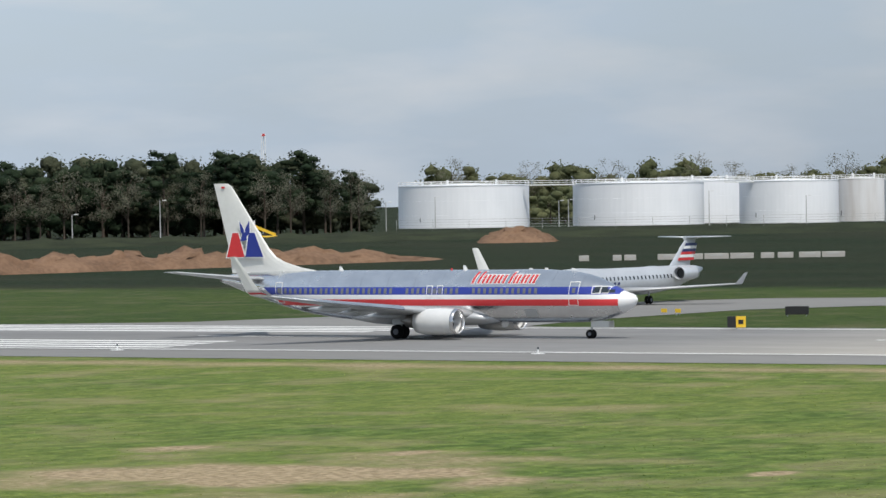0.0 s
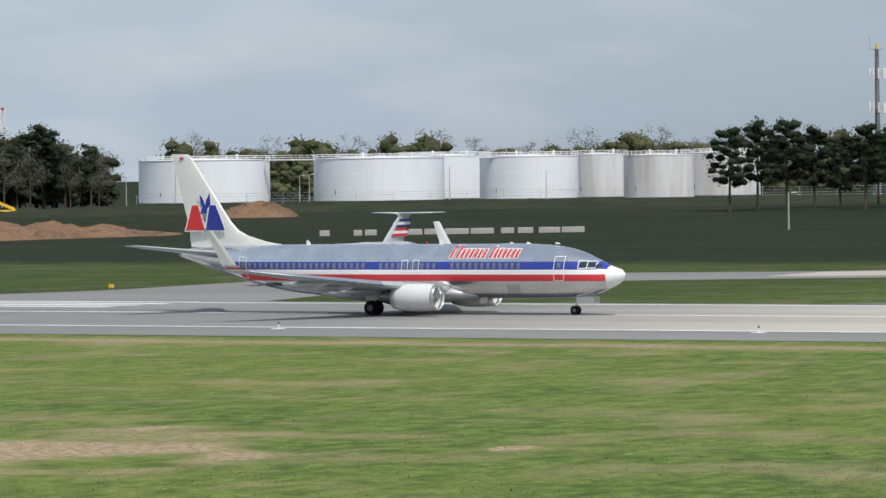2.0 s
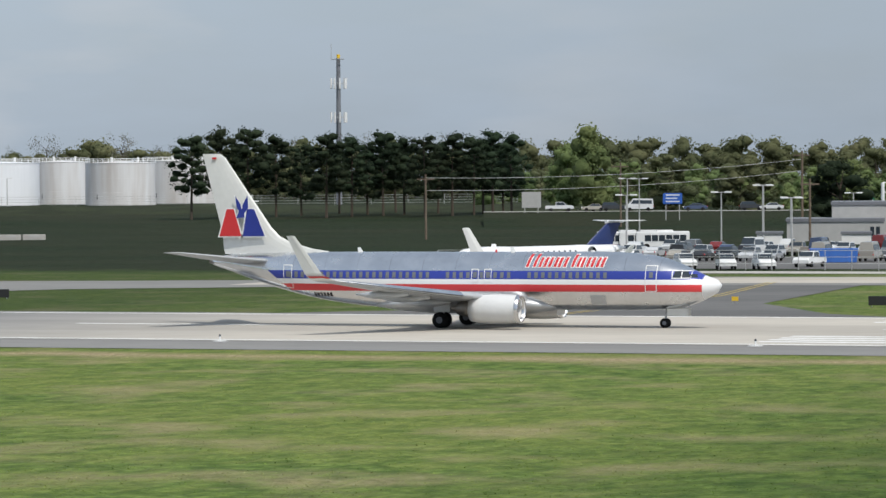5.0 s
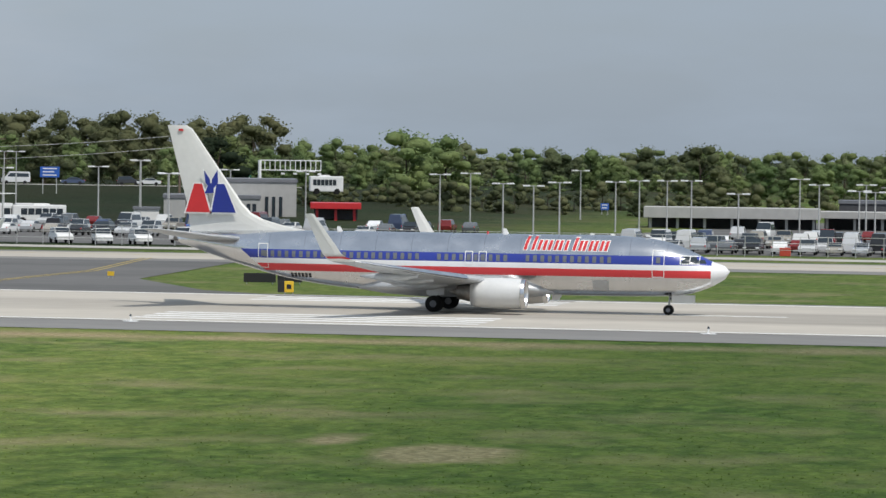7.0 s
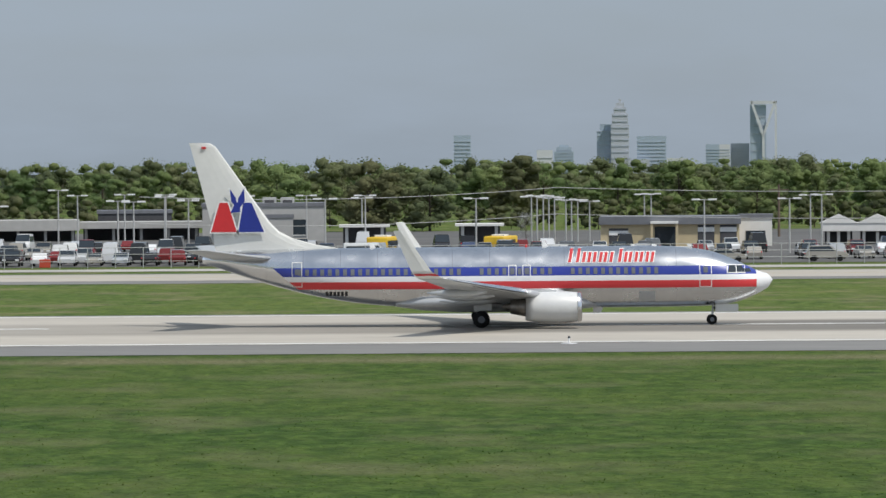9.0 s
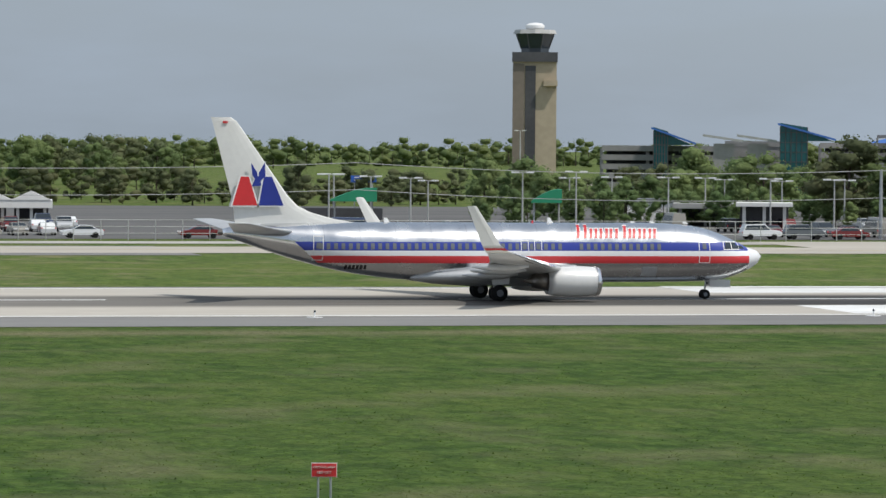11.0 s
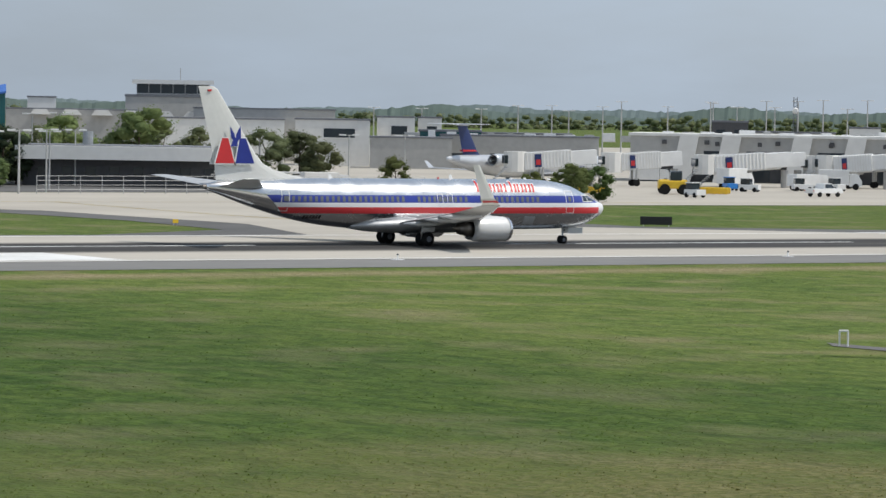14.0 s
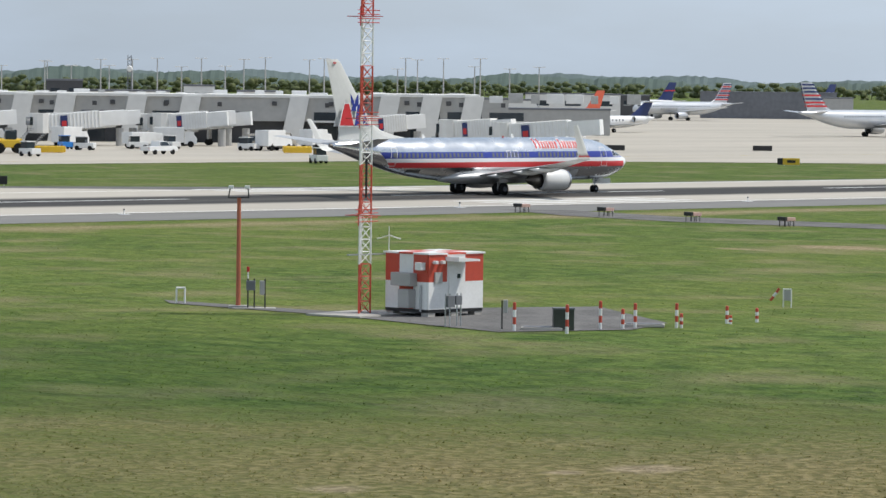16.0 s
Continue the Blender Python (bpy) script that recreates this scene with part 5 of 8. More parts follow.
# ---- tank farm ----
def tank(az, d, r, h, material, label, z=2.2, bits=60):
    t = thing("storage_tank", label, "storage tank", "tank farm", at=facing(az, d, z))
    shell = bmesh.new()
    loft(shell, [[(r * k * math.cos(2 * math.pi * i / 72), r * k * math.sin(2 * math.pi * i / 72), zz) for i in range(72)] for zz, k in ((-2, 1), (0, 1), (h * 0.33, 1), (h * 0.331, 0.9985), (h * 0.66, 0.9985), (h * 0.661, 0.997), (h, 0.997), (h + 0.05, 1.004), (h + 0.25, 1.004), (h + 0.3, 0.98), (h + 0.6, 0.4), (h + 0.7, 0.02))])
    part("shell", shell, material, t, "curved steel tank wall")
    rail = bmesh.new()
    for k in (0.6, 1.15):
        pts = [(r * math.cos(2 * math.pi * i / 36), r * math.sin(2 * math.pi * i / 36), h + 0.25 + k) for i in range(37)]
        for a, b in zip(pts, pts[1:]):
            rod(rail, a, b, 0.07, n=4, caps=False)
    for i in range(36):
        rod(rail, (r * math.cos(2 * math.pi * i / 36), r * math.sin(2 * math.pi * i / 36), h), (r * math.cos(2 * math.pi * i / 36), r * math.sin(2 * math.pi * i / 36), h + 1.45), 0.07, n=4, caps=False)
    tagged(part("guard_rail", rail, WHITE, t), "white guard rail round the top", kind="stuff")
    for i in range(3):
        x, y = r * 0.5 * math.cos(i * 2.1), r * 0.5 * math.sin(i * 2.1)
        part("vent", rodded((x, y, h), (x, y, h + 1.9), 0.35), WHITE, t)
    num = rodded((-r * 0.66, -r * 0.752, 2.2), (-r * 0.66, -r * 0.752, 3.5), 0.12, n=6)
    part("number_bar", num, BLACK, t, "small dark number bar")
    return t


HT = 12.6
for az, d, r, mat, lab in ((-31.028, 1150, 19.40, TANK, "large white cylindrical fuel storage tank"),
                           (-28.457, 1150, 38.80 / 2, TANK, "large white cylindrical fuel storage tank"),
                           (-27.494, 1205, 14.19, TANK, "white fuel tank set behind another"),
                           (-26.247, 1150, 29.27 / 2, TANK, "large white cylindrical fuel storage tank"),
                           (-25.209, 1185, 17.23 / 2, RUSTTANK, "white fuel tank with rust stains at its rim"),
                           (-24.338, 1130, 20.38 / 2, RUSTTANK, "weathered white fuel tank with rust stains"),
                           (-23.428, 1195, 24.33 / 2, RUSTTANK, "weathered pale fuel storage tank")):
    tank(az, d, r, HT * d / 1150, mat, lab)


for x0, x1 in ((-30.112, -29.380), (-27.187, -26.748)):
    b = thing("walkway", "white steel walkway bridging two tank tops", "walkway", at=facing((x0 + x1) / 2, 1140, 15.0))
    half = math.radians(abs(x1 - x0)) * 1140 / 2
    part("deck", boxed(-half, half, -0.6, 0.6, -0.35, 0.0), WHITE, b)
    for s in (-0.6, 0.6):
        bm = bmesh.new()
        for k in (0.5, 1.1):
            rod(bm, (-half, s, k), (half, s, k), 0.07, n=4)
        for i in range(7):
            rod(bm, (-half + i * half / 3, s, 0), (-half + i * half / 3, s, 1.1), 0.07, n=4)
        part("railing", bm, WHITE, b)


def fence(name, a, b, h, step, label, z=0.0, bars=2):
    """A chain-link fence: posts, rails."""
    a, b = Vector((*a, 0)), Vector((*b, 0))
    f = thing(name, label, "fence")
    n = max(2, int((b - a).length / step))
    me = mesh_of("post", rodded((0, 0, 0), (0, 0, h), 0.05, n=5), POLE)
    pts = []
    for i in range(n + 1):
        p = a.lerp(b, i / n)
        pts.append(Vector((p.x, p.y, ground_height(p.x, p.y) + z)))
        post = new("post", me)
        post.parent, post.location = f, pts[-1]
    side = Vector((b.y - a.y, a.x - b.x, 0)).normalized() * 0.03
    for k in range(bars):
        up = Vector((0, 0, h * (k + 1) / bars))
        part("rail", loft(bmesh.new(), [[p + up + side, p + up + Vector((0, 0, 0.03)), p + up - side, p + up - Vector((0, 0, 0.03))] for p in pts]), POLE, f, "thin steel rail")
    return f


fence("fence", polar(-32.028, 960)[:2], polar(-18.5, 960)[:2], 2.6, 9.0, "tall chain-link fence along the bank's crest", 0.8, 4)


def light_pole(az, d, top, base=0.0, heads=2, material=POLE, name="street_lamp", label="tall grey steel lamp post with flat heads", turn=0.0, r=0.14):
    h = top - base
    p = thing(name, label, "lamp post", "lamp posts", at=facing(az, d, base, turn))
    part("post", rodded((0, 0, 0), (0, 0, h), r, r * 0.6, 8), material, p)
    if heads == 2:
        part("arm", rodded((-1.1, 0, h - 0.05), (1.1, 0, h - 0.05), 0.05, n=6), material, p)
    for s in ((-1, 1) if heads == 2 else (1,)[:heads]):
        part("lamp_head", boxed(s * 0.95 - 0.5, s * 0.95 + 0.5, -0.25, 0.25, h - 0.12, h + 0.08, bevel=0.04), WHITE, p, "flat pale lamp head")
    return p


for az, d, top in ((-31.453, 1100, 11.74), (-35.502, 900, 11.77), (-32.178, 1000, 10.55), (-27.419, 1100, 12.30), (-25.996, 1100, 10.61), (-36.792, 940, 8.74), (-29.629, 1120, 10.23), (-29.488, 1120, 10.51), (-22.439, 640, 6.69)):
    light_pole(az, d, top, 1.5 if d > 700 else 0.5, 1, r=0.16)

# mast above the wood
m = thing("mast", "slim red and white lattice mast above the trees", "mast", at=facing(-33.967, 1040, 2))
mh = 29.30 - 2
bm = bmesh.new()
for x, y in ((-0.5, -0.3), (0.5, -0.3), (0, 0.6)):
    rod(bm, (x, y, 0), (x, y, mh), 0.08, n=5)
for i in range(20):
    rod(bm, (-0.5, -0.3, i * mh / 20), (0.5, -0.3, (i + 1) * mh / 20), 0.05, n=4)
part("lattice", bm, WHITE, m)
part("beacon_cage", boxed(-0.4, 0.4, -0.4, 0.4, mh - 0.7, mh, bevel=0.1), RED, m, "red beacon cage")

# yellow crane arm at the wood's edge
c = thing("crane", "yellow mobile crane with a lowered boom", "crane", at=facing(-34.059, 900, 2.5))
part("boom", prism(bmesh.new(), [(-6, 4.6), (-5.7, 5.4), (4, 1.2), (4, 0.5)], -0.4, 0.4), YELLOW, c, "yellow crane boom")
part("chassis", boxed(-1, 4.5, -1.2, 1.2, -0.9, 0.7, bevel=0.15), YELLOW, c, "yellow crane chassis")
for x in (-0.2, 3.6):
    for y in (-1.1, 1.1):
        part("wheel", rodded((x, y - 0.2, -0.6), (x, y + 0.2, -0.6), 0.6, n=14), RUBBER, c)

# pale concrete blocks along the field road
rnd = random.Random(3)
BLOCKS = [(-29.271, 2.2), (-28.781, 1.9), (-28.590, 2.6), (-28.008, 5.3), (-27.660, 4.2), (-27.320, 5.3), (-26.947, 5.1), (-26.574, 2.9), (-26.310, 3.4), (-25.955, 4.7), (-25.608, 5.0)]
for az, w in BLOCKS:
    w *= 0.76
    x, y, _ = polar(az, 645)
    z = ground_height(x, y)
    b = thing("block", "weathered pale concrete block in a roadside row", "concrete block", "row of blocks", at=facing(az, 645, z + 0.5))
    part("body", boxed(-w / 2, w / 2, -0.6, 0.6, -0.55, 0.40, bevel=0.07), CONCRETE, b)
    part("stain_plate", boxed(-w * 0.25, w * 0.25, -0.63, -0.58, -0.1, 0.25), GREYWALL, b, "dark weathered panel")

# cell tower among the pines
d = 1000
m = thing("cell_tower", "grey steel cell tower with panel antennas and an orange beacon", "cell tower", at=facing(-21.127, d, 3))
top = 41.41 - 3
part("mast", rodded((0, 0, 0), (0, 0, top - 0.5), 0.8, 0.5, 12), ROOF, m)
part("beacon", rodded((0, 0, top - 0.5), (0, 0, top + 0.5), 0.45, n=10), YELLOW, m, "yellow-orange beacon lamp")
part("whip", rodded((-1.8, 0, top - 1), (-1.8, 0, top + 3.2), 0.06, n=5), POLE, m)
for lv in (40.68 - 3, 34.44 - 3, 25.73 - 3):
    bm = bmesh.new()
    for k in range(6):
        a, b = k * math.pi / 3, (k + 1) * math.pi / 3
        rod(bm, (1.6 * math.cos(a), 1.6 * math.sin(a), lv), (1.6 * math.cos(b), 1.6 * math.sin(b), lv), 0.09, n=5)
        rod(bm, (0, 0, lv), (1.6 * math.cos(a), 1.6 * math.sin(a), lv), 0.08, n=5)
    tagged(part("platform", bm, POLE, m), "grey steel antenna platform", kind="stuff")
    if lv < top - 3:
        for k in range(9):
            a = k * math.pi / 4.5
            part("panel_antenna", boxed(-0.22, 0.22, -0.15, 0.15, -1.35, 1.35, Matrix.Translation((2.0 * math.cos(a), 2.0 * math.sin(a), lv)) @ Matrix.Rotation(a, 4, "Z")), WHITE, m, "white panel antenna")
for az, d, top in ((-19.852, 620, 10.62), (-16.980, 700, 12.61), (-14.311, 700, 14.42), (-14.204, 560, 9.65), (-14.318, 680, 14.33), (5.407, 560, 7.52)):
    p = thing("utility_pole", "tall wooden utility pole with a cross-arm", "utility pole", "utility poles", at=facing(az, d, 0.3))
    part("post", rodded((0, 0, 0), (0, 0, top), 0.2, 0.14, 8), WOODPOLE, p)
    part("cross_arm", boxed(-1.4, 1.4, -0.07, 0.07, top - 0.9, top - 0.7), WOODPOLE, p)


# ---- vehicles ----
def paint_material():
    m, n, l, b = shader("car_paint", 0.25)
    info, ramp = n.new("ShaderNodeObjectInfo"), n.new("ShaderNodeValToRGB")
    ramp.color_ramp.interpolation = "CONSTANT"
    tones = [(0.72, 0.73, 0.74), (0.40, 0.42, 0.44), (0.03, 0.032, 0.035), (0.70, 0.70, 0.69), (0.12, 0.13, 0.14), (0.17, 0.02, 0.02), (0.05, 0.07, 0.13), (0.52, 0.53, 0.54), (0.02, 0.02, 0.022), (0.33, 0.31, 0.27)]
    for i, c in enumerate(tones):
        e = ramp.color_ramp.elements[i] if i < 2 else ramp.color_ramp.elements.new(i / len(tones))
        e.position, e.color = i / len(tones), (*c, 1)
    l.new(info.outputs["Random"], ramp.inputs["Fac"])
    l.new(ramp.outputs["Color"], b.inputs["Base Color"])
    b.inputs["Coat Weight"].default_value = 0.4
    return m


CARPAINT = paint_material()
CARWHITE = plain("white_car_paint", (0.75, 0.75, 0.74), 0.3)


def car_body(profile, half, tuck=0.12, waist=0.9):
    """A body from its side outline, drawn in above the waist."""
    rings = []
    for y in (-half, -half + 0.08, half - 0.08, half):
        edge = abs(y) == half
        r = []
        for x, z in profile:
            k = tuck * max(0.0, z - waist) / 0.6
            yy = math.copysign(max(0.2, abs(y) - k), y)
            r.append((x * (0.985 if edge else 1), yy, z - (0.03 if edge and z > 0.5 else 0)))
        rings.append(r)
    return loft(bmesh.new(), rings)


def car(kind, paint, label):
    c = thing(kind, label, "car", "parked cars")
    shapes = {
        "sedan": ([(-2.3, 0.35), (-2.35, 0.75), (-2.2, 0.95), (-1.55, 1.0), (-0.95, 1.42), (0.35, 1.44), (1.15, 0.98), (2.05, 0.85), (2.3, 0.65), (2.3, 0.35)], [(-1.45, 1.0), (-0.93, 1.37), (0.33, 1.39), (1.0, 1.0)], 0.9),
        "suv": ([(-2.3, 0.4), (-2.35, 0.9), (-2.2, 1.1), (-1.95, 1.7), (0.35, 1.76), (1.05, 1.15), (2.1, 1.02), (2.35, 0.8), (2.35, 0.4)], [(-2.05, 1.12), (-1.85, 1.62), (0.3, 1.66), (0.9, 1.13)], 0.95),
        "pickup": ([(-2.8, 0.5), (-2.8, 1.1), (-0.85, 1.12), (-0.75, 1.8), (0.7, 1.82), (1.25, 1.2), (2.5, 1.1), (2.7, 0.85), (2.7, 0.5)], [(-0.7, 1.18), (-0.65, 1.72), (0.65, 1.74), (1.1, 1.2)], 1.0),
        "van": ([(-2.75, 0.4), (-2.8, 1.2), (-2.7, 2.35), (1.1, 2.4), (1.95, 1.4), (2.65, 1.1), (2.75, 0.8), (2.75, 0.4)], [(-2.5, 1.35), (-2.45, 2.05), (1.05, 2.1), (1.6, 1.4)], 1.02),
    }
    prof, glass, half = shapes[kind]
    part("body", car_body(prof, half), paint, c, "", False)
    zt = 0.012
    for s in (-1, 1):
        rings = []
        pts = []
        for x, z in glass:
            k = 0.12 * max(0.0, z - 0.9) / 0.6
            pts.append((x, s * (half - k + zt), z))
        bm = bmesh.new()
        bm.faces.new([bm.verts.new(p) for p in pts])
        part("side_glass", bm, GLASS, c, "dark side window")
    xs = {"sedan": (0.42, 1.1), "suv": (0.42, 1.0), "pickup": (0.77, 1.2), "van": (1.17, 1.88)}[kind]
    zs = {"sedan": (1.41, 1.02), "suv": (1.71, 1.2), "pickup": (1.76, 1.25), "van": (2.33, 1.49)}[kind]
    bm = bmesh.new()
    bm.faces.new([bm.verts.new(p) for p in ((xs[0] + 0.03, -half * 0.8, zs[0]), (xs[1] + 0.04, -half * 0.88, zs[1]), (xs[1] + 0.04, half * 0.88, zs[1]), (xs[0] + 0.03, half * 0.8, zs[0]))])
    part("windscreen", bm, GLASS, c, "dark windscreen")
    w = {"sedan": 1.4, "suv": 1.42, "pickup": 1.7, "van": 1.75}[kind]
    for x in (-w, w):
        for s in (-1, 1):
            part("wheel", rodded((x, s * (half - 0.2), 0.34), (x, s * (half + 0.02), 0.34), 0.34, n=14), RUBBER, c)
    for s in (-1, 1):
        part("headlight", boxed(2.22, 2.38 if kind != "pickup" else 2.72, s * half * 0.75 - 0.2, s * half * 0.75 + 0.2, 0.68, 0.82), WHITE, c, "pale headlight")
        part("tail_light", boxed(-2.38 if kind not in ("pickup", "van") else -2.83, -2.2, s * half * 0.86 - 0.06, s * half * 0.86 + 0.06, 0.76, 0.92), RED, c, "red tail light")
    return c


PROTO = [car("sedan", CARPAINT, "parked saloon car with dark windows"), car("suv", CARPAINT, "parked sport utility car with dark windows"), car("pickup", CARPAINT, "parked pickup truck with an open bed"), car("van", CARPAINT, "parked high-roofed van with dark windows")]
WSUV, WPICK = car("suv", CARWHITE, "white sport utility car beside the fence"), car("pickup", CARWHITE, "white pickup truck with an open bed")
SPARE = {0: PROTO[0], 1: PROTO[1], 2: PROTO[2], 3: PROTO[3], 4: WSUV, 5: WPICK}
used = set()


def park(k, x, y, turn, z=0.02):
    if k not in used:
        used.add(k)
        SPARE[k].matrix_basis = pose(x, y, z, 0, 0, turn)
        return SPARE[k]
    return copy_thing(SPARE[k], pose(x, y, z, 0, 0, turn))


rnd = random.Random(42)
KINDS = [0, 0, 0, 1, 1, 1, 2, 3]
for x0, x1, y, step, turn, chance in ((-56, -16, 430, 3.0, 90, 0.93), (-16, 62, 428, 5.6, 0, 0.8), (-62, 58, 440, 3.1, 90, 0.85), (-60, 60, 458, 3.1, -90, 0.8), (-58, 62, 476, 3.2, 90, 0.6), (-60, 20, 500, 3.3, 90, 0.4),
                                      (70, 146, 427, 5.4, 0, 0.9), (72, 130, 438, 3.2, 90, 0.7), (148, 205, 427, 5.2, 0, 0.85), (140, 205, 438, 3.3, 90, 0.6), (135, 175, 462, 3.6, 90, 0.5),
                                      (-146, -104, 462, 3.0, 90, 0.85), (-150, -92, 476, 3.0, -90, 0.85), (-152, -90, 494, 3.1, 90, 0.8), (-150, -85, 515, 3.2, 90, 0.5)):
    x = x0
    while x < x1:
        if rnd.random() < chance:
            park(rnd.choice(KINDS), x, y + rnd.uniform(-0.3, 0.3), turn + rnd.uniform(-3, 3) + (180 if rnd.random() < 0.4 else 0))
        x += step + rnd.uniform(-0.1, 0.2)
for g, turn in (((-122.0, 424.3), 298), ((-116.6, 422.2), 292), ((-112.3, 422.6), 296), ((-94.6, 431.1), 290), ((-91.7, 430.3), 285)):
    park(4, g[0], g[1], turn)
park(5, 339.5, 410.8, 5, 0.04)
park(5, *(-109.7, 433.1), 262)


def bus(name, at, paint, label, stripes=None, length=11.0, tall=3.0):
    b = thing(name, label, "bus", at=at)
    h = length / 2
    part("body", boxed(-h, h, -1.25, 1.25, 0.45, tall, bevel=0.18), paint, b)
    for s in (-1, 1):
        for i in range(6):
            part("window", boxed(-h + 0.5 + i * (length - 1.6) / 6, -h + 0.5 + (i + 0.88) * (length - 1.6) / 6, s * 1.26 - 0.02, s * 1.26 + 0.02, tall * 0.5, tall * 0.82), GLASS, b, "dark bus window")
        for x in (-h * 0.6, h * 0.62):
            part("wheel", rodded((x, s * 1.0, 0.5), (x, s * 1.28, 0.5), 0.5, n=16), RUBBER, b)
    part("windscreen", boxed(h - 0.03, h + 0.02, -1.05, 1.05, tall * 0.43, tall * 0.9), GLASS, b, "large dark windscreen")
    part("roof_unit", boxed(-h * 0.4, h * 0.2, -0.8, 0.8, tall - 0.02, tall + 0.2, bevel=0.06), WHITE, b)
    return b


BRIGHTBLUE = plain("bright_blue_paint", (0.03, 0.22, 0.62), 0.35)
for az in (25.74, 26.07, 26.38):
    bus("shuttle_bus", facing(az, 480, 0.03, -78), BRIGHTBLUE, "bright blue and white airport shuttle bus", length=6.5, tall=2.6)
for az in (-16.631, -16.382, -16.922):
    bus("shuttle_bus", facing(az, 545, 0.02, 190), CARWHITE, "white shuttle bus parked behind the cars", length=7.6, tall=2.7)
bus("transit_bus", facing(-12.159, 640, 3.6, 5), CARWHITE, "white bus on the raised road", length=5.5)
for az in (-0.412, 1.315, 20.596):
    bus("yellow_bus", facing(az, 462, 0.03, 75), YELLOW, "yellow shuttle bus in the car park", length=6.5, tall=2.4)

d = thing("dumpster", "blue steel waste container beside the fence", "dumpster", at=facing(-13.857, 466, 0.02))
part("bin", prism(bmesh.new(), [(-2.7, 0.1), (2.7, 0.1), (2.9, 1.75), (-2.9, 1.75)], -1.2, 1.2), BLUEROOF, d)
for i in range(6):
    part("rib", boxed(-2.5 + i, -2.4 + i, -1.28, -1.19, 0.2, 1.7), BLUEROOF, d)
fence("fence", (-150, 419.5), (-62, 419.5), 2.2, 3.0, "chain-link fence beside the car park", 0, 3)
fence("fence", (-62, 420), (205, 420), 2.2, 3.0, "chain-link fence beside the car park", 0, 3)
for x in (-118, -102):
    b = thing("traffic_block", "orange and white traffic barrier", "barrier", at=pose(x + 62, 424, 0))
    part("panel", boxed(-0.6, 0.6, -0.15, 0.15, 0, 0.9, bevel=0.04), ORANGE, b)


# ---- buildings beyond the car park ----
def building(name, at, w, h, depth, wall, label, windows=(), roof=ROOF, parapet=0.5, category="building", base=-0.5):
    """A box of a building; windows are rows of x0, x1, z0, z1 on its front."""
    b = thing(name, label, category, at=at)
    body = part("wall", boxed(-w / 2, w / 2, 0, depth, base, h), wall, b)
    rb = bmesh.new()
    box(rb, -w / 2 - 0.15, w / 2 + 0.15, -0.15, depth + 0.15, h, h + parapet)
    part("roof_edge", rb, roof, b, "flat roof edge")
    for x0, x1, z0, z1 in windows:
        fr = part("window", boxed(x0, x1, -0.06, 0.04, z0, z1), GLASS, b, "dark window")
        part("sill", boxed(x0 - 0.05, x1 + 0.05, -0.14, -0.03, z0 - 0.1, z0), WHITE, fr)
    return b


def canopy(name, az, d, w, ztop, thick, depth, material, label, legs=4, under=3.0):
    c = thing(name, label, "canopy", at=facing(az, d, 0))
    part("roof", boxed(-w / 2, w / 2, 0, depth, ztop - thick, ztop, bevel=0.05), material, c)
    for i in range(legs):
        x = -w / 2 + 1 + i * (w - 2) / max(1, legs - 1)
        for y in (1.0, depth - 1):
            part("column", boxed(x - 0.2, x + 0.2, y - 0.2, y + 0.2, 0, ztop - thick), material, c)
    # dark panel added to draw the shade beneath the roof
    part("dark_backing", boxed(-w / 2 + 0.5, w / 2 - 0.5, depth * 0.8, depth * 0.8 + 0.2, 0, ztop - thick), DARKWALL, c, "dark panel for the shade under the roof")
    return c


az, d, w, top = -13.835, 590, 14.59, 3.35
building("workshop", facing(az, d), w, top, 18, GREYWALL, "low grey workshop with garage doors", [(w * 0.36, w * 0.40, 0.3, 2.6), (w * 0.42, w * 0.46, 0.3, 2.6)])
az, d, w, top = -13.238, 600, 13.52, 5.82
building("workshop", facing(az, d), w, top, 20, GREYWALL, "taller grey workshop hall with roof equipment", [(w * 0.14, w * 0.18, 0.3, 3.6), (w * 0.22, w * 0.26, 0.3, 3.6), (w * 0.30, w * 0.34, 0.3, 3.6)])
az, d, w, top = -13.527, 570, 4.31, 1.99
building("shed", facing(az, d), w, top - 0.2, 6, WHITEWALL, "small pale shed with a dark roof", roof=ROOF, parapet=0.35, category="shed")
az, d, w, top = -14.295, 560, 3.66, 2.20
building("shed", facing(az - 0.5, d), w, top - 0.2, 6, WHITEWALL, "small pale shed with a dark roof", roof=ROOF, parapet=0.35, category="shed")
az, d, w, top = -12.012, 580, 7.59, 3.03
canopy("filling_station", az, d, w, top, 0.9, 9, RED, "filling station canopy with a red edge", 3)
az, d, w, top = -6.176, 575, 26.09, 3.19
canopy("rental_canopy", az, d, w, top, 1.6, 10, GREYWALL, "long grey flat canopy over the car lanes", 7)
az, d, w, top = -3.976, 578, 18.32, 2.79
canopy("rental_canopy", az, d, w, top, 1.0, 10, GREYWALL, "long grey flat canopy over the car lanes", 5)
az, d, w, top = -4.069, 600, 11.34, 3.77
building("rental_office", facing(az, d), w, top, 10, DARKWALL, "low dark-clad office behind the canopy")
az, d, w, top = -2.180, 560, 17.51, 5.08
building("car_wash", facing(az, d), w, top, 14, GREYWALL, "plain pale grey block with a stepped front", [(w * 0.24, w * 0.36, 1.0, 3.2)])
building("car_wash_annex", facing(az - 0.12, d - 0.8), w * 0.62, top - 1.6, 1.0, GREYWALL, "lower pale grey front block")
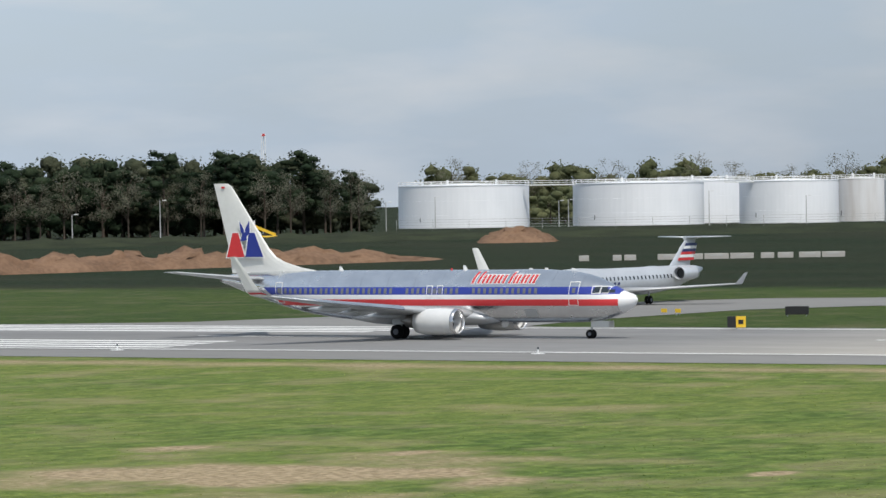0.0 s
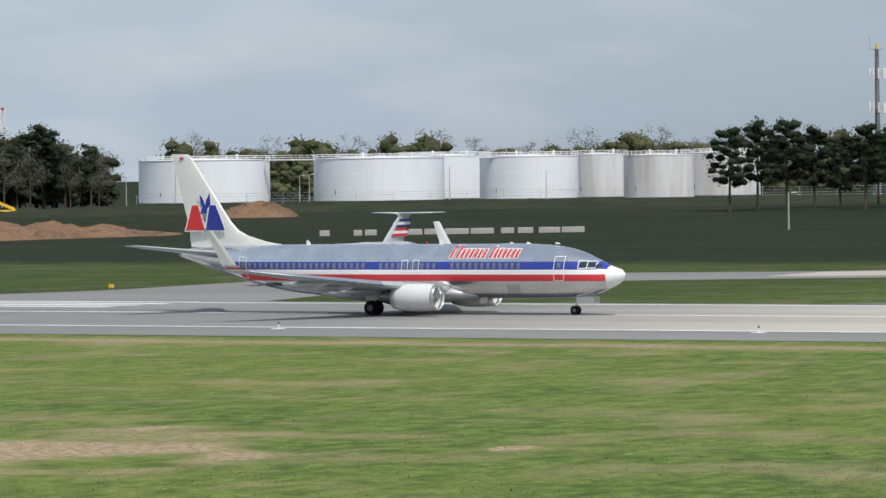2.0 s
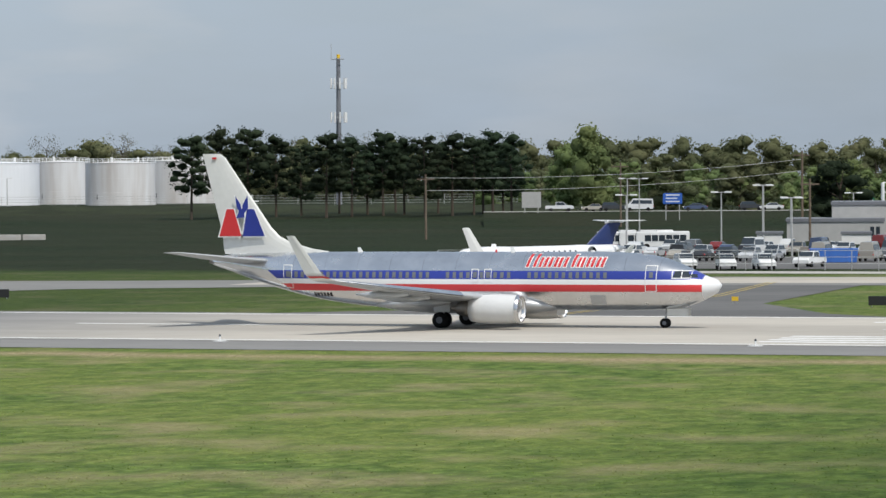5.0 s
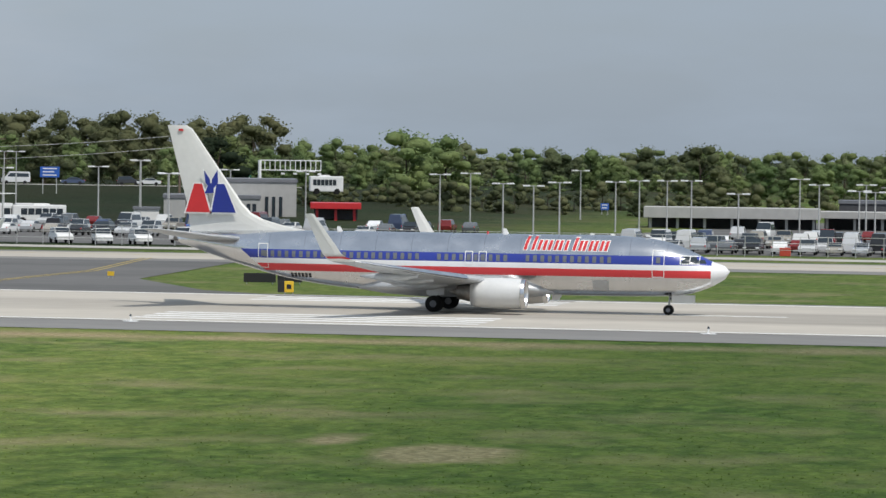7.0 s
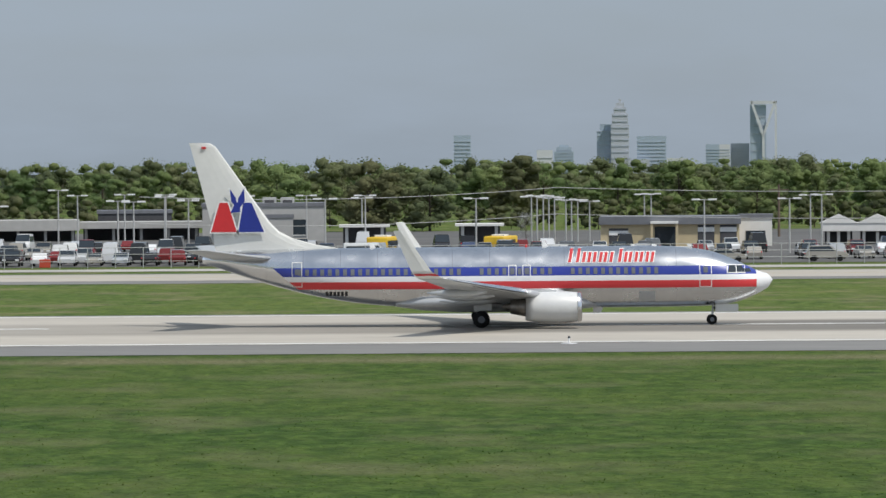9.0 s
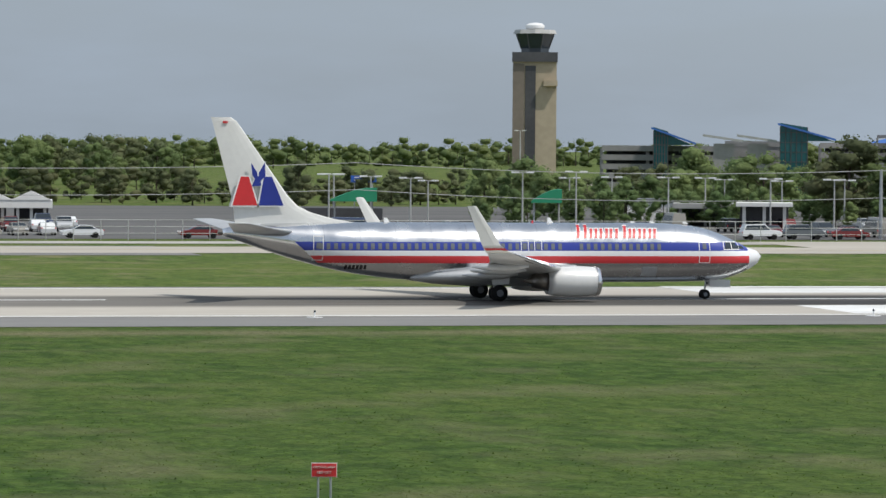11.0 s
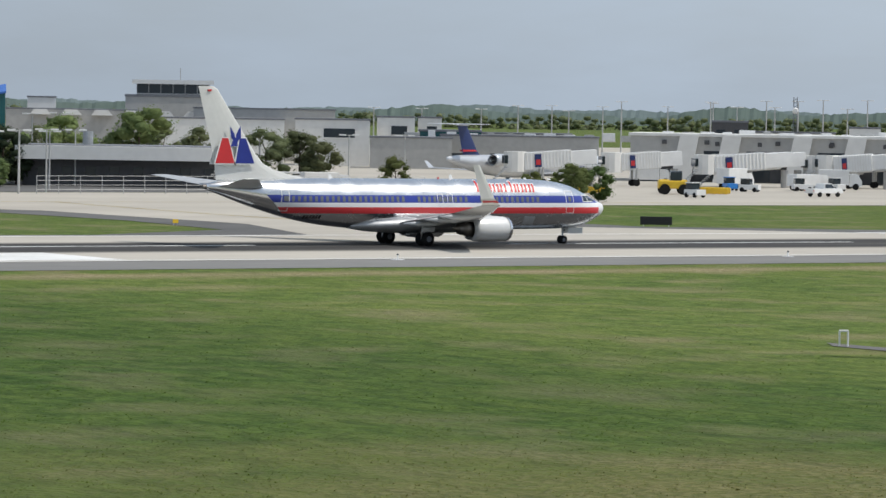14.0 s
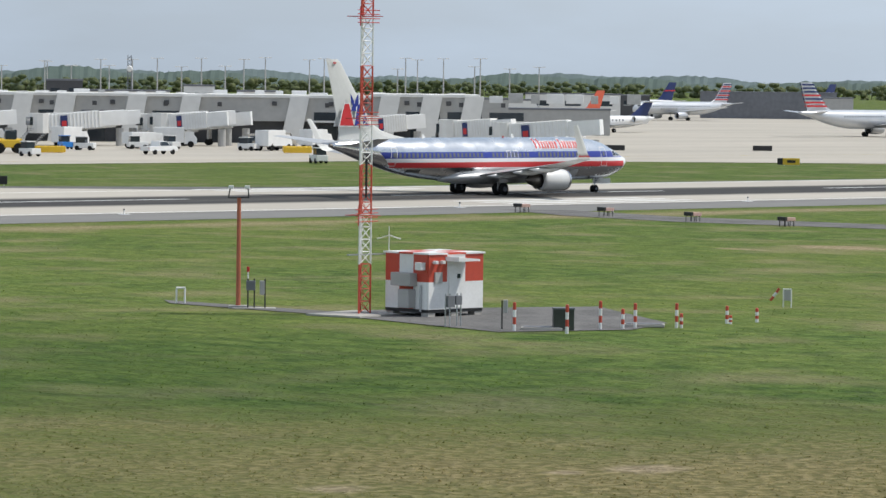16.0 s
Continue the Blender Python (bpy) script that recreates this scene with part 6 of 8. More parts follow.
for x in (w * 0.05, w * 0.2):
    bx = thing("roof_unit", "grey rooftop ventilation unit", "roof unit", at=facing(az, d + 5, top) @ pose(x, 0, 0))
    part("casing", boxed(-1, 1, -1, 1, 0, 1.3, bevel=0.08), POLE, bx)
    part("grille", boxed(-0.7, 0.7, -1.04, -0.98, 0.3, 1.0), DARKWALL, bx)
az, d, w, top = 3.808, 500, 17.81, 3.98
yb = building("garage_building", facing(az, d), w, top, 14, TANWALL, "cream service garage with a dark flat roof", parapet=0.1)
part("fascia", boxed(-w / 2 - 0.2, w / 2 + 0.2, -0.5, 0.2, top - 0.9, top + 0.1), ROOF, yb, "dark blue-grey roof fascia")
for u0, u1, zt in ((0.06, 0.20, 2.6), (0.70, 0.82, 3.0), (0.86, 0.98, 3.0)):
    # dark panel on the wall front draws the shade inside the open bay
    part("bay_shade", boxed(-w / 2 + w * u0, -w / 2 + w * u1, -0.05, 0.05, 0, zt), DARKWALL, yb, "dark panel for the shaded garage bay")
    part("door_head", boxed(-w / 2 + w * u0, -w / 2 + w * u1, -0.12, -0.06, zt - 0.9, zt - 0.3), WHITE, yb, "half-raised white door")
part("porch", boxed(-w / 2 + w * 0.36, -w / 2 + w * 0.56, -2.2, 0.0, 3.2, 3.5), WHITEWALL, yb, "flat white porch roof")
for u in (0.37, 0.55):
    part("porch_post", boxed(-w / 2 + w * u - 0.15, -w / 2 + w * u + 0.15, -2.1, -1.8, 0, 3.2), TANWALL, yb)
part("entrance", boxed(-w / 2 + w * 0.39, -w / 2 + w * 0.54, -0.06, 0.04, 0, 2.8), GLASS, yb, "dark glazed entrance")
az, d, w, top = 5.064, 512, 4.32, 3.67
building("kiosk", facing(az, d), w, top, 6, WHITEWALL, "small white kiosk beside the garage", [(-w * 0.3, w * 0.3, 0.6, 2.0)])
for x0, x1 in ((6.018, 6.537), (6.537, 7.154)):
    w = math.radians(x1 - x0) * 520
    c = canopy("shop_canopy", (x0 + x1) / 2, 520, w, 2.81, 1.1, 8, WHITEWALL, "white canopy with a small gable", 3)
    part("gable", prism(bmesh.new(), [(-2.6, 0), (2.6, 0), (0, 1.2)], -0.1, 3), WHITEWALL, c, "small white gable").location.z = 2.81
az, d, w, top = -0.693, 505, 6.61, 3.21
canopy("lot_shelter", az, d, w, top, 0.35, 5, WHITEWALL, "thin white flat shelter roof", 2)
az, d, w, top = 1.003, 505, 6.39, 3.26
canopy("lot_shelter", az, d, w, top, 0.35, 5, WHITEWALL, "thin white flat shelter roof", 2)
az, d, w, top = 15.941, 520, 6.05, 3.01
building("rental_office", facing(az, d), w, top, 9, WHITEWALL, "low cream office with a flat roof", [(-w * 0.3, -w * 0.2, 0.8, 2.2)])
az, d, w, top = 17.128, 515, 15.35, 3.06
canopy("rental_canopy", az, d, w, top, 0.7, 9, GREYWALL, "grey flat canopy over parked cars", 5)
az, d, w, top = 11.191, 480, 13.61, 2.69
canopy("rental_canopy", az, d, w, top, 1.5, 8, DARKWALL, "dark canopy over the rental cars", 4)
for x0, x1 in ((11.224, 11.918), (14.189, 14.646)):
    w = math.radians(x1 - x0) * 474
    g = thing("green_awning", "curved green awning over the rental lane", "awning", at=facing((x0 + x1) / 2, 474, 0))
    part("roof", prism(bmesh.new(), [(-w / 2, 3.6)] + [(-w / 2 + w * i / 10, 3.75 + 1.5 * math.sin(math.pi * i / 18)) for i in range(11)] + [(w / 2, 3.6)], 0, 4), plain("green_awning_cloth", (0.02, 0.26, 0.13), 0.6), g)
    for s in (-1, 1):
        part("post", rodded((s * w * 0.4, 2, 0), (s * w * 0.4, 2, 3.7), 0.12), POLE, g)
az, d, w, top = 22.547, 490, 12.83, 3.60
building("rental_hall", facing(az, d), w, top, 16, DARKWALL, "low dark grey hall beside the lot", [(w * 0.05, w * 0.12, 0.2, 2.4), (w * 0.3, w * 0.37, 0.2, 2.4)], roof=POLE)
az, d, w, top = 23.014, 492, 21.46, 3.60
building("rental_hall", facing(az, d), w, top, 12, GREYWALL, "low pale grey hall beside the lot", [(-w * 0.1, w * 0.05, 0.2, 2.4)], roof=POLE, parapet=0.3)
az, d, w, top = 24.722, 488, 9.23, 3.53
canopy("rental_canopy", az, d, w, top, 0.7, 9, GREYWALL, "grey flat canopy over parked cars", 3)
az, d, w, top = 20.951, 470, 6.83, 3.65
canopy("lot_shelter", az, d, w, top, 0.9, 5, WHITEWALL, "white flat shelter over the lot gate", 2)
az, d, w, top = 17.621, 480, 6.98, 3.75
canopy("lot_shelter", az, d, w, top, 0.5, 6, WHITEWALL, "white flat shelter over the lot", 3)
az, d, w, top = 29.357, 520, 28.36, 5.37
fb = building("freight_office", facing(az, d), w, top, 18, DARKWALL, "low building with a deep white concrete fascia", parapet=0.1)
part("fascia", boxed(-w / 2 - 1, w / 2 + 1, -2.5, 0.5, top - 1.8, top), WHITEWALL, fb, "deep white concrete fascia")
for i in range(8):
    part("window", boxed(-w / 2 + 2 + i * w / 9, -w / 2 + 3.4 + i * w / 9, -0.06, 0.04, 1.4, 2.6), GLASS, fb, "dark window")
part("chimney", rodded((-w * 0.2, 6, top), (-w * 0.2, 6, top + 1.9), 0.7, n=16), STEEL, fb, "short metal flue")

# billboard gantry, signs
b = thing("gantry", "white lattice sign gantry on one post", "sign gantry", at=facing(-12.689, 640, 0))
gt = 9.09
gw = 10.05
part("post", rodded((-gw / 2, 0, 0), (-gw / 2, 0, gt), 0.3, n=10), WHITE, b)
bm = bmesh.new()
for z in (gt, gt - 1.6):
    for y in (0, 1.2):
        rod(bm, (-gw / 2, y, z), (gw / 2, y, z), 0.09, n=5)
for i in range(13):
    x = -gw / 2 + i * gw / 12
    rod(bm, (x, 0, gt), (x, 0, gt - 1.6), 0.08, n=5)
    rod(bm, (x, 0, gt), (x, 1.2, gt - 1.6), 0.06, n=5)
part("truss", bm, WHITE, b, "white lattice truss")
for i in range(4):
    part("lamp", boxed(-1.5 + i * 2, -0.9 + i * 2, -0.4, 0.2, gt - 2.3, gt - 2.0), WHITE, b, "small pale lamp")


def road_sign(az, d, w, z0, z1, material, label, base=0.0, bars=3):
    s = thing("road_sign", label, "sign", at=facing(az, d, 0))
    part("panel", boxed(-w / 2, w / 2, -0.08, 0.08, z0, z1, bevel=0.03), material, s)
    for i in range(bars):
        part("text_bar", boxed(-w * 0.36, w * (0.36 - 0.12 * (i % 2)), -0.11, -0.085, z1 - (i + 0.75) * (z1 - z0) / (bars + 0.3), z1 - (i + 0.4) * (z1 - z0) / (bars + 0.3)), WHITE, s, "white line of lettering")
    for x in (-w * 0.35, w * 0.35):
        part("post", rodded((x, 0.15, base), (x, 0.15, z1), 0.1, n=6), POLE, s)
    return s


SIGNBLUE = plain("sign_blue", (0.03, 0.12, 0.48), 0.5)
SIGNGREEN = plain("sign_green", (0.01, 0.17, 0.09), 0.5)
road_sign(-16.216, 720, 3.56, 5.18, 7.16, SIGNBLUE, "blue motorway sign with white lettering", 2.0)
road_sign(-13.338, 760, 2.10, 4.21, 5.75, SIGNGREEN, "green direction sign with white lettering", 1.0, 2)
road_sign(-13.352, 760, 1.9, 4.46, 6.00, SIGNGREEN, "green direction sign with white lettering", 1.0, 2)
road_sign(-8.048, 660, 1.4, 1.38, 2.53, SIGNBLUE, "small blue roadside sign with white lettering", 0.0, 2)
road_sign(11.719, 640, 4.19, 4.20, 5.31, SIGNBLUE, "wide blue road sign with white lettering", 0.0, 2)
road_sign(-18.295, 740, 3.66, 4.43, 7.44, GREYWALL, "large grey sign seen from behind", 2.0, 0)
# raised road with traffic behind the lots
slab("raised_road", [polar(-19, 745)[:2], polar(-12, 745)[:2], polar(-12, 757)[:2], polar(-19, 757)[:2]], 3.6, CONCRETE, "raised road behind the lots", "road")
rd = bmesh.new()
for i in range(40):
    a0, a1 = -19 + i * 0.175, -19 + (i + 1) * 0.175
    p, q, r_, s_ = polar(a0, 742), polar(a1, 742), polar(a1, 700), polar(a0, 700)
    bm_f = [rd.verts.new((p[0], p[1], 3.55)), rd.verts.new((q[0], q[1], 3.55)), rd.verts.new((r_[0], r_[1], 0.9)), rd.verts.new((s_[0], s_[1], 0.9))]
    rd.faces.new(bm_f)
bmesh.ops.remove_doubles(rd, verts=rd.verts[:], dist=0.01)
bmesh.ops.recalc_face_normals(rd, faces=rd.faces[:])
solo("road_bank", rd, GRASS, "grassy bank below the raised road", "bank", kind="structure")
for i, az in enumerate((-17.380, -17.088, -16.714, -15.056, -14.766, -17.879, -15.884)):
    x, y, _ = polar(az, 750)
    park((0, 1, 3, 1, 0, 2, 0)[i], x, y, (3 if i % 2 else 183) + az * -1, 3.62)

# lamp posts over the lots
LAMPS = [(-16.897, 520, 8.00), (-15.503, 540, 8.21), (-14.882, 560, 9.05), (-14.468, 500, 7.63), (-16.881, 640, 10.04), (-16.706, 640, 10.02),
         (-14.895, 560, 9.11), (-14.483, 540, 7.43), (-13.567, 620, 7.58), (-12.457, 580, 7.69), (-10.480, 520, 7.87), (-10.030, 560, 7.86), (-9.548, 500, 6.93), (-9.098, 520, 6.52), (-8.715, 480, 7.31), (-8.407, 620, 8.21),
         (-7.890, 540, 7.05), (-7.540, 560, 7.12), (-7.132, 540, 7.30), (-6.775, 520, 7.48), (-6.084, 480, 6.21), (-5.187, 560, 7.67), (-4.905, 540, 7.03), (-4.217, 540, 7.12), (-3.630, 560, 6.66), (-3.283, 520, 6.40), (-4.316, 470, 6.85), (-4.085, 470, 6.74), (-2.466, 520, 6.95),
         (-3.612, 520, 7.19), (-3.281, 500, 6.80), (-1.544, 540, 6.82), (-1.270, 460, 7.01), (-0.728, 520, 6.62), (-0.679, 500, 7.07), (0.954, 450, 7.03), (3.434, 560, 6.51), (3.533, 560, 6.58), (4.314, 450, 6.73), (5.564, 470, 6.62), (5.869, 500, 6.77), (6.034, 500, 6.83),
         (1.770, 500, 6.78), (1.853, 506, 6.87), (1.945, 512, 6.74), (2.028, 518, 6.54), (2.111, 524, 6.41), (2.278, 530, 6.12), (2.361, 536, 5.98), (2.453, 542, 5.92), (2.627, 548, 5.69),
         (11.208, 480, 6.86), (11.282, 520, 6.54), (11.827, 500, 6.47), (12.414, 480, 6.49), (12.671, 540, 5.58), (14.065, 500, 7.12), (14.755, 520, 6.29), (14.854, 500, 7.27), (15.379, 520, 6.43), (16.211, 500, 6.61), (16.753, 520, 6.42), (17.036, 540, 6.05), (17.711, 480, 6.72), (17.877, 500, 6.28), (18.643, 500, 6.50), (18.793, 500, 6.44), (19.766, 480, 6.86), (21.284, 470, 7.03), (22.351, 480, 7.20), (22.945, 500, 6.82),
         (22.360, 500, 7.05), (23.843, 520, 6.82), (24.668, 500, 7.05), (26.299, 520, 9.32), (26.498, 540, 9.68), (27.337, 470, 7.52), (27.743, 480, 7.56), (27.925, 560, 9.46), (28.182, 500, 7.39),
         (27.734, 470, 7.70), (28.138, 480, 7.76), (28.327, 560, 9.62), (28.558, 520, 7.49), (31.260, 540, 7.55), (32.574, 560, 7.17), (33.399, 580, 7.09)]
for i, (az, d, top) in enumerate(LAMPS):
    light_pole(az, d, top, 0.0, 2, r=0.13, label="tall grey lamp post with twin flat heads")
for az, d, top in ((23.310, 455, 7.74), (25.533, 455, 7.93), (19.328, 455, 8.14), (19.317, 458, 7.93)):
    light_pole(az, d, top, 0.0, 0, STEEL, "steel_pole", "plain tall steel pole carrying cables", r=0.2)


def cable(a, b, sag, label="long dark overhead cable", r=0.04):
    a, b = Vector(a), Vector(b)
    bm = bmesh.new()
    pts = [a.lerp(b, i / 16) - Vector((0, 0, 4 * sag * (i / 16) * (1 - i / 16))) for i in range(17)]
    side = Vector((b.y - a.y, a.x - b.x, 0)).normalized() * r
    loft(bm, [[p + side, p + Vector((0, 0, r)), p - side, p - Vector((0, 0, r))] for p in pts])
    solo("cable", bm, POLE, label, "cable", "overhead cables")


for dz in (0, -3.2):
    pts = [polar(-4, 470, 7.3 + dz), polar(2.145, 470, 8.10 + dz), polar(11.620, 462, 8.39 + dz), polar(19.328, 455, 8.01 + dz), polar(23.310, 455, 7.61 + dz), polar(25.533, 455, 7.80 + dz)]
    for a, b in zip(pts, pts[1:]):
        cable(a, b, 0.8)
for z in (0, -2):
    cable(polar(-19.852, 620, 10.35 + z), polar(-14.318, 680, 13.15 + z), 1.0)


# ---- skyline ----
# distance haze is mixed into these pale tower colours
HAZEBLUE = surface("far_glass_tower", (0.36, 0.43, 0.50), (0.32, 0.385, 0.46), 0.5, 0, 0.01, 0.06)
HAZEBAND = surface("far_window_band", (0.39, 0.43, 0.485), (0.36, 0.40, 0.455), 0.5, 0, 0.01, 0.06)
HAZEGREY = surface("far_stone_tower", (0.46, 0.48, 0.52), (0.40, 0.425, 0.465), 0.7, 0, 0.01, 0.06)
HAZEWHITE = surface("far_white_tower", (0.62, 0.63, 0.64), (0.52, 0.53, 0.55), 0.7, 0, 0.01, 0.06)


def skyscraper(az, d, w, top, material, label, taper=1.0, steps=(), rows=9):
    b = thing("skyscraper", label, "skyscraper", "city skyline", at=facing(az, d, -20))
    h = top + 20
    body = bmesh.new()
    if steps:
        z = 0
        for k, hh in steps:
            box(body, -w / 2 * k, w / 2 * k, -w * 0.4 * k, w * 0.4 * k, z, h * hh)
            z = h * hh
    else:
        loft(body, [[(-w / 2, -w * 0.4, 0), (w / 2, -w * 0.4, 0), (w / 2, w * 0.4, 0), (-w / 2, w * 0.4, 0)], [(-w / 2 * taper, -w * 0.4 * taper, h), (w / 2 * taper, -w * 0.4 * taper, h), (w / 2 * taper, w * 0.4, h), (-w / 2 * taper, w * 0.4, h)]])
    part("wall", body, material, b)
    for i in range(rows):
        z = h * (0.35 + 0.6 * i / rows)
        k = 1.0
        for kk, hh in steps:
            if z < h * hh:
                k = kk
                break
        part("window_band", boxed(-w * 0.46 * k, w * 0.46 * k, -w * 0.4 * k - 0.6, -w * 0.4 * k + 0.3, z, z + h * 0.012), HAZEBAND, b, "band of distant windows")
    return b


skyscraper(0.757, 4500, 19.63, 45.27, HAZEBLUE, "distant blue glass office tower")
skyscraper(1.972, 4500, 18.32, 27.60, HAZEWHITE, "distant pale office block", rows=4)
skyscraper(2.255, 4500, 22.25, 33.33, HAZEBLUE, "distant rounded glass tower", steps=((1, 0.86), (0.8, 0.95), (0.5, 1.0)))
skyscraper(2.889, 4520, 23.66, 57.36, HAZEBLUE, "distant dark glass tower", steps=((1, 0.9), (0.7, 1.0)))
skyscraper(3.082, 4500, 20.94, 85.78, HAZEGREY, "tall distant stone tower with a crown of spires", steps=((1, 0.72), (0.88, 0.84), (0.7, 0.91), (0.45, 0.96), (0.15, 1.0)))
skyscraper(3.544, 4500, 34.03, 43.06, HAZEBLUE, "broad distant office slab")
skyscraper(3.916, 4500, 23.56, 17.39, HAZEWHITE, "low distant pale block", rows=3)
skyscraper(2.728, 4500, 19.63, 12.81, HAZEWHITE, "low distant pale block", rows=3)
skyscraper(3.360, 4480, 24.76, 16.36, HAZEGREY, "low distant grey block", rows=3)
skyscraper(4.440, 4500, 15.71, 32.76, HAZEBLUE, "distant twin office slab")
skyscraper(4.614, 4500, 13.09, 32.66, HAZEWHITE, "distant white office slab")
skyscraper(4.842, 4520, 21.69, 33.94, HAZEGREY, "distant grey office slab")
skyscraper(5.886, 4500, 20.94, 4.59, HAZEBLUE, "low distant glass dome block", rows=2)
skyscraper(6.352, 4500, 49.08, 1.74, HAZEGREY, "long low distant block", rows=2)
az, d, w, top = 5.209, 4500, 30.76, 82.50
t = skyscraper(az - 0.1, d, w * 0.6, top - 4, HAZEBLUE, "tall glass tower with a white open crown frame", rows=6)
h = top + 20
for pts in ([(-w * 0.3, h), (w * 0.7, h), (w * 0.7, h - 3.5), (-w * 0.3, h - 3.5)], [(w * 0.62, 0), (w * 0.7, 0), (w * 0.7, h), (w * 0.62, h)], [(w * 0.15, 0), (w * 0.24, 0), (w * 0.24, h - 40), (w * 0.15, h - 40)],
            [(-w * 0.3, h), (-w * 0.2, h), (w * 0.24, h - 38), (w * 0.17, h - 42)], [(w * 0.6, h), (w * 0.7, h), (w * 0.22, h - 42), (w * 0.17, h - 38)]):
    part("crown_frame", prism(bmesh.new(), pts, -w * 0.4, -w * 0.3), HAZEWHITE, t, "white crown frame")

# wooded ridges far off, the haze put into their colour
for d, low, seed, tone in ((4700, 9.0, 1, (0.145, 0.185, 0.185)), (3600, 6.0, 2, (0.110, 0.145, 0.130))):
    rnd = random.Random(seed)
    bm = bmesh.new()
    foot, crest = [], []
    for i in range(460):
        az = 26.0 + i * 0.062
        h = low + 3.2 * math.sin(az * 1.1 + seed) + 2.2 * math.sin(az * 2.9 + 2 * seed) + 6.0 * math.exp(-((az - 38.0) / 0.9) ** 2) + rnd.uniform(0, 2.2)
        foot.append(bm.verts.new(polar(az, d, -10)))
        crest.append(bm.verts.new(polar(az, d + 60, h + 4)))
    for i in range(459):
        bm.faces.new((foot[i], foot[i + 1], crest[i + 1], crest[i]))
    solo("backdrop", bm, surface("hazed_woods", tone, tuple(v * 0.8 for v in tone), 0.9, 0, 0.02, 0.12, 0.4), "hazy wooded ridge on the horizon", "backdrop", kind="structure")

# ---- control tower ----
d = 1000
ct = thing("control_tower", "tall beige and dark concrete control tower with a glazed cab", "control tower", at=facing(14.231, d, 0))
w = 11.20
z1, z2, z3, z4, z5 = 31.70, 34.16, 38.94, 39.96, 41.84
BEIGE = surface("beige_concrete", (0.50, 0.42, 0.31), (0.40, 0.335, 0.245), 0.85, 0, 0.05, 0.7)
part("shaft", boxed(-w / 2, w / 2, -w * 0.35, w * 0.5, -1, z1), BEIGE, ct, "beige concrete shaft")
# recess is a raised near-black strip, its shade painted
part("recess", boxed(-w * 0.22, w * 0.02, -w * 0.35 - 0.15, -w * 0.3, -1, z1 - 1), DARKWALL, ct, "dark strip drawn for the shaded recess")
# one side of the shaft in a shaded copy of its concrete colour
part("side_panel", boxed(-w * 0.5 - 0.05, -w * 0.24, -w * 0.35 - 0.1, -w * 0.3, -1, z1 - 0.5), surface("shaded_concrete", (0.26, 0.22, 0.18), (0.2, 0.17, 0.14), 0.85, 0, 0.05, 0.7), ct, "concrete panel in a painted shade tone")
part("balcony", boxed(w * 0.2, w * 0.52, -w * 0.5, -w * 0.3, 25.51, 26.96), BEIGE, ct)
part("cornice", boxed(-w * 0.52, w * 0.52, -w * 0.42, w * 0.5, z1, z2), DARKWALL, ct, "dark cornice below the cab")
cab = loft(bmesh.new(), [[(w * k * math.cos(math.pi / 4 * i + math.pi / 8), w * k * math.sin(math.pi / 4 * i + math.pi / 8), z) for i in range(8)] for k, z in ((0.34, z2), (0.34, z2 + 1), (0.47, z3))])
part("cab", cab, GLASS, ct, "sloping dark cab glazing")
for i in range(8):
    a = math.pi / 4 * i + math.pi / 8
    part("mullion", rodded((w * 0.345 * math.cos(a), w * 0.345 * math.sin(a), z2 + 1), (w * 0.475 * math.cos(a), w * 0.475 * math.sin(a), z3), 0.14, n=6), DARKWALL, ct)
part("cab_roof", rodded((0, 0, z3), (0, 0, z4), w * 0.5, w * 0.46, 8), GREYWALL, ct, "flat cab roof")
part("radome", loft(bmesh.new(), [[(w * k * math.cos(math.pi / 12 * i), w * k * math.sin(math.pi / 12 * i), z4 + (z5 - z4) * u) for i in range(24)] for k, u in ((0.18, 0), (0.22, 0.3), (0.22, 0.6), (0.15, 0.9), (0.03, 1.0))]), WHITE, ct, "white radome")

# ---- parking decks ----
DECK = surface("deck_concrete", (0.36, 0.355, 0.345), (0.28, 0.275, 0.27), 0.85, 0, 0.05, 0.7)


def deck(az, d, w, top, floors, label):
    b = thing("parking_deck", label, "parking deck", at=facing(az, d, 0))
    step = top / floors
    # solid dark block stands for the shade between the deck floors
    part("core", boxed(-w / 2 + 1, w / 2 - 1, 3, 40, 0, top - 0.3), DARKWALL, b, "dark block for the shaded deck interior")
    for i in range(floors + 1):
        part("parapet", boxed(-w / 2, w / 2, 0, 40 if i == floors else 2.9, i * step - 0.55, i * step + 0.65), DECK, b, "pale concrete parapet")
    n = max(2, int(w / 9))
    for i in range(n + 1):
        x = -w / 2 + i * w / n
        part("pillar", boxed(x - 0.35, x + 0.35, 0.5, 1.3, 0, top), DECK, b)
    return b


deck(16.577, 840, 39.70, 9.89, 5, "multi-storey concrete parking deck")
deck(20.590, 860, 65.03, 10.83, 5, "long multi-storey concrete parking deck")
deck(17.532, 840, 14.66, 11.02, 5, "multi-storey concrete parking deck")
deck(25.003, 900, 78.53, 11.77, 5, "long multi-storey concrete parking deck")


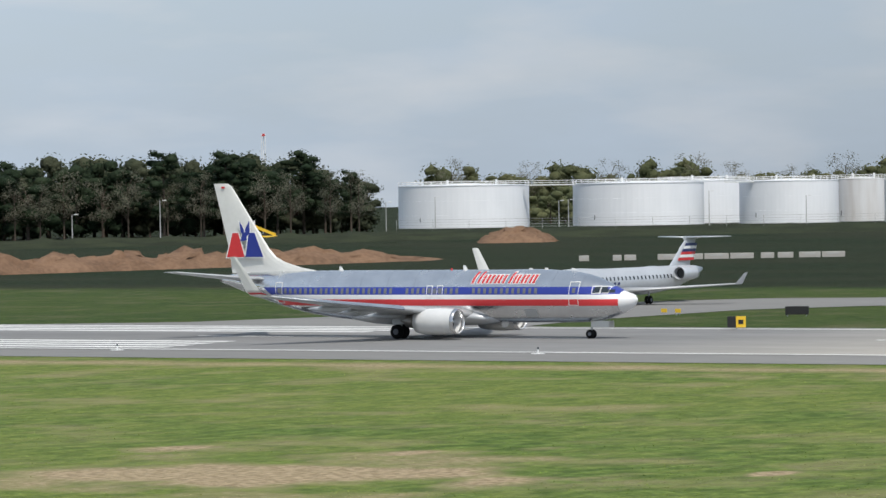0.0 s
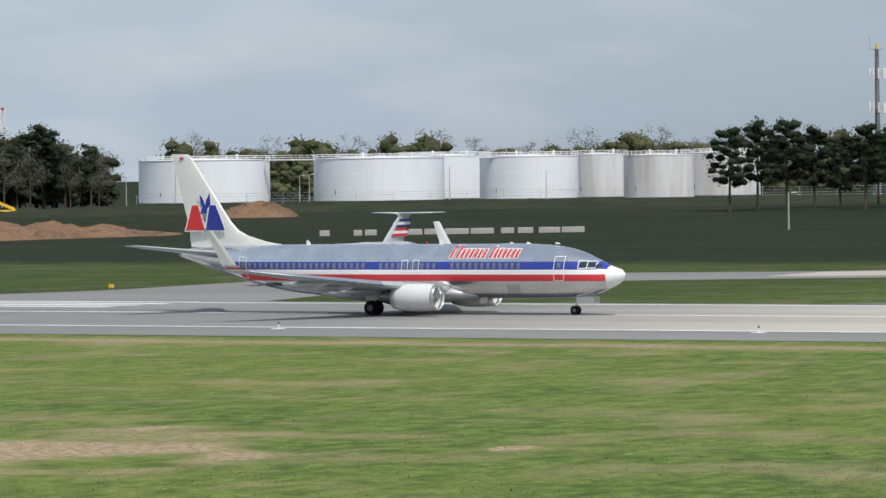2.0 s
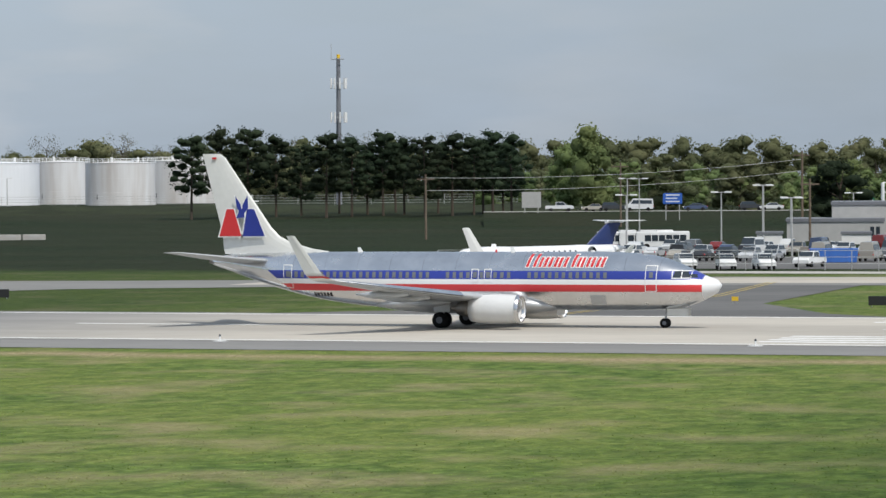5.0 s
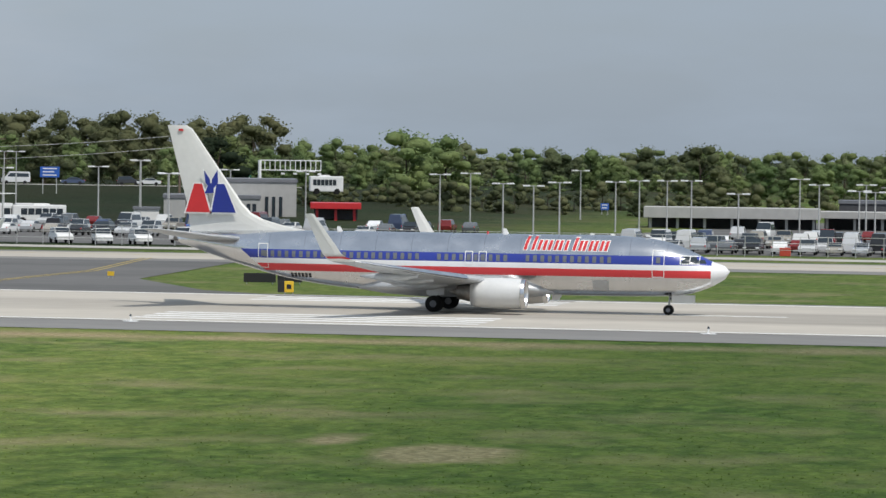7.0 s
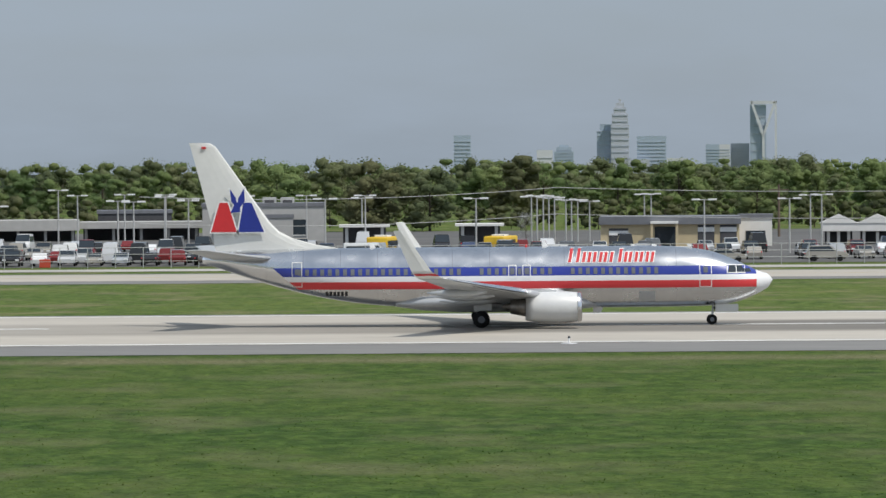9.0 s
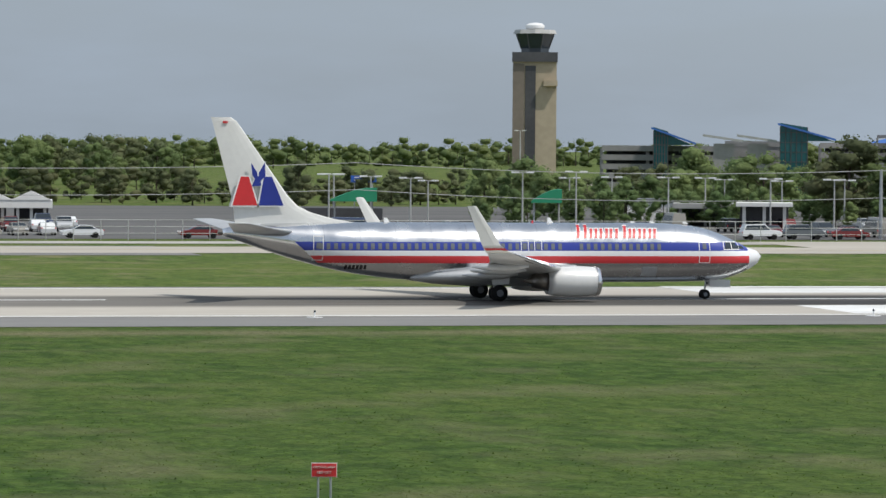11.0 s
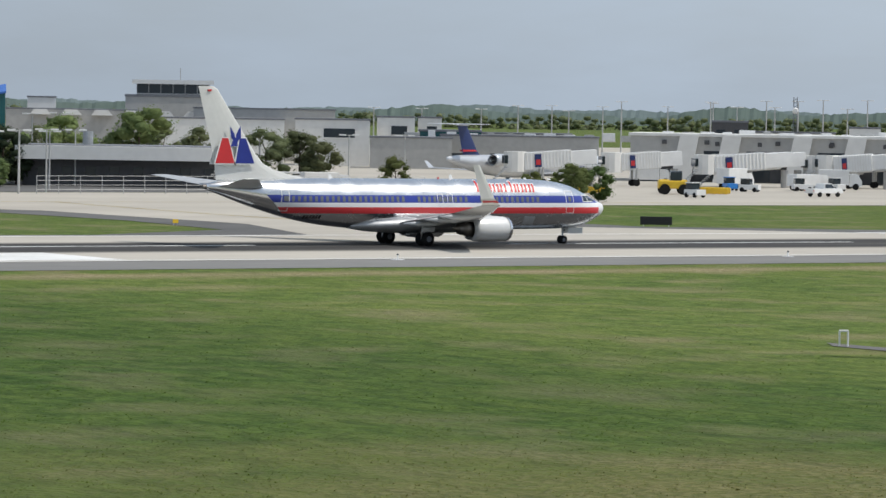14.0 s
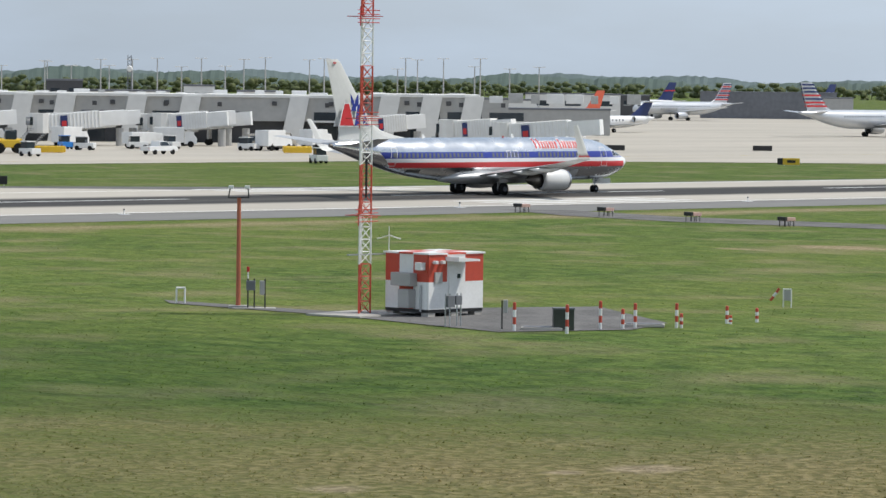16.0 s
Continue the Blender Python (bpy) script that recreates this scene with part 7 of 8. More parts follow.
def glass_block(az, d, w, top, wedge, label):
    b = thing("stair_tower", label, "stair tower", at=facing(az, d, 0))
    part("glazing", prism(bmesh.new(), [(-w / 2, 0), (w / 2, 0), (w / 2, top - wedge * 0.15), (-w / 2, top)], 0, 9), GREENGLASS, b, "dark green glass curtain wall")
    for i in range(7):
        part("transom", boxed(-w / 2, w / 2, -0.08, 0.02, top * (i + 0.5) / 7.5, top * (i + 0.5) / 7.5 + 0.15), DARKWALL, b)
    for i in range(6):
        x = -w / 2 + w * i / 5
        part("mullion", boxed(x - 0.08, x + 0.08, -0.1, 0.03, 0, top - wedge * 0.15), DARKWALL, b)
    part("roof", prism(bmesh.new(), [(-w / 2 - 0.5, top), (w / 2 + wedge, top - wedge * 0.55), (w / 2 + wedge, top - wedge * 0.55 - 0.4), (-w / 2 - 0.5, top - 0.4)], -0.6, 10), BLUEROOF, b, "sloping blue metal roof")
    part("roof_glass", prism(bmesh.new(), [(w / 2, top - wedge * 0.2 - 0.4), (w / 2 + wedge * 0.9, top - wedge * 0.55 - 0.5), (w / 2, top - wedge * 0.55 - 0.5)], 0, 8), GREENGLASS, b, "green glass gable")
    return b


glass_block(16.090, 830, 3.02, 14.52, 6, "green glass stair tower with a wedge roof")
glass_block(18.042, 825, 5.76, 15.55, 6, "green glass stair tower with a wedge roof")
for a in (17.019, 17.519):
    s = thing("ramp_pavilion", "pale concrete ramp pavilion with a tilted roof", "pavilion", at=facing(a, 828, 0))
    z = 13.10
    part("shaft", boxed(-2.2, 2.2, 0, 6, 0, z - 2), DECK, s)
    part("roof", prism(bmesh.new(), [(-4.5, z), (4.0, z - 1.2), (4.0, z - 1.7), (-4.5, z - 0.5)], -1, 7), POLE, s, "thin tilted roof")


def wedge_roof(az, d, w, top, fall, label):
    b = thing("roof_pavilion", label, "pavilion", at=facing(az, d, 0))
    # the roof also falls towards its front edge
    edge = [[(-w / 2, y, top - fall - dz), (w / 2, y, top - dz), (w / 2, y, top - dz - 0.4), (-w / 2, y, top - fall - dz - 0.4)] for y, dz in ((-1, 1.7), (9, 0.0))]
    part("roof", loft(bmesh.new(), edge), BLUEROOF, b, "tilted blue metal roof")
    part("wall", prism(bmesh.new(), [(-w * 0.42, 0), (w * 0.48, 0), (w * 0.48, top - 2.1), (-w * 0.42, top - fall - 1.9)], 0, 8), GREENGLASS, b, "dark glass wall")
    return b


wedge_roof(23.416, 880, 10.88, 15.42, 2.6, "roof pavilion with a tilted blue roof")
wedge_roof(25.515, 880, 12.29, 16.17, 3.2, "roof pavilion with a tilted blue roof")
wedge_roof(27.283, 885, 7.85, 15.31, 1.6, "roof pavilion with a tilted blue roof")
wedge_roof(19.322, 870, 4.43, 12.75, 1.0, "small roof pavilion with a blue roof")
wedge_roof(21.479, 870, 4.43, 13.01, 1.6, "small roof pavilion with a blue roof")
for t0 in (24.762, 22.244, 22.211):
    s = thing("roof_pavilion", "pale rooftop pavilion with a flat flared roof", "pavilion", at=facing(t0, 872, 0))
    z = 15.52
    part("shaft", boxed(-2.6, 2.6, 0, 6, 0, z - 1.5), DECK, s)
    part("roof", prism(bmesh.new(), [(-3.8, z), (3.8, z), (2.8, z - 1.6), (-2.8, z - 1.6)], -1, 7), GREYWALL, s, "flared flat roof")
az, d, w, top = 20.256, 855, 29.84, 13.25
rf = thing("deck_canopy", "thin flat canopy on posts over the top deck", "canopy", at=facing(az, d, 0))
part("roof", boxed(-w / 2, w / 2, 0, 10, top - 0.7, top), ROOF, rf)
for i in range(5):
    part("post", rodded((-w / 2 + i * w / 4, 1, top - 4), (-w / 2 + i * w / 4, 1, top - 0.6), 0.25, n=8), POLE, rf)

# white louvred drum walls
LOUVRE = surface("white_louvre", (0.78, 0.78, 0.77), (0.70, 0.70, 0.69), 0.45, 0.1, 0.3, 2.0)
for az, d, w, top, base in ((23.580, 800, 28.39, 12.39, 4.16), (26.201, 800, 33.74, 12.50, 2.26)):
    b = thing("ramp_drum", "curved wall of white louvres on a helical ramp", "ramp", at=facing(az, d, 0))
    n = 16
    hgt = top - base
    for i in range(n):
        u = i / n
        y = -4.5 * math.cos(u * math.pi / 2) + 4.5
        z = base + hgt * math.sin(u * math.pi / 2 * 0.96)
        u2 = (i + 0.86) / n
        y2, zz = -4.5 * math.cos(u2 * math.pi / 2) + 4.5, base + hgt * math.sin(u2 * math.pi / 2 * 0.96)
        rings = []
        for k in range(13):
            x = -w / 2 + w * k / 12
            bow = 5.0 * (2 * k / 12 - 1) ** 2
            rings.append([(x, y + bow, z), (x, y2 + bow, zz), (x, y2 + bow + 0.25, zz), (x, y + bow + 0.25, z)])
        part("louvre", loft(bmesh.new(), rings), LOUVRE, b, "long white louvre")
    part("backing", boxed(-w / 2 + 0.5, w / 2 - 0.5, 10, 14, 0, top - 0.6), DECK, b, "grey ramp wall")
deck(24.794, 802, 5.95, 11.67, 6, "narrow concrete ramp bay between louvred walls")

# ---- terminal ----
def rows_of(w, n, z0, z1, fill=0.7):
    return [(-w / 2 + w * (i + (1 - fill) / 2) / n, -w / 2 + w * (i + (1 + fill) / 2) / n, z0, z1) for i in range(n)]


az, d, w, top = 29.967, 820, 19.68, 12.73
building("terminal_block", facing(az, d), w, top, 20, GREYWALL, "grey concrete terminal block")
az, d, w, top = 29.975, 830, 15.45, 16.01
z0 = 14.32
tb = building("ramp_tower", facing(az, d), w, top, 16, GREYWALL, "old control room with a band of glazing", rows_of(w, 6, z0 - 0.8, z0 + 1.2, 0.92), parapet=0.4)
part("cantilever", boxed(-w / 2 - 1, w / 2 + 1, -1.2, 0.0, top - 0.5, top + 0.4), WHITEWALL, tb, "pale overhanging roof slab")
part("antenna_post", rodded((w * 0.1, 4, top), (w * 0.1, 4, top + 3), 0.08, n=5), POLE, tb)
for spec, mat, dep, lab, wins in (((28.493, 800, 26.76, 9.74), GREYWALL, 20, "long grey terminal roof block", 0), ((28.057, 810, 5.89, 12.20), WHITEWALL, 10, "white rooftop plant block", 0), ((31.322, 790, 28.72, 10.50), GREYWALL, 20, "long grey terminal roof block", 0), ((30.702, 770, 24.63, 8.45), WHITEWALL, 20, "long plain white terminal wall", 0),
                                  ((32.329, 740, 14.20, 8.73), WHITEWALL, 20, "tall pale terminal wall", 1), ((33.260, 760, 7.40, 9.35), WHITEWALL, 14, "white terminal block with a dark window", 1), ((33.760, 765, 4.67, 9.36), WHITEWALL, 12, "white terminal block with a dark window", 1),
                                  ((33.487, 720, 15.18, 5.68), GREYWALL, 14, "low grey terminal wing", 0), ((35.089, 730, 29.72, 6.18), GREYWALL, 14, "low grey concourse wall", 2)):
    az, d, w, top = spec
    building("terminal_block", facing(az, d), w, top, dep, mat, lab, [(-w * 0.12, w * 0.3, top - 3.3, top - 1.6)] if wins == 1 else (rows_of(w, 4, top - 4.6, top - 3.2, 0.5) if wins == 2 else ()), parapet=0.3)
for i in range(9):
    az = 28.039 + i * 0.45
    b = thing("skylight", "pale sloped rooftop skylight", "skylight", at=facing(az, 798, 8.70))
    part("frame", prism(bmesh.new(), [(-2.2, 0), (2.2, 0), (1.3, 1.1), (-1.3, 1.1)], 0, 3), WHITEWALL, b)


def concourse(az, d, w, top, label, piers, turn=0.0):
    """A concourse wing: upper wall, dark undercroft, sloping piers and windows."""
    c = thing("concourse", label, "concourse", at=facing(az, d, 0, turn))
    part("upper_wall", boxed(-w / 2, w / 2, 0, 26, 3.6, top), GREYWALL, c, "grey concrete upper wall")
    # recessed wall toned dark to add the shade under the upper floor
    part("undercroft", boxed(-w / 2, w / 2, 2.2, 25, 0, 3.6), DARKWALL, c, "recessed ground floor in a dark shade tone")
    part("roof_edge", boxed(-w / 2 - 0.3, w / 2 + 0.3, -0.3, 26.3, top, top + 0.45), WHITEWALL, c, "pale roof edge")
    for x in piers:
        part("pier", prism(bmesh.new(), [(x - 2.2, 0), (x + 1.0, 0), (x + 2.4, top + 0.2), (x - 0.6, top + 0.2)], -1.0, 2.5), WHITEWALL, c, "pale sloping concrete pier")
        part("window", boxed(x + 3.2, x + 8.6, -0.06, 0.03, top - 3.6, top - 2.3), GLASS, c, "dark window strip")
        part("string_course", boxed(x + 2.6, x + 9.6, -0.22, -0.07, top - 3.95, top - 3.65), WHITEWALL, c, "pale projecting ledge")
        part("grille", boxed(x + 5.0, x + 5.7, -0.10, 0.0, top - 1.5, top - 0.8), DARKWALL, c, "small dark vent grille")
        part("door_bay", boxed(x + 4.0, x + 7.0, 2.1, 2.25, 0.2, 3.0), GLASS, c, "dark service bay")
        part("wall_lamp", boxed(x - 3.6, x - 2.8, -0.3, 0.0, top - 1.3, top - 0.6), DARKWALL, c, "small dark wall lamp")
    return c


az, d, w, top = 39.799, 630, 67.8, 7.42
concourse(az, d, w, top, "long grey concrete concourse with sloping piers", [(-w / 2 + w * (x + 60) / 740) for x in (35, 110, 235, 330, 520, 620)])
az, d, w, top = 43.476, 612, 16.5, 7.85
concourse(az, d, w, top, "grey concrete end block of the concourse", [-w * 0.38, w * 0.02, w * 0.42])
for spec, mat, lab in (((43.830, 700, 21.38, 7.11), GREYWALL, "grey concourse roof block"), ((45.372, 760, 22.10, 4.92), GREYWALL, "low grey concourse wing"), ((45.652, 900, 21.99, 7.41), WHITEWALL, "white hangar-like terminal block"), ((44.580, 800, 15.12, 6.46), WHITEWALL, "white flat-roofed terminal block"),
                       ((46.567, 1100, 8.32, 6.52), DARKWALL, "far dark flat-roofed hangar"), ((48.522, 1150, 40.14, 7.61), ROOF, "far dark flat hangar"), ((49.514, 1120, 9.77, 6.31), GREYWALL, "far grey service building"),
                       ((39.094, 760, 16.58, 7.62), WHITEWALL, "pale flat rooftop block"), ((41.001, 780, 7.94, 7.71), WHITEWALL, "white rooftop plant block"), ((40.150, 800, 6.40, 8.66), WHITEWALL, "small white rooftop block"), ((38.176, 740, 6.89, 9.61), DARKWALL, "dark rooftop control room"),
                       ((34.062, 740, 11.84, 6.92), GREENGLASS, "low green-glazed rooftop hall"), ((34.935, 760, 24.31, 6.48), WHITEWALL, "white rooftop plant row")):
    az, d, w, top = spec
    building("terminal_block", facing(az, d), w, top, 12, mat, lab, rows_of(w, max(2, int(w / 6)), top - 2.6, top - 1.4, 0.5) if mat in (WHITEWALL, DARKWALL) else (), parapet=0.35)
rnd = random.Random(8)
for i in range(46):
    az = 33.5 + i * 0.29
    b = thing("roof_unit", "small pale rooftop ventilation unit", "roof unit", "rooftop units", at=facing(az, 644 + rnd.uniform(0, 8) + (0 if az > 37 else 90), (7.85 if az > 37 else 6.5)))
    w = rnd.uniform(0.4, 1.5)
    part("casing", boxed(-w, w, -0.6, 0.6, -1, rnd.uniform(0.15, 0.7), bevel=0.05), WHITE if rnd.random() < 0.7 else POLE, b)


def jet_bridge(az, d, length, turn, label="white corrugated passenger boarding bridge", z=3.4):
    b = thing("boarding_bridge", label, "boarding bridge", "boarding bridges", at=facing(az, d, 0.03, turn))
    tip = Matrix.Rotation(radians(-4.5), 4, "Y")
    tilt = Matrix.Translation((0, 0, z)) @ tip @ Matrix.Translation((0, 0, -z))
    part("tunnel", boxed(-length / 2, length * 0.15, -1.3, 1.3, z, z + 2.5, tilt, 0.06), WHITE, b, "white ribbed tunnel")
    part("inner_tunnel", boxed(length * 0.1, length / 2, -1.1, 1.1, z + 0.2, z + 2.3, tilt), WHITE, b, "narrower inner tunnel")
    for i in range(14):
        x = -length / 2 + 0.4 + i * length * 0.046
        part("rib", boxed(x - 0.05, x + 0.05, -1.38, 1.38, z - 0.06, z + 2.56, tilt), WHITEWALL, b)
    drop = length / 2 * math.sin(radians(4.5))
    part("cab", rodded((-length / 2 - 1.2, 0, z - 0.3 - drop), (-length / 2 - 1.2, 0, z + 2.7 - drop), 1.7, n=12), WHITEWALL, b, "round docking cab")
    part("cab_window", boxed(-length / 2 - 3.0, -length / 2 - 2.4, -1.0, 1.0, z + 0.9 - drop, z + 2.1 - drop), GLASS, b)
    part("emblem_panel", boxed(-length * 0.36, -length * 0.27, -1.44, -1.38, z + 0.25, z + 2.2, tilt), NAVY, b, "dark blue emblem panel")
    part("emblem_mark", boxed(-length * 0.345, -length * 0.285, -1.48, -1.44, z + 0.6, z + 1.4, tilt), RED, b, "red emblem shape")
    for x in (-length * 0.25,):
        for s in (-1, 1):
            part("leg", rodded((x, s * 1.2, 0.5), (x, s * 1.2, z), 0.2, n=8), POLE, b)
            part("wheel", rodded((x, s * 1.0, 0.5), (x, s * 1.4, 0.5), 0.5, n=14), RUBBER, b)
    part("column", rodded((length / 2 - 1, 0, 0), (length / 2 - 1, 0, z), 0.6, n=12), GREYWALL, b)
    st = bmesh.new()
    for i in range(12):
        box(st, -length / 2 - 3.2 - i * 0.28, -length / 2 - 2.9 - i * 0.28, -2.2, -1.3, z - 0.2 - i * 0.28, z - i * 0.28)
    part("stairs", st, STEEL, b, "steel service stairs")
    return b


for az, d, ln, turn in ((40.098, 660, 17, 20), (43.051, 650, 12, 20), (40.513, 665, 12, -8), (35.681, 640, 15, 14), (37.011, 645, 13, 18), (38.504, 650, 17, 20), (40.155, 655, 12, -6), (44.384, 600, 11, -20), (45.425, 590, 17, -14), (38.731, 655, 16, 20)):
    jet_bridge(az, d - 58, ln * 0.75, turn, z=2.7)

# ramp lamp masts
for az, d, top in ((37.889, 900, 13.96), (38.276, 860, 12.78), (38.706, 900, 14.37), (38.830, 880, 12.92), (39.169, 900, 14.46), (39.534, 900, 14.79), (39.890, 860, 12.81), (40.181, 900, 14.91), (40.530, 860, 13.04), (40.804, 900, 14.76), (41.120, 880, 15.11), (41.768, 900, 14.80), (41.985, 880, 15.01), (43.067, 900, 12.95), (43.184, 880, 15.35), (43.359, 900, 15.09), (43.742, 900, 15.42), (44.201, 880, 13.61), (44.284, 860, 15.31), (44.717, 900, 13.24), (45.150, 900, 13.71),
                   (34.515, 950, 11.49), (35.056, 930, 12.44), (35.556, 950, 12.62), (35.806, 960, 11.46), (36.305, 950, 12.56), (36.579, 930, 13.82), (37.260, 950, 12.84), (37.924, 960, 13.88), (32.932, 900, 11.42), (33.640, 900, 11.35),
                   (14.023, 960, 13.98), (22.785, 900, 16.89), (24.176, 900, 16.86), (26.390, 900, 17.23), (21.370, 900, 16.78)):
    light_pole(az, d, top, 0.0, 2, label="slim ramp lamp mast with a cross-arm", name="lamp_mast", r=0.2)
tm = thing("radio_mast", "dark lattice radio mast above the concourse", "mast", at=facing(39.128, 880, 0))
z = 15.26
bm = bmesh.new()
for x in (-0.5, 0.5):
    for y in (-0.5, 0.5):
        rod(bm, (x, y, 0), (x * 0.8, y * 0.8, z), 0.08, n=5)
for i in range(18):
    rod(bm, (-0.5, -0.5, i * z / 18), (0.5, -0.5, (i + 1) * z / 18), 0.05, n=4)
    rod(bm, (0.5, -0.5, i * z / 18), (-0.5, -0.5, (i + 1) * z / 18), 0.05, n=4)
part("lattice", bm, ROOF, tm)
part("dish", rodded((0, -0.7, z - 3), (0, -1.1, z - 3), 0.7, 0.5, 14), WHITE, tm, "small white dish")

# ---- apron vehicles ----
def tug(x, y, turn, paint, label):
    b = thing("baggage_tug", label, "baggage tug", "ramp vehicles", at=pose(x, y, 0.03, 0, 0, turn))
    part("chassis", boxed(-1.5, 1.5, -0.75, 0.75, 0.3, 1.05, bevel=0.08), paint, b)
    part("cab", boxed(-1.2, 0.2, -0.65, 0.65, 1.0, 1.9, bevel=0.06), GLASS, b, "dark glazed cab")
    part("roof", boxed(-1.3, 0.3, -0.72, 0.72, 1.88, 1.98), paint, b)
    for px in (-0.95, 0.95):
        for s in (-1, 1):
            part("wheel", rodded((px, s * 0.55, 0.33), (px, s * 0.8, 0.33), 0.33, n=12), RUBBER, b)


def box_truck(x, y, turn, paint, label, h=3.2, name="box_truck"):
    b = thing(name, label, "truck", "ramp vehicles", at=pose(x, y, 0.03, 0, 0, turn))
    part("box_body", boxed(-3.3, 1.3, -1.15, 1.15, 0.7, h, bevel=0.05), paint, b)
    part("cab", prism(bmesh.new(), [(1.35, 0.5), (3.2, 0.5), (3.25, 1.3), (2.6, 2.3), (1.35, 2.35)], -1.05, 1.05), CARWHITE, b)
    part("windscreen", prism(bmesh.new(), [(3.2, 1.4), (2.68, 2.2), (2.64, 2.18), (3.15, 1.38)], -0.9, 0.9), GLASS, b)
    for px in (-2.2, 2.3):
        for s in (-1, 1):
            part("wheel", rodded((px, s * 0.85, 0.48), (px, s * 1.15, 0.48), 0.48, n=12), RUBBER, b)


rnd = random.Random(21)
for g in ((375.6, 477.4), (373.0, 469.2), (392.7, 479.0), (405.1, 486.1), (398.5, 460.3), (403.0, 459.4), (417.6, 465.7), (391.2, 518.6), (388.3, 492.1), (337.2, 436.6), (387.8, 474.6), (395.6, 475.7), (350.7, 390.7), (362.0, 388.4), (398.0, 398.3), (398.8, 391.1)):
    g = (g[0] * 0.93, g[1] * 0.93)
    if rnd.random() < 0.5:
        tug(*g, rnd.uniform(0, 360), rnd.choice((CARWHITE, CARWHITE, BRIGHTBLUE)), "small white baggage tug on the apron")
    else:
        box_truck(*g, rnd.uniform(-40, 40), CARWHITE, "white service truck on the apron", rnd.choice((2.4, 3.0)))
for g in ((398.5, 460.3), (408.7, 467.1), (418.2, 468.3)):
    park(3, g[0] * 0.93 + 6, g[1] * 0.93 + 4, rnd.uniform(-20, 20), 0.04)
for g in ((330.5, 423.2), (310.7, 425.3), (328.6, 421.3), (363.9, 409.8), (367.9, 414.5)):
    s = thing("barrier", "long low yellow apron barrier", "barrier", "apron barriers", at=pose(*g, 0.03, 0, 0, -35))
    part("beam", boxed(-2.0, 2.0, -0.4, 0.4, 0.1, 0.95, bevel=0.1), YELLOW, s)
    for k in range(5):
        part("rib", boxed(-1.8 + k * 0.85, -1.65 + k * 0.85, -0.43, 0.43, 0.08, 0.97), YELLOW, s)
for g, lab in (((321.6, 420.7), "yellow wheel loader beside the apron"), ((327.0, 427.6), "yellow wheel loader beside the apron")):
    b = thing("wheel_loader", lab, "loader", at=pose(*g, 0.03, 0, 0, -30))
    part("chassis", boxed(-2.4, 1.4, -0.9, 0.9, 0.8, 1.9, bevel=0.15), YELLOW, b)
    part("cab", boxed(-0.8, 0.7, -0.75, 0.75, 1.8, 3.1, bevel=0.1), GLASS, b)
    part("bucket", prism(bmesh.new(), [(2.2, 0.2), (3.4, 0.2), (3.1, 0.5), (2.5, 1.3), (2.2, 1.3)], -1.2, 1.2), YELLOW, b)
    for s in (-1, 1):
        part("arm", prism(bmesh.new(), [(0.8, 1.7), (1.0, 1.9), (2.4, 0.9), (2.4, 0.6)], s * 0.6 - 0.1, s * 0.6 + 0.1), YELLOW, b)
        for px in (-1.6, 1.0):
            part("wheel", rodded((px, s * 0.75, 0.72), (px, s * 1.2, 0.72), 0.72, n=16), RUBBER, b)
box_truck(*(269.0, 426.3), -15, WHITEWALL, "dark and white tanker truck beside the fence", 2.6, "service_truck")
box_truck(*(377.5, 535.3), 5, TANWALL, "cream tanker body beside the shrubs", 2.9, "tanker_truck")
az, d, w, top = 31.361, 520, 14.75, 1.78
st = thing("pallet_stack", "stacked white steel pallets beside the fence", "pallets", at=facing(az, d, 0.03))
for i in range(6):
    part("pallet", boxed(-w / 2 + (i % 2) * 0.4, w / 2 - (i % 3) * 0.6, 0, 2, i * 0.42, i * 0.42 + 0.22), WHITEWALL, st)
fence("fence", polar(28.000, 470)[:2], polar(33.702, 505)[:2], 2.2, 3.0, "chain-link fence beside the apron", 0, 4)


# ---- near the mast ----
def banded(parent, name, a, b, r, bands, first=ORANGE, second=WHITE, n=10):
    """A post in painted bands."""
    a, b = Vector(a), Vector(b)
    for i in range(bands):
        part(name, rodded(a.lerp(b, i / bands), a.lerp(b, (i + 1) / bands), r, n=n), first if i % 2 == 0 else second, parent, "orange band" if i % 2 == 0 else "white band")


MX, MY = 120.3, 131.0
m = thing("lattice_mast", "orange and white lattice antenna mast with guyed aerials", "antenna mast", at=pose(MX, MY, 0.06, 0, 0, 12))
top = 14.74
part("foundation", boxed(-2.2, 1.6, -1.5, 1.5, -0.06, 0.02), CONCRETE, m, "pale concrete base slab")
bays = 26
legs = [(-0.46, -0.2), (0.30, -0.3), (0.44, 0.35)]
for i in range(bays):
    z0, z1 = i * top / bays, (i + 1) * top / bays
    mat = ORANGE if (i // 4) % 2 == 0 else WHITE
    bm = bmesh.new()
    for x, y in legs:
        rod(bm, (x, y, z0), (x, y, z1), 0.045, n=6)
    for (x, y), (u, v) in zip(legs, legs[1:] + legs[:1]):
        rod(bm, (x, y, z0), (u, v, z1), 0.018, n=4)
        rod(bm, (u, v, z0), (x, y, z1), 0.018, n=4)
        rod(bm, (x, y, z1), (u, v, z1), 0.018, n=4)
    part("lattice_bay", bm, mat, m, "orange lattice bay" if mat is ORANGE else "white lattice bay")
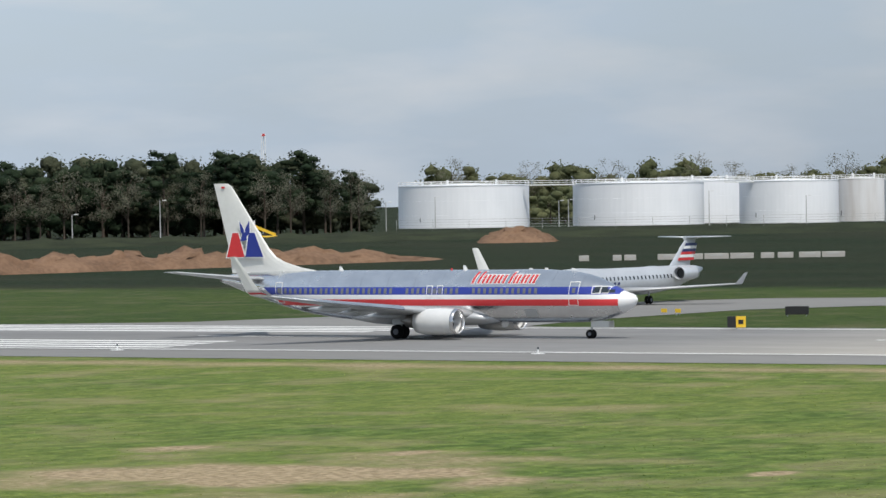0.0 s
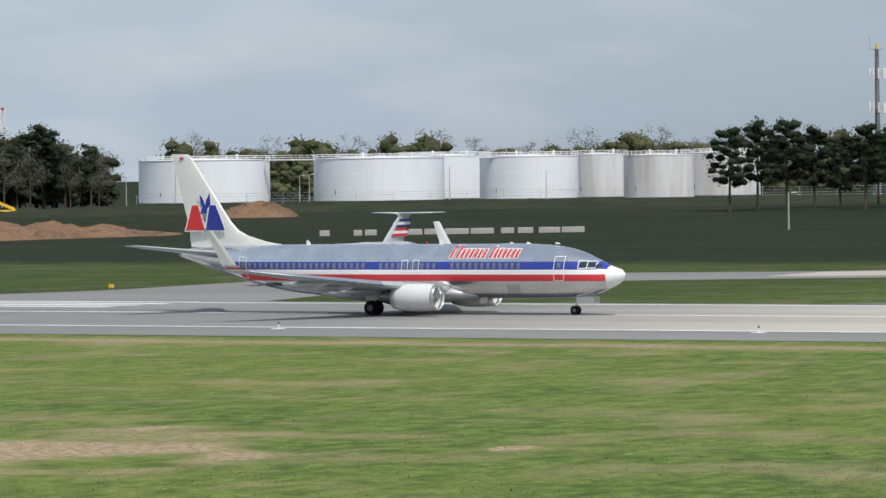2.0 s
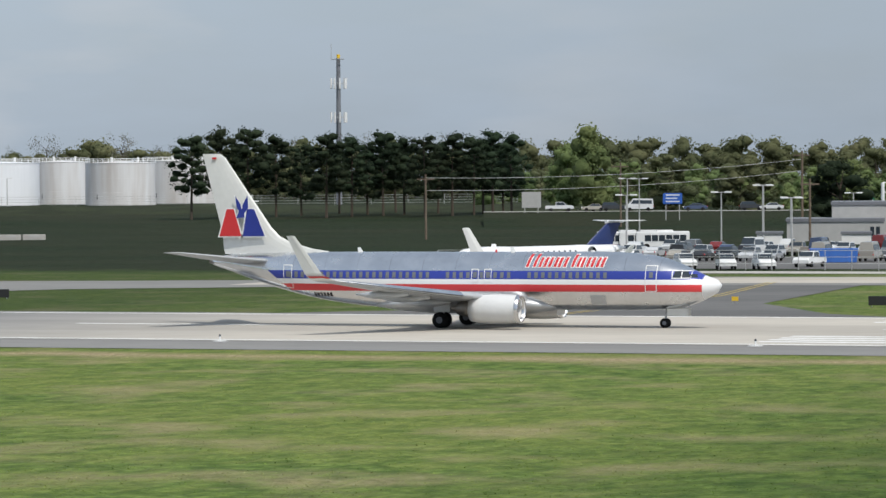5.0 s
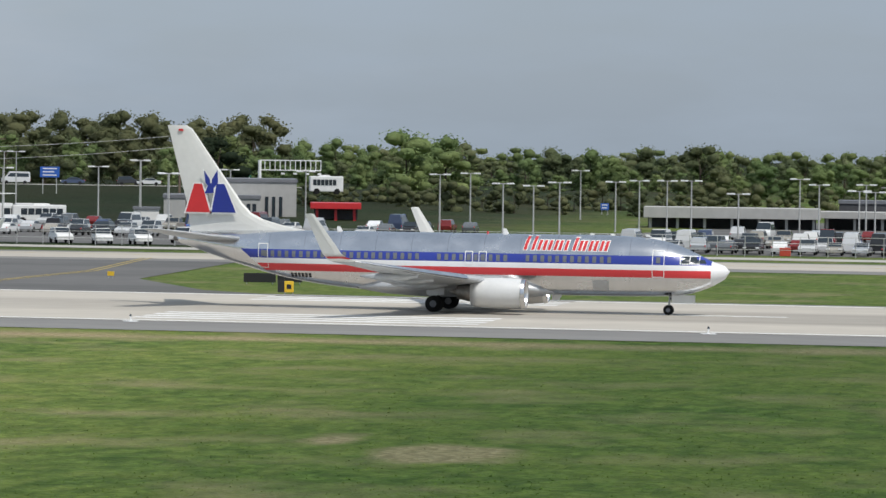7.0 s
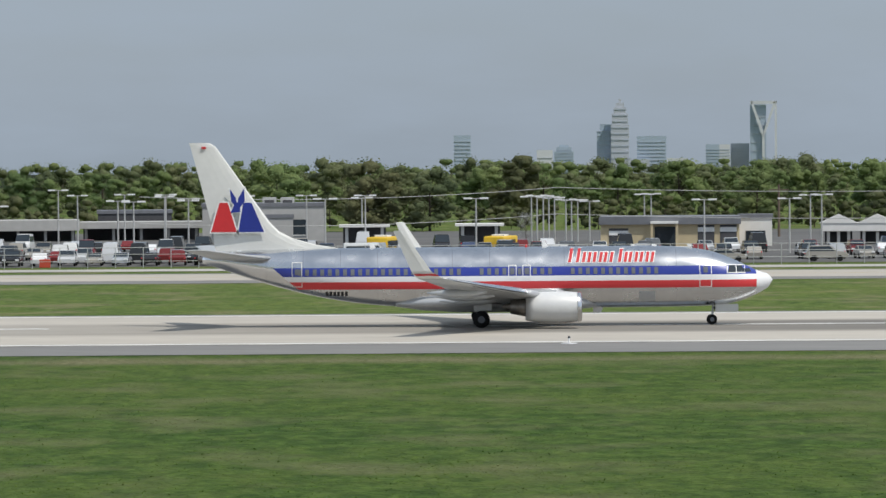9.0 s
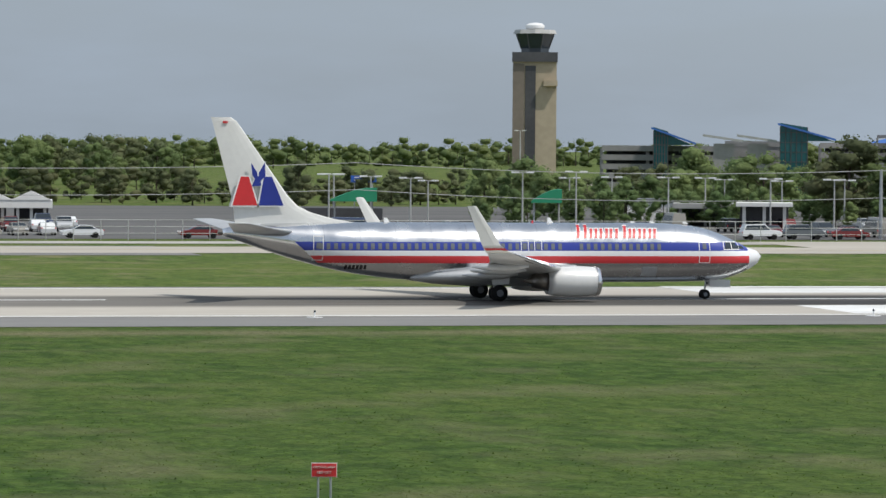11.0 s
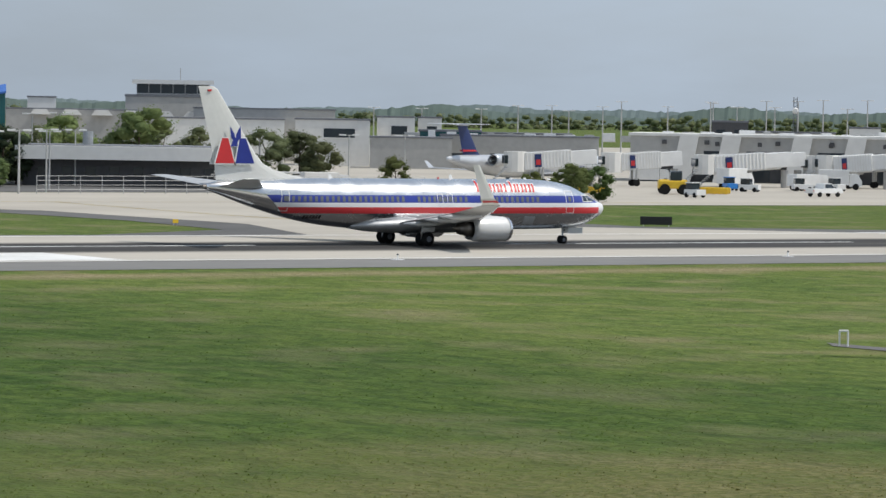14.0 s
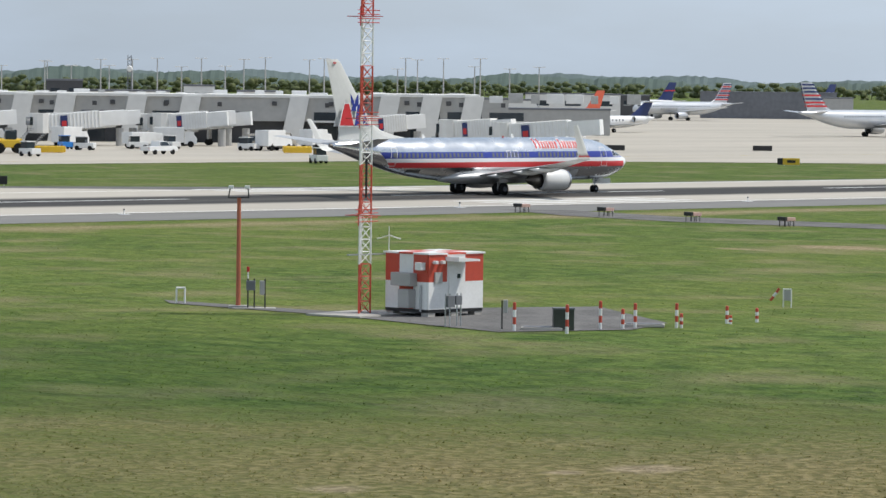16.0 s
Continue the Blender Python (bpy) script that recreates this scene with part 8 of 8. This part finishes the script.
for zz in (4.50, 8.93, 13.59):
    b = bmesh.new()
    for k in (-0.28, -0.1, 0.1, 0.28):
        rod(b, (-0.95, -0.35, zz + k), (0.75, -0.35, zz + k), 0.022, n=5)
        rod(b, (-0.2 + k, -1.0, zz), (-0.2 + k, 0.6, zz), 0.018, n=4)
    rod(b, (-0.75, -0.35, zz - 0.45), (-0.75, -0.35, zz + 0.45), 0.03, n=5)
    part("aerial", b, ORANGE if zz < 9 else RED, m, "red multi-rod aerial")
part("dark_boom", rodded((-0.1, -0.3, 7.10), (-0.1, -0.3, 5.32), 0.05), BLACK, m)
part("beacon", rodded((0.1, 0, top), (0.1, 0, top + 0.35), 0.1, n=10), RED, m, "red obstruction lamp")
part("whip", rodded((0.4, 0.3, top), (0.4, 0.3, top + 3.0), 0.012, n=5), STEEL, m)

p = thing("lamp_post", "rusty orange post with twin obstruction lamps", "lamp post", at=pose(119.0, 138.1, 0.0, 0, 0, -42))
top = 5.16
part("post", rodded((0, 0, 0), (0, 0, top), 0.11, 0.09, 12), surface("faded_orange", (0.50, 0.17, 0.10), (0.36, 0.13, 0.09), 0.7, 0, 1.0, 8.0), p)
part("foot", boxed(-0.45, 0.45, -0.3, 0.3, -0.05, 0.12, bevel=0.03), CONCRETE, p)
fk = bmesh.new()
rod(fk, (-0.5, 0, top), (0.45, 0, top + 0.02), 0.03)
rod(fk, (-0.5, 0, top), (-0.42, 0, top + 0.45), 0.03)
rod(fk, (0.45, 0, top), (0.42, 0, top + 0.5), 0.03)
part("fork", fk, BLACK, p)
for x in (-0.36, 0.40):
    part("lamp", boxed(x - 0.14, x + 0.1, -0.1, 0.1, top + 0.42, top + 0.58, bevel=0.03), WHITE, p, "small pale lamp")

u = thing("hoop", "white tubular steel hoop beside the path", "hoop", at=pose(119.0, 142.3, 0, 0, 0, -40))
part("tube", rodded((-0.2, 0, 0), (-0.2, 0, 0.72), 0.045), WHITE, u)
part("tube", rodded((0.2, 0, 0), (0.2, 0, 0.72), 0.045), WHITE, u)
part("bow", rodded((-0.22, 0, 0.74), (0.22, 0, 0.74), 0.05), WHITE, u)

c = thing("control_stand", "dark equipment stand with grey boxes and a red lamp", "equipment stand", at=pose(*(119.3, 137.3), 0, 0, 0, -42))
for x in (-0.3, 0.0, 0.5):
    part("leg", rodded((x, 0, 0), (x, 0, 1.4), 0.035), BLACK, c)
part("box", boxed(-0.38, 0.05, -0.15, 0.15, 0.85, 1.3, bevel=0.02), ROOF, c, "dark grey equipment box")
part("box", boxed(0.25, 0.48, -0.12, 0.12, 0.65, 1.3, bevel=0.02), GREYWALL, c, "pale grey equipment box")
part("lamp_stem", rodded((-0.3, 0, 1.3), (-0.3, 0, 1.75), 0.03), WHITE, c)
part("lamp", rodded((-0.3, 0, 1.72), (-0.3, 0, 1.95), 0.07, n=10), RED, c, "small red lamp")
part("slab", boxed(-1.0, 1.0, -0.5, 0.5, -0.05, 0.04), CONCRETE, c)

# equipment shelter in orange and white checks
s = thing("equipment_shelter", "orange and white chequered equipment shelter on blocks", "shelter", at=pose(*(121.5, 127.8), 0.24, 0, 0, 0))
L, D, H = 3.45, 2.85, 2.6
part("base_frame", boxed(0.0, L, 0.0, D, -0.05, 0.1), BLACK, s, "dark steel base frame")
part("core", boxed(0.03, L - 0.03, 0.03, D - 0.03, 0.1, H - 0.05), WHITEWALL, s, "shelter core")
for i in range(3):
    for j in range(2):
        z0, z1 = 0.1 + j * (H - 0.1) / 2, 0.1 + (j + 1) * (H - 0.1) / 2
        mat = ORANGE if j == 1 and i != 1 else WHITE
        part("wall_panel", boxed(i * L / 3, (i + 1) * L / 3, -0.03, 0.03, z0, z1), mat, s, "orange wall panel" if mat is ORANGE else "white wall panel")
        mat = ORANGE if (i + j) % 2 == 0 and not (i == 0 and j == 1) else WHITE
        part("wall_panel", boxed(-0.03, 0.03, 0.03 + i * (D - 0.06) / 3, 0.03 + (i + 1) * (D - 0.06) / 3, z0, z1), ORANGE if (i + j) % 2 else WHITE, s, "wall panel in the check pattern")
for i in range(3):
    for j in range(3):
        mat = ORANGE if (i + j) % 2 else WHITE
        part("roof_panel", boxed(i * L / 3 - (0.08 if i == 0 else 0), (i + 1) * L / 3 + (0.08 if i == 2 else 0), j * D / 3 - (0.08 if j == 0 else 0), (j + 1) * D / 3 + (0.08 if j == 2 else 0), H, H + 0.08), mat, s, "roof panel in the check pattern")
part("door_canopy", prism(bmesh.new(), [(1.05, H - 0.3), (2.4, H - 0.3), (2.4, H - 0.2), (1.05, H - 0.1)], -0.9, -0.03), WHITE, s, "small white door canopy")
part("door", boxed(1.25, 2.1, -0.07, -0.03, 0.15, 2.1), WHITE, s, "white steel door")
part("door_window", boxed(1.75, 1.95, -0.09, -0.07, 1.5, 1.7), GLASS, s)
part("vent_louvre", boxed(0.35, 0.8, -0.10, -0.03, 1.3, 1.8), POLE, s, "grey vent louvre")
part("cooling_unit", boxed(-0.5, -0.03, 0.7, 2.0, 1.15, 1.75, bevel=0.04), GREYWALL, s, "pale grey cooling unit")
part("cable_box", boxed(-0.35, -0.03, 0.15, 0.55, 1.9, 2.25, bevel=0.03), WHITE, s)
part("conduit", rodded((-0.1, 0.4, 0), (-0.1, 0.4, 1.2), 0.05), STEEL, s)
part("side_cabinet", boxed(-0.5, -0.03, 0.8, 1.5, 0.15, 1.0, bevel=0.03), GREYWALL, s, "pale grey side cabinet")
for x in (0.3, 0.75):
    part("flood_lamp", boxed(x - 0.09, x + 0.09, -0.28, -0.03, H - 0.42, H - 0.27, bevel=0.03), WHITE, s, "small white flood lamp")
for x, y in ((0.25, 0.25), (L - 0.25, 0.25), (0.25, D - 0.25), (L - 0.25, D - 0.25), (L / 2, 0.25)):
    part("footing", boxed(x - 0.22, x + 0.22, y - 0.22, y + 0.22, -0.26, -0.05), CONCRETE, s, "grey concrete footing")
part("cable_tray", boxed(-2.2, 0.2, D + 0.1, D + 0.25, H - 0.1, H - 0.04), STEEL, s, "thin cable tray to the mast")
wv = bmesh.new()
rod(wv, (0.1, D - 0.1, H), (0.1, D - 0.1, H + 1.2), 0.02)
for a in (-2.7, -0.45, 1.57):
    rod(wv, (0.1, D - 0.1, H + 0.8), (0.1 + 0.45 * math.cos(a), D - 0.1 - 0.4 * math.cos(a), H + 0.8 + 0.4 * math.sin(a)), 0.02)
part("weather_vane", wv, WHITE, s, "white three-armed aerial")
k = thing("switch_rack", "dark switch boxes on a steel rack", "equipment rack", at=pose(*(118.0, 122.5), 0, 0, 0, -5))
for x in (-0.45, -0.2, 0.2, 0.42):
    part("leg", rodded((x, 0, 0), (x, 0, 1.45), 0.03), STEEL, k)
part("box", boxed(-0.4, 0.0, -0.12, 0.12, 0.85, 1.35, bevel=0.02), ROOF, k, "dark switch box")
part("box", boxed(0.05, 0.4, -0.12, 0.12, 0.95, 1.35, bevel=0.02), ROOF, k, "dark switch box")
g = thing("marker_box", "narrow grey box on a dark stand", "equipment stand", at=pose(*(118.5, 119.9), 0, 0, 0, -45))
part("leg", boxed(-0.08, -0.02, -0.04, 0.04, 0, 1.25), BLACK, g)
part("box", boxed(0.0, 0.2, -0.1, 0.1, 0.72, 1.28, bevel=0.02), GREYWALL, g, "pale grey box")
for g, h in (((118.1, 118.8), 1.22), ((119.0, 116.5), 1.2), ((122.1, 117.5), 1.22), ((123.2, 117.2), 0.85), ((124.2, 117.4), 1.05), ((125.8, 116.4), 1.05), ((126.0, 116.3), 0.6), ((130.1, 117.3), 0.75), ((129.9, 116.9), 0.35), ((131.9, 117.1), 0.6)):
    b = thing("bollard", "red and white banded steel bollard in the grass", "bollard", "bollards", at=pose(*g, 0))
    banded(b, "band", (0, 0, -0.02), (0, 0, h), 0.075, 4, WHITE, ORANGE, 12)
    part("cap", rodded((0, 0, h), (0, 0, h + 0.03), 0.075, 0.04, 12), ORANGE, b)
k = thing("utility_box", "dark green utility cabinet beside the gravel", "cabinet", at=pose(*(120.0, 117.5), 0, 0, 0, -40))
k.location.x, k.location.y = k.location.x + 0.3, k.location.y + 0.5
part("body", boxed(-0.45, 0.45, -0.3, 0.3, 0, 0.95, bevel=0.03), surface("dull_green_steel", (0.055, 0.065, 0.055), (0.035, 0.04, 0.035), 0.5, 0, 1, 6), k)
part("lid", boxed(-0.48, 0.48, -0.33, 0.33, 0.92, 0.98), ROOF, k)
for g in ((119.7, 118.7), (125.1, 117.7)):
    k = thing("vault_cover", "low dark vault cover in the gravel", "vault cover", at=pose(*g, 0, 0, 0, -48))
    part("frame", boxed(-0.9, 0.9, -0.5, 0.5, 0, 0.12, bevel=0.02), CONCRETE, k)
    part("plate", boxed(-0.8, 0.8, -0.42, 0.42, 0.11, 0.15), ROOF, k)
k = thing("warning_board", "small white framed board on two posts", "sign", at=pose(*(141.4, 123.6), 0, 0, 0, -50))
part("panel", boxed(-0.16, 0.16, -0.02, 0.02, 0.35, 0.85), GREYWALL, k)
for x in (-0.19, 0.19):
    part("post", rodded((x, 0, 0), (x, 0, 0.9), 0.03), WHITE, k)
part("top_bar", rodded((-0.19, 0, 0.9), (0.19, 0, 0.9), 0.03), WHITE, k)
k = thing("leaning_marker", "leaning red and white marker post", "marker post", at=pose(*(145.4, 128.2), 0, 0, 35, -50))
banded(k, "band", (0, 0, 0), (0, 0, 0.75), 0.07, 3, ORANGE, WHITE, 10)

# approach path light units
for g in ((224.2, 224.8), (224.1, 215.2), (222.4, 204.2), (221.3, 193.6)):
    b = thing("light_unit", "dark and pink approach light unit on thin legs", "light unit", "approach light units", at=pose(*g, 0, 0, 0, 0))
    part("housing", boxed(-0.40, 0.60, -0.35, 0.35, 0.42, 0.68, bevel=0.03), surface("faded_pink", (0.55, 0.36, 0.31), (0.46, 0.30, 0.26), 0.6, 0, 1, 6), b, "faded pink housing")
    part("hood", boxed(-0.66, -0.36, -0.38, 0.38, 0.45, 0.74, bevel=0.03), BLACK, b, "dark hood")
    for x in (-0.5, 0.05, 0.48):
        for y in (-0.28, 0.28):
            part("leg", rodded((x, y, 0), (x, y, 0.45), 0.03), BLACK, b)
    part("flood_lamp", boxed(0.66, 0.78, -0.08, 0.08, 0.3, 0.5), WHITE, b)

# distance board and other airfield signs
k = thing("distance_board", "black runway board with a white nine", "sign", at=pose(82.2, 217.5, 0, 0, 0, -21))
part("panel", boxed(-0.38, 0.38, -0.14, 0.14, 0.05, 1.36, bevel=0.02), BLACK, k)
for x in (-0.3, 0.3):
    part("leg", rodded((x, 0, 0), (x, 0, 0.1), 0.04), STEEL, k)


def lettering(text, size, material, parent, at, name="lettering", label="white numeral"):
    cu = bpy.data.curves.new("text", "FONT")
    cu.body, cu.size, cu.extrude, cu.align_x, cu.align_y = text, size, 0.01, "CENTER", "CENTER"
    ob = bpy.data.objects.new("text", cu)
    scene.collection.objects.link(ob)
    bpy.context.view_layer.update()
    me = bpy.data.meshes.new_from_object(ob)
    bpy.data.objects.remove(ob)
    me.materials.clear()
    me.materials.append(material)
    t = new(name, me)
    t.parent, t.matrix_basis = parent, at
    return tagged(t, label)


lettering("9", 0.98, WHITE, k, pose(0, -0.16, 0.74, 90, 0, 0))


def airfield_sign(x, y, w, h, face, label, az, text="", dark=0.0):
    b = thing("airfield_sign", label, "sign", "airfield signs", at=pose(x, y, 0, 0, 0, az))
    part("panel", boxed(-w / 2, w / 2, -0.12, 0.12, 0.15, 0.15 + h, bevel=0.02), face, b)
    if dark:
        part("end_panel", boxed(-w / 2 - dark, -w / 2, -0.12, 0.12, 0.15, 0.15 + h), BLACK, b, "black sign panel")
    for s in (-0.4, 0.4):
        part("leg", rodded((s * w, 0, 0), (s * w, 0, 0.2), 0.05), STEEL, b)
    if text:
        lettering(text, h * 0.85, BLACK, b, pose(0, -0.14, 0.15 + h * 0.5, 90, 0, 0), label="black letter on yellow")
    else:
        if face is YELLOW:
            part("text_bar", boxed(-w * 0.25, w * 0.25, -0.14, -0.12, 0.15 + h * 0.3, 0.15 + h * 0.7), BLACK, b, "dark lettering bar")
    return b


YB = "yellow and black airfield guidance sign in the grass"
BK = "black airfield sign board seen from behind"
airfield_sign(-143.5, 281.9, 0.8, 0.9, YELLOW, YB, 27, "", 0.7)
airfield_sign(-153.5, 312.6, 2.1, 0.75, BLACK, BK, 26)
airfield_sign(*(-125.1, 333.9), 1.9, 0.75, YELLOW, YB, 20, "E", 0.8)
airfield_sign(*(-71.2, 305.5), 2.6, 0.75, BLACK, BK, 14)
airfield_sign(*(-69.0, 306.8), 2.0, 0.75, BLACK, BK, 14)
airfield_sign(*(-64.2, 285.2), 0.7, 0.85, YELLOW, YB, 14, "", 0.5)
airfield_sign(*(-47.8, 358.4), 0.35, 0.8, YELLOW, YB, 9, "", 0.5)
airfield_sign(164.3, 345.4, 1.7, 0.75, YELLOW, YB, -26, "E", 0.9)
airfield_sign(148.4, 289.4, 1.1, 0.8, WOODPOLE, "weathered brown airfield sign board", -27, "", 0.3)
airfield_sign(381.9, 333.5, 2.2, 0.85, YELLOW, YB, -49, "", 0.7)
airfield_sign(454.2, 402.6, 3.0, 0.8, BLACK, BK, -48)
airfield_sign(*(430.4, 412.0), 3.6, 0.8, BLACK, BK, -46)
airfield_sign(228.1, 301.4, 3.1, 0.8, BLACK, BK, -37)
airfield_sign(283.2, 288.1, 2.3, 0.9, BLACK, BK, -44)
for g in ((-166.3, 314.1), (-85.2, 311.3), (-168.0, 314.6), (-198.0, 311.8), (177.0, 306.1)):
    b = thing("taxi_lamp", "small yellow taxiway marker beside the paving", "marker", "taxiway markers", at=pose(*g, 0))
    part("plate", boxed(-0.28, 0.28, -0.04, 0.04, 0.25, 0.6), YELLOW, b)
    for x in (-0.18, 0.18):
        part("leg", rodded((x, 0, 0), (x, 0, 0.26), 0.03), STEEL, b)
for i in range(14):
    b = thing("edge_lamp", "small runway edge lamp on a stem", "runway lamp", "runway edge lamps", at=pose(-172 + i * 36.3, NEAR - 1.6, 0.012))
    part("stem", rodded((0, 0, 0), (0, 0, 0.32), 0.05, n=8), WHITE, b)
    part("lens", rodded((0, 0, 0.32), (0, 0, 0.45), 0.08, 0.05, 8), GLASS, b)
    part("plate", rodded((0, 0, 0), (0, 0, 0.03), 0.5, n=12), WHITE, b, "pale base plate")

k = thing("warning_sign", "red sign with white capitals on two posts", "sign", at=pose(*(22.9, 116.0), 0, 0, 0, -11))
w = 0.75
part("panel", boxed(-w / 2, w / 2, -0.02, 0.02, 0.66, 1.06, bevel=0.005), RED, k)
part("rim", boxed(-w / 2 - 0.02, w / 2 + 0.02, 0.0, 0.03, 0.64, 1.08), WHITE, k, "white sign rim")
for x in (-0.18, 0.2):
    part("post", rodded((x, 0.03, -0.05), (x, 0.03, 1.08), 0.035, n=8), STEEL, k)
lettering("CRITICAL AREA", 0.095, WHITE, k, pose(0, -0.035, 0.95, 90, 0, 0), label="white capitals")
lettering("KEEP OUT", 0.095, WHITE, k, pose(0, -0.035, 0.79, 90, 0, 0), label="white capitals")


# ---- what moves ----
def motions():
    rows = [(0, -146.12), (0.5, -141.78), (1, -136.91), (1.5, -131.37), (2, -125.27), (2.5, -118.57), (3, -111.34), (3.5, -103.48), (4, -95.09), (4.5, -86.18), (5, -76.67), (5.2, -72.08), (7.3, -25.35), (7.5, -20.32), (8, -7.34), (8.5, 6.16), (9, 20.21), (9.2, 26.94), (11.3, 88.15), (11.5, 94.87), (12, 112.08), (12.5, 129.73), (13, 147.92), (13.5, 166.48), (14, 188.31), (14.5, 208.17), (15, 228.49), (15.5, 249.42), (16, 270.82)]
    walk(shuttle, [(0, pose(-188.8, 330.0, 0.03, 0, 0, -90.5)), (3.5, pose(-189.4, 321.0, 0.03, 0, 0, -90.5)), (8, pose(-190.0, 312.0, 0.03, 0, 0, -90.5)), (16, pose(-190.2, 308.0, 0.03, 0, 0, -90.5))])
    walk(commuter, [(0, pose(-135.7, 393.0, 0.03, 0, 0, -113)), (4, pose(-136.5, 390.0, 0.03, 0, 0, -113)), (16, pose(-137.8, 386.5, 0.03, 0, 0, -113))])
    walk(airliner, [(t, pose(x, LANE, 0.022)) for t, x in rows])


motions()
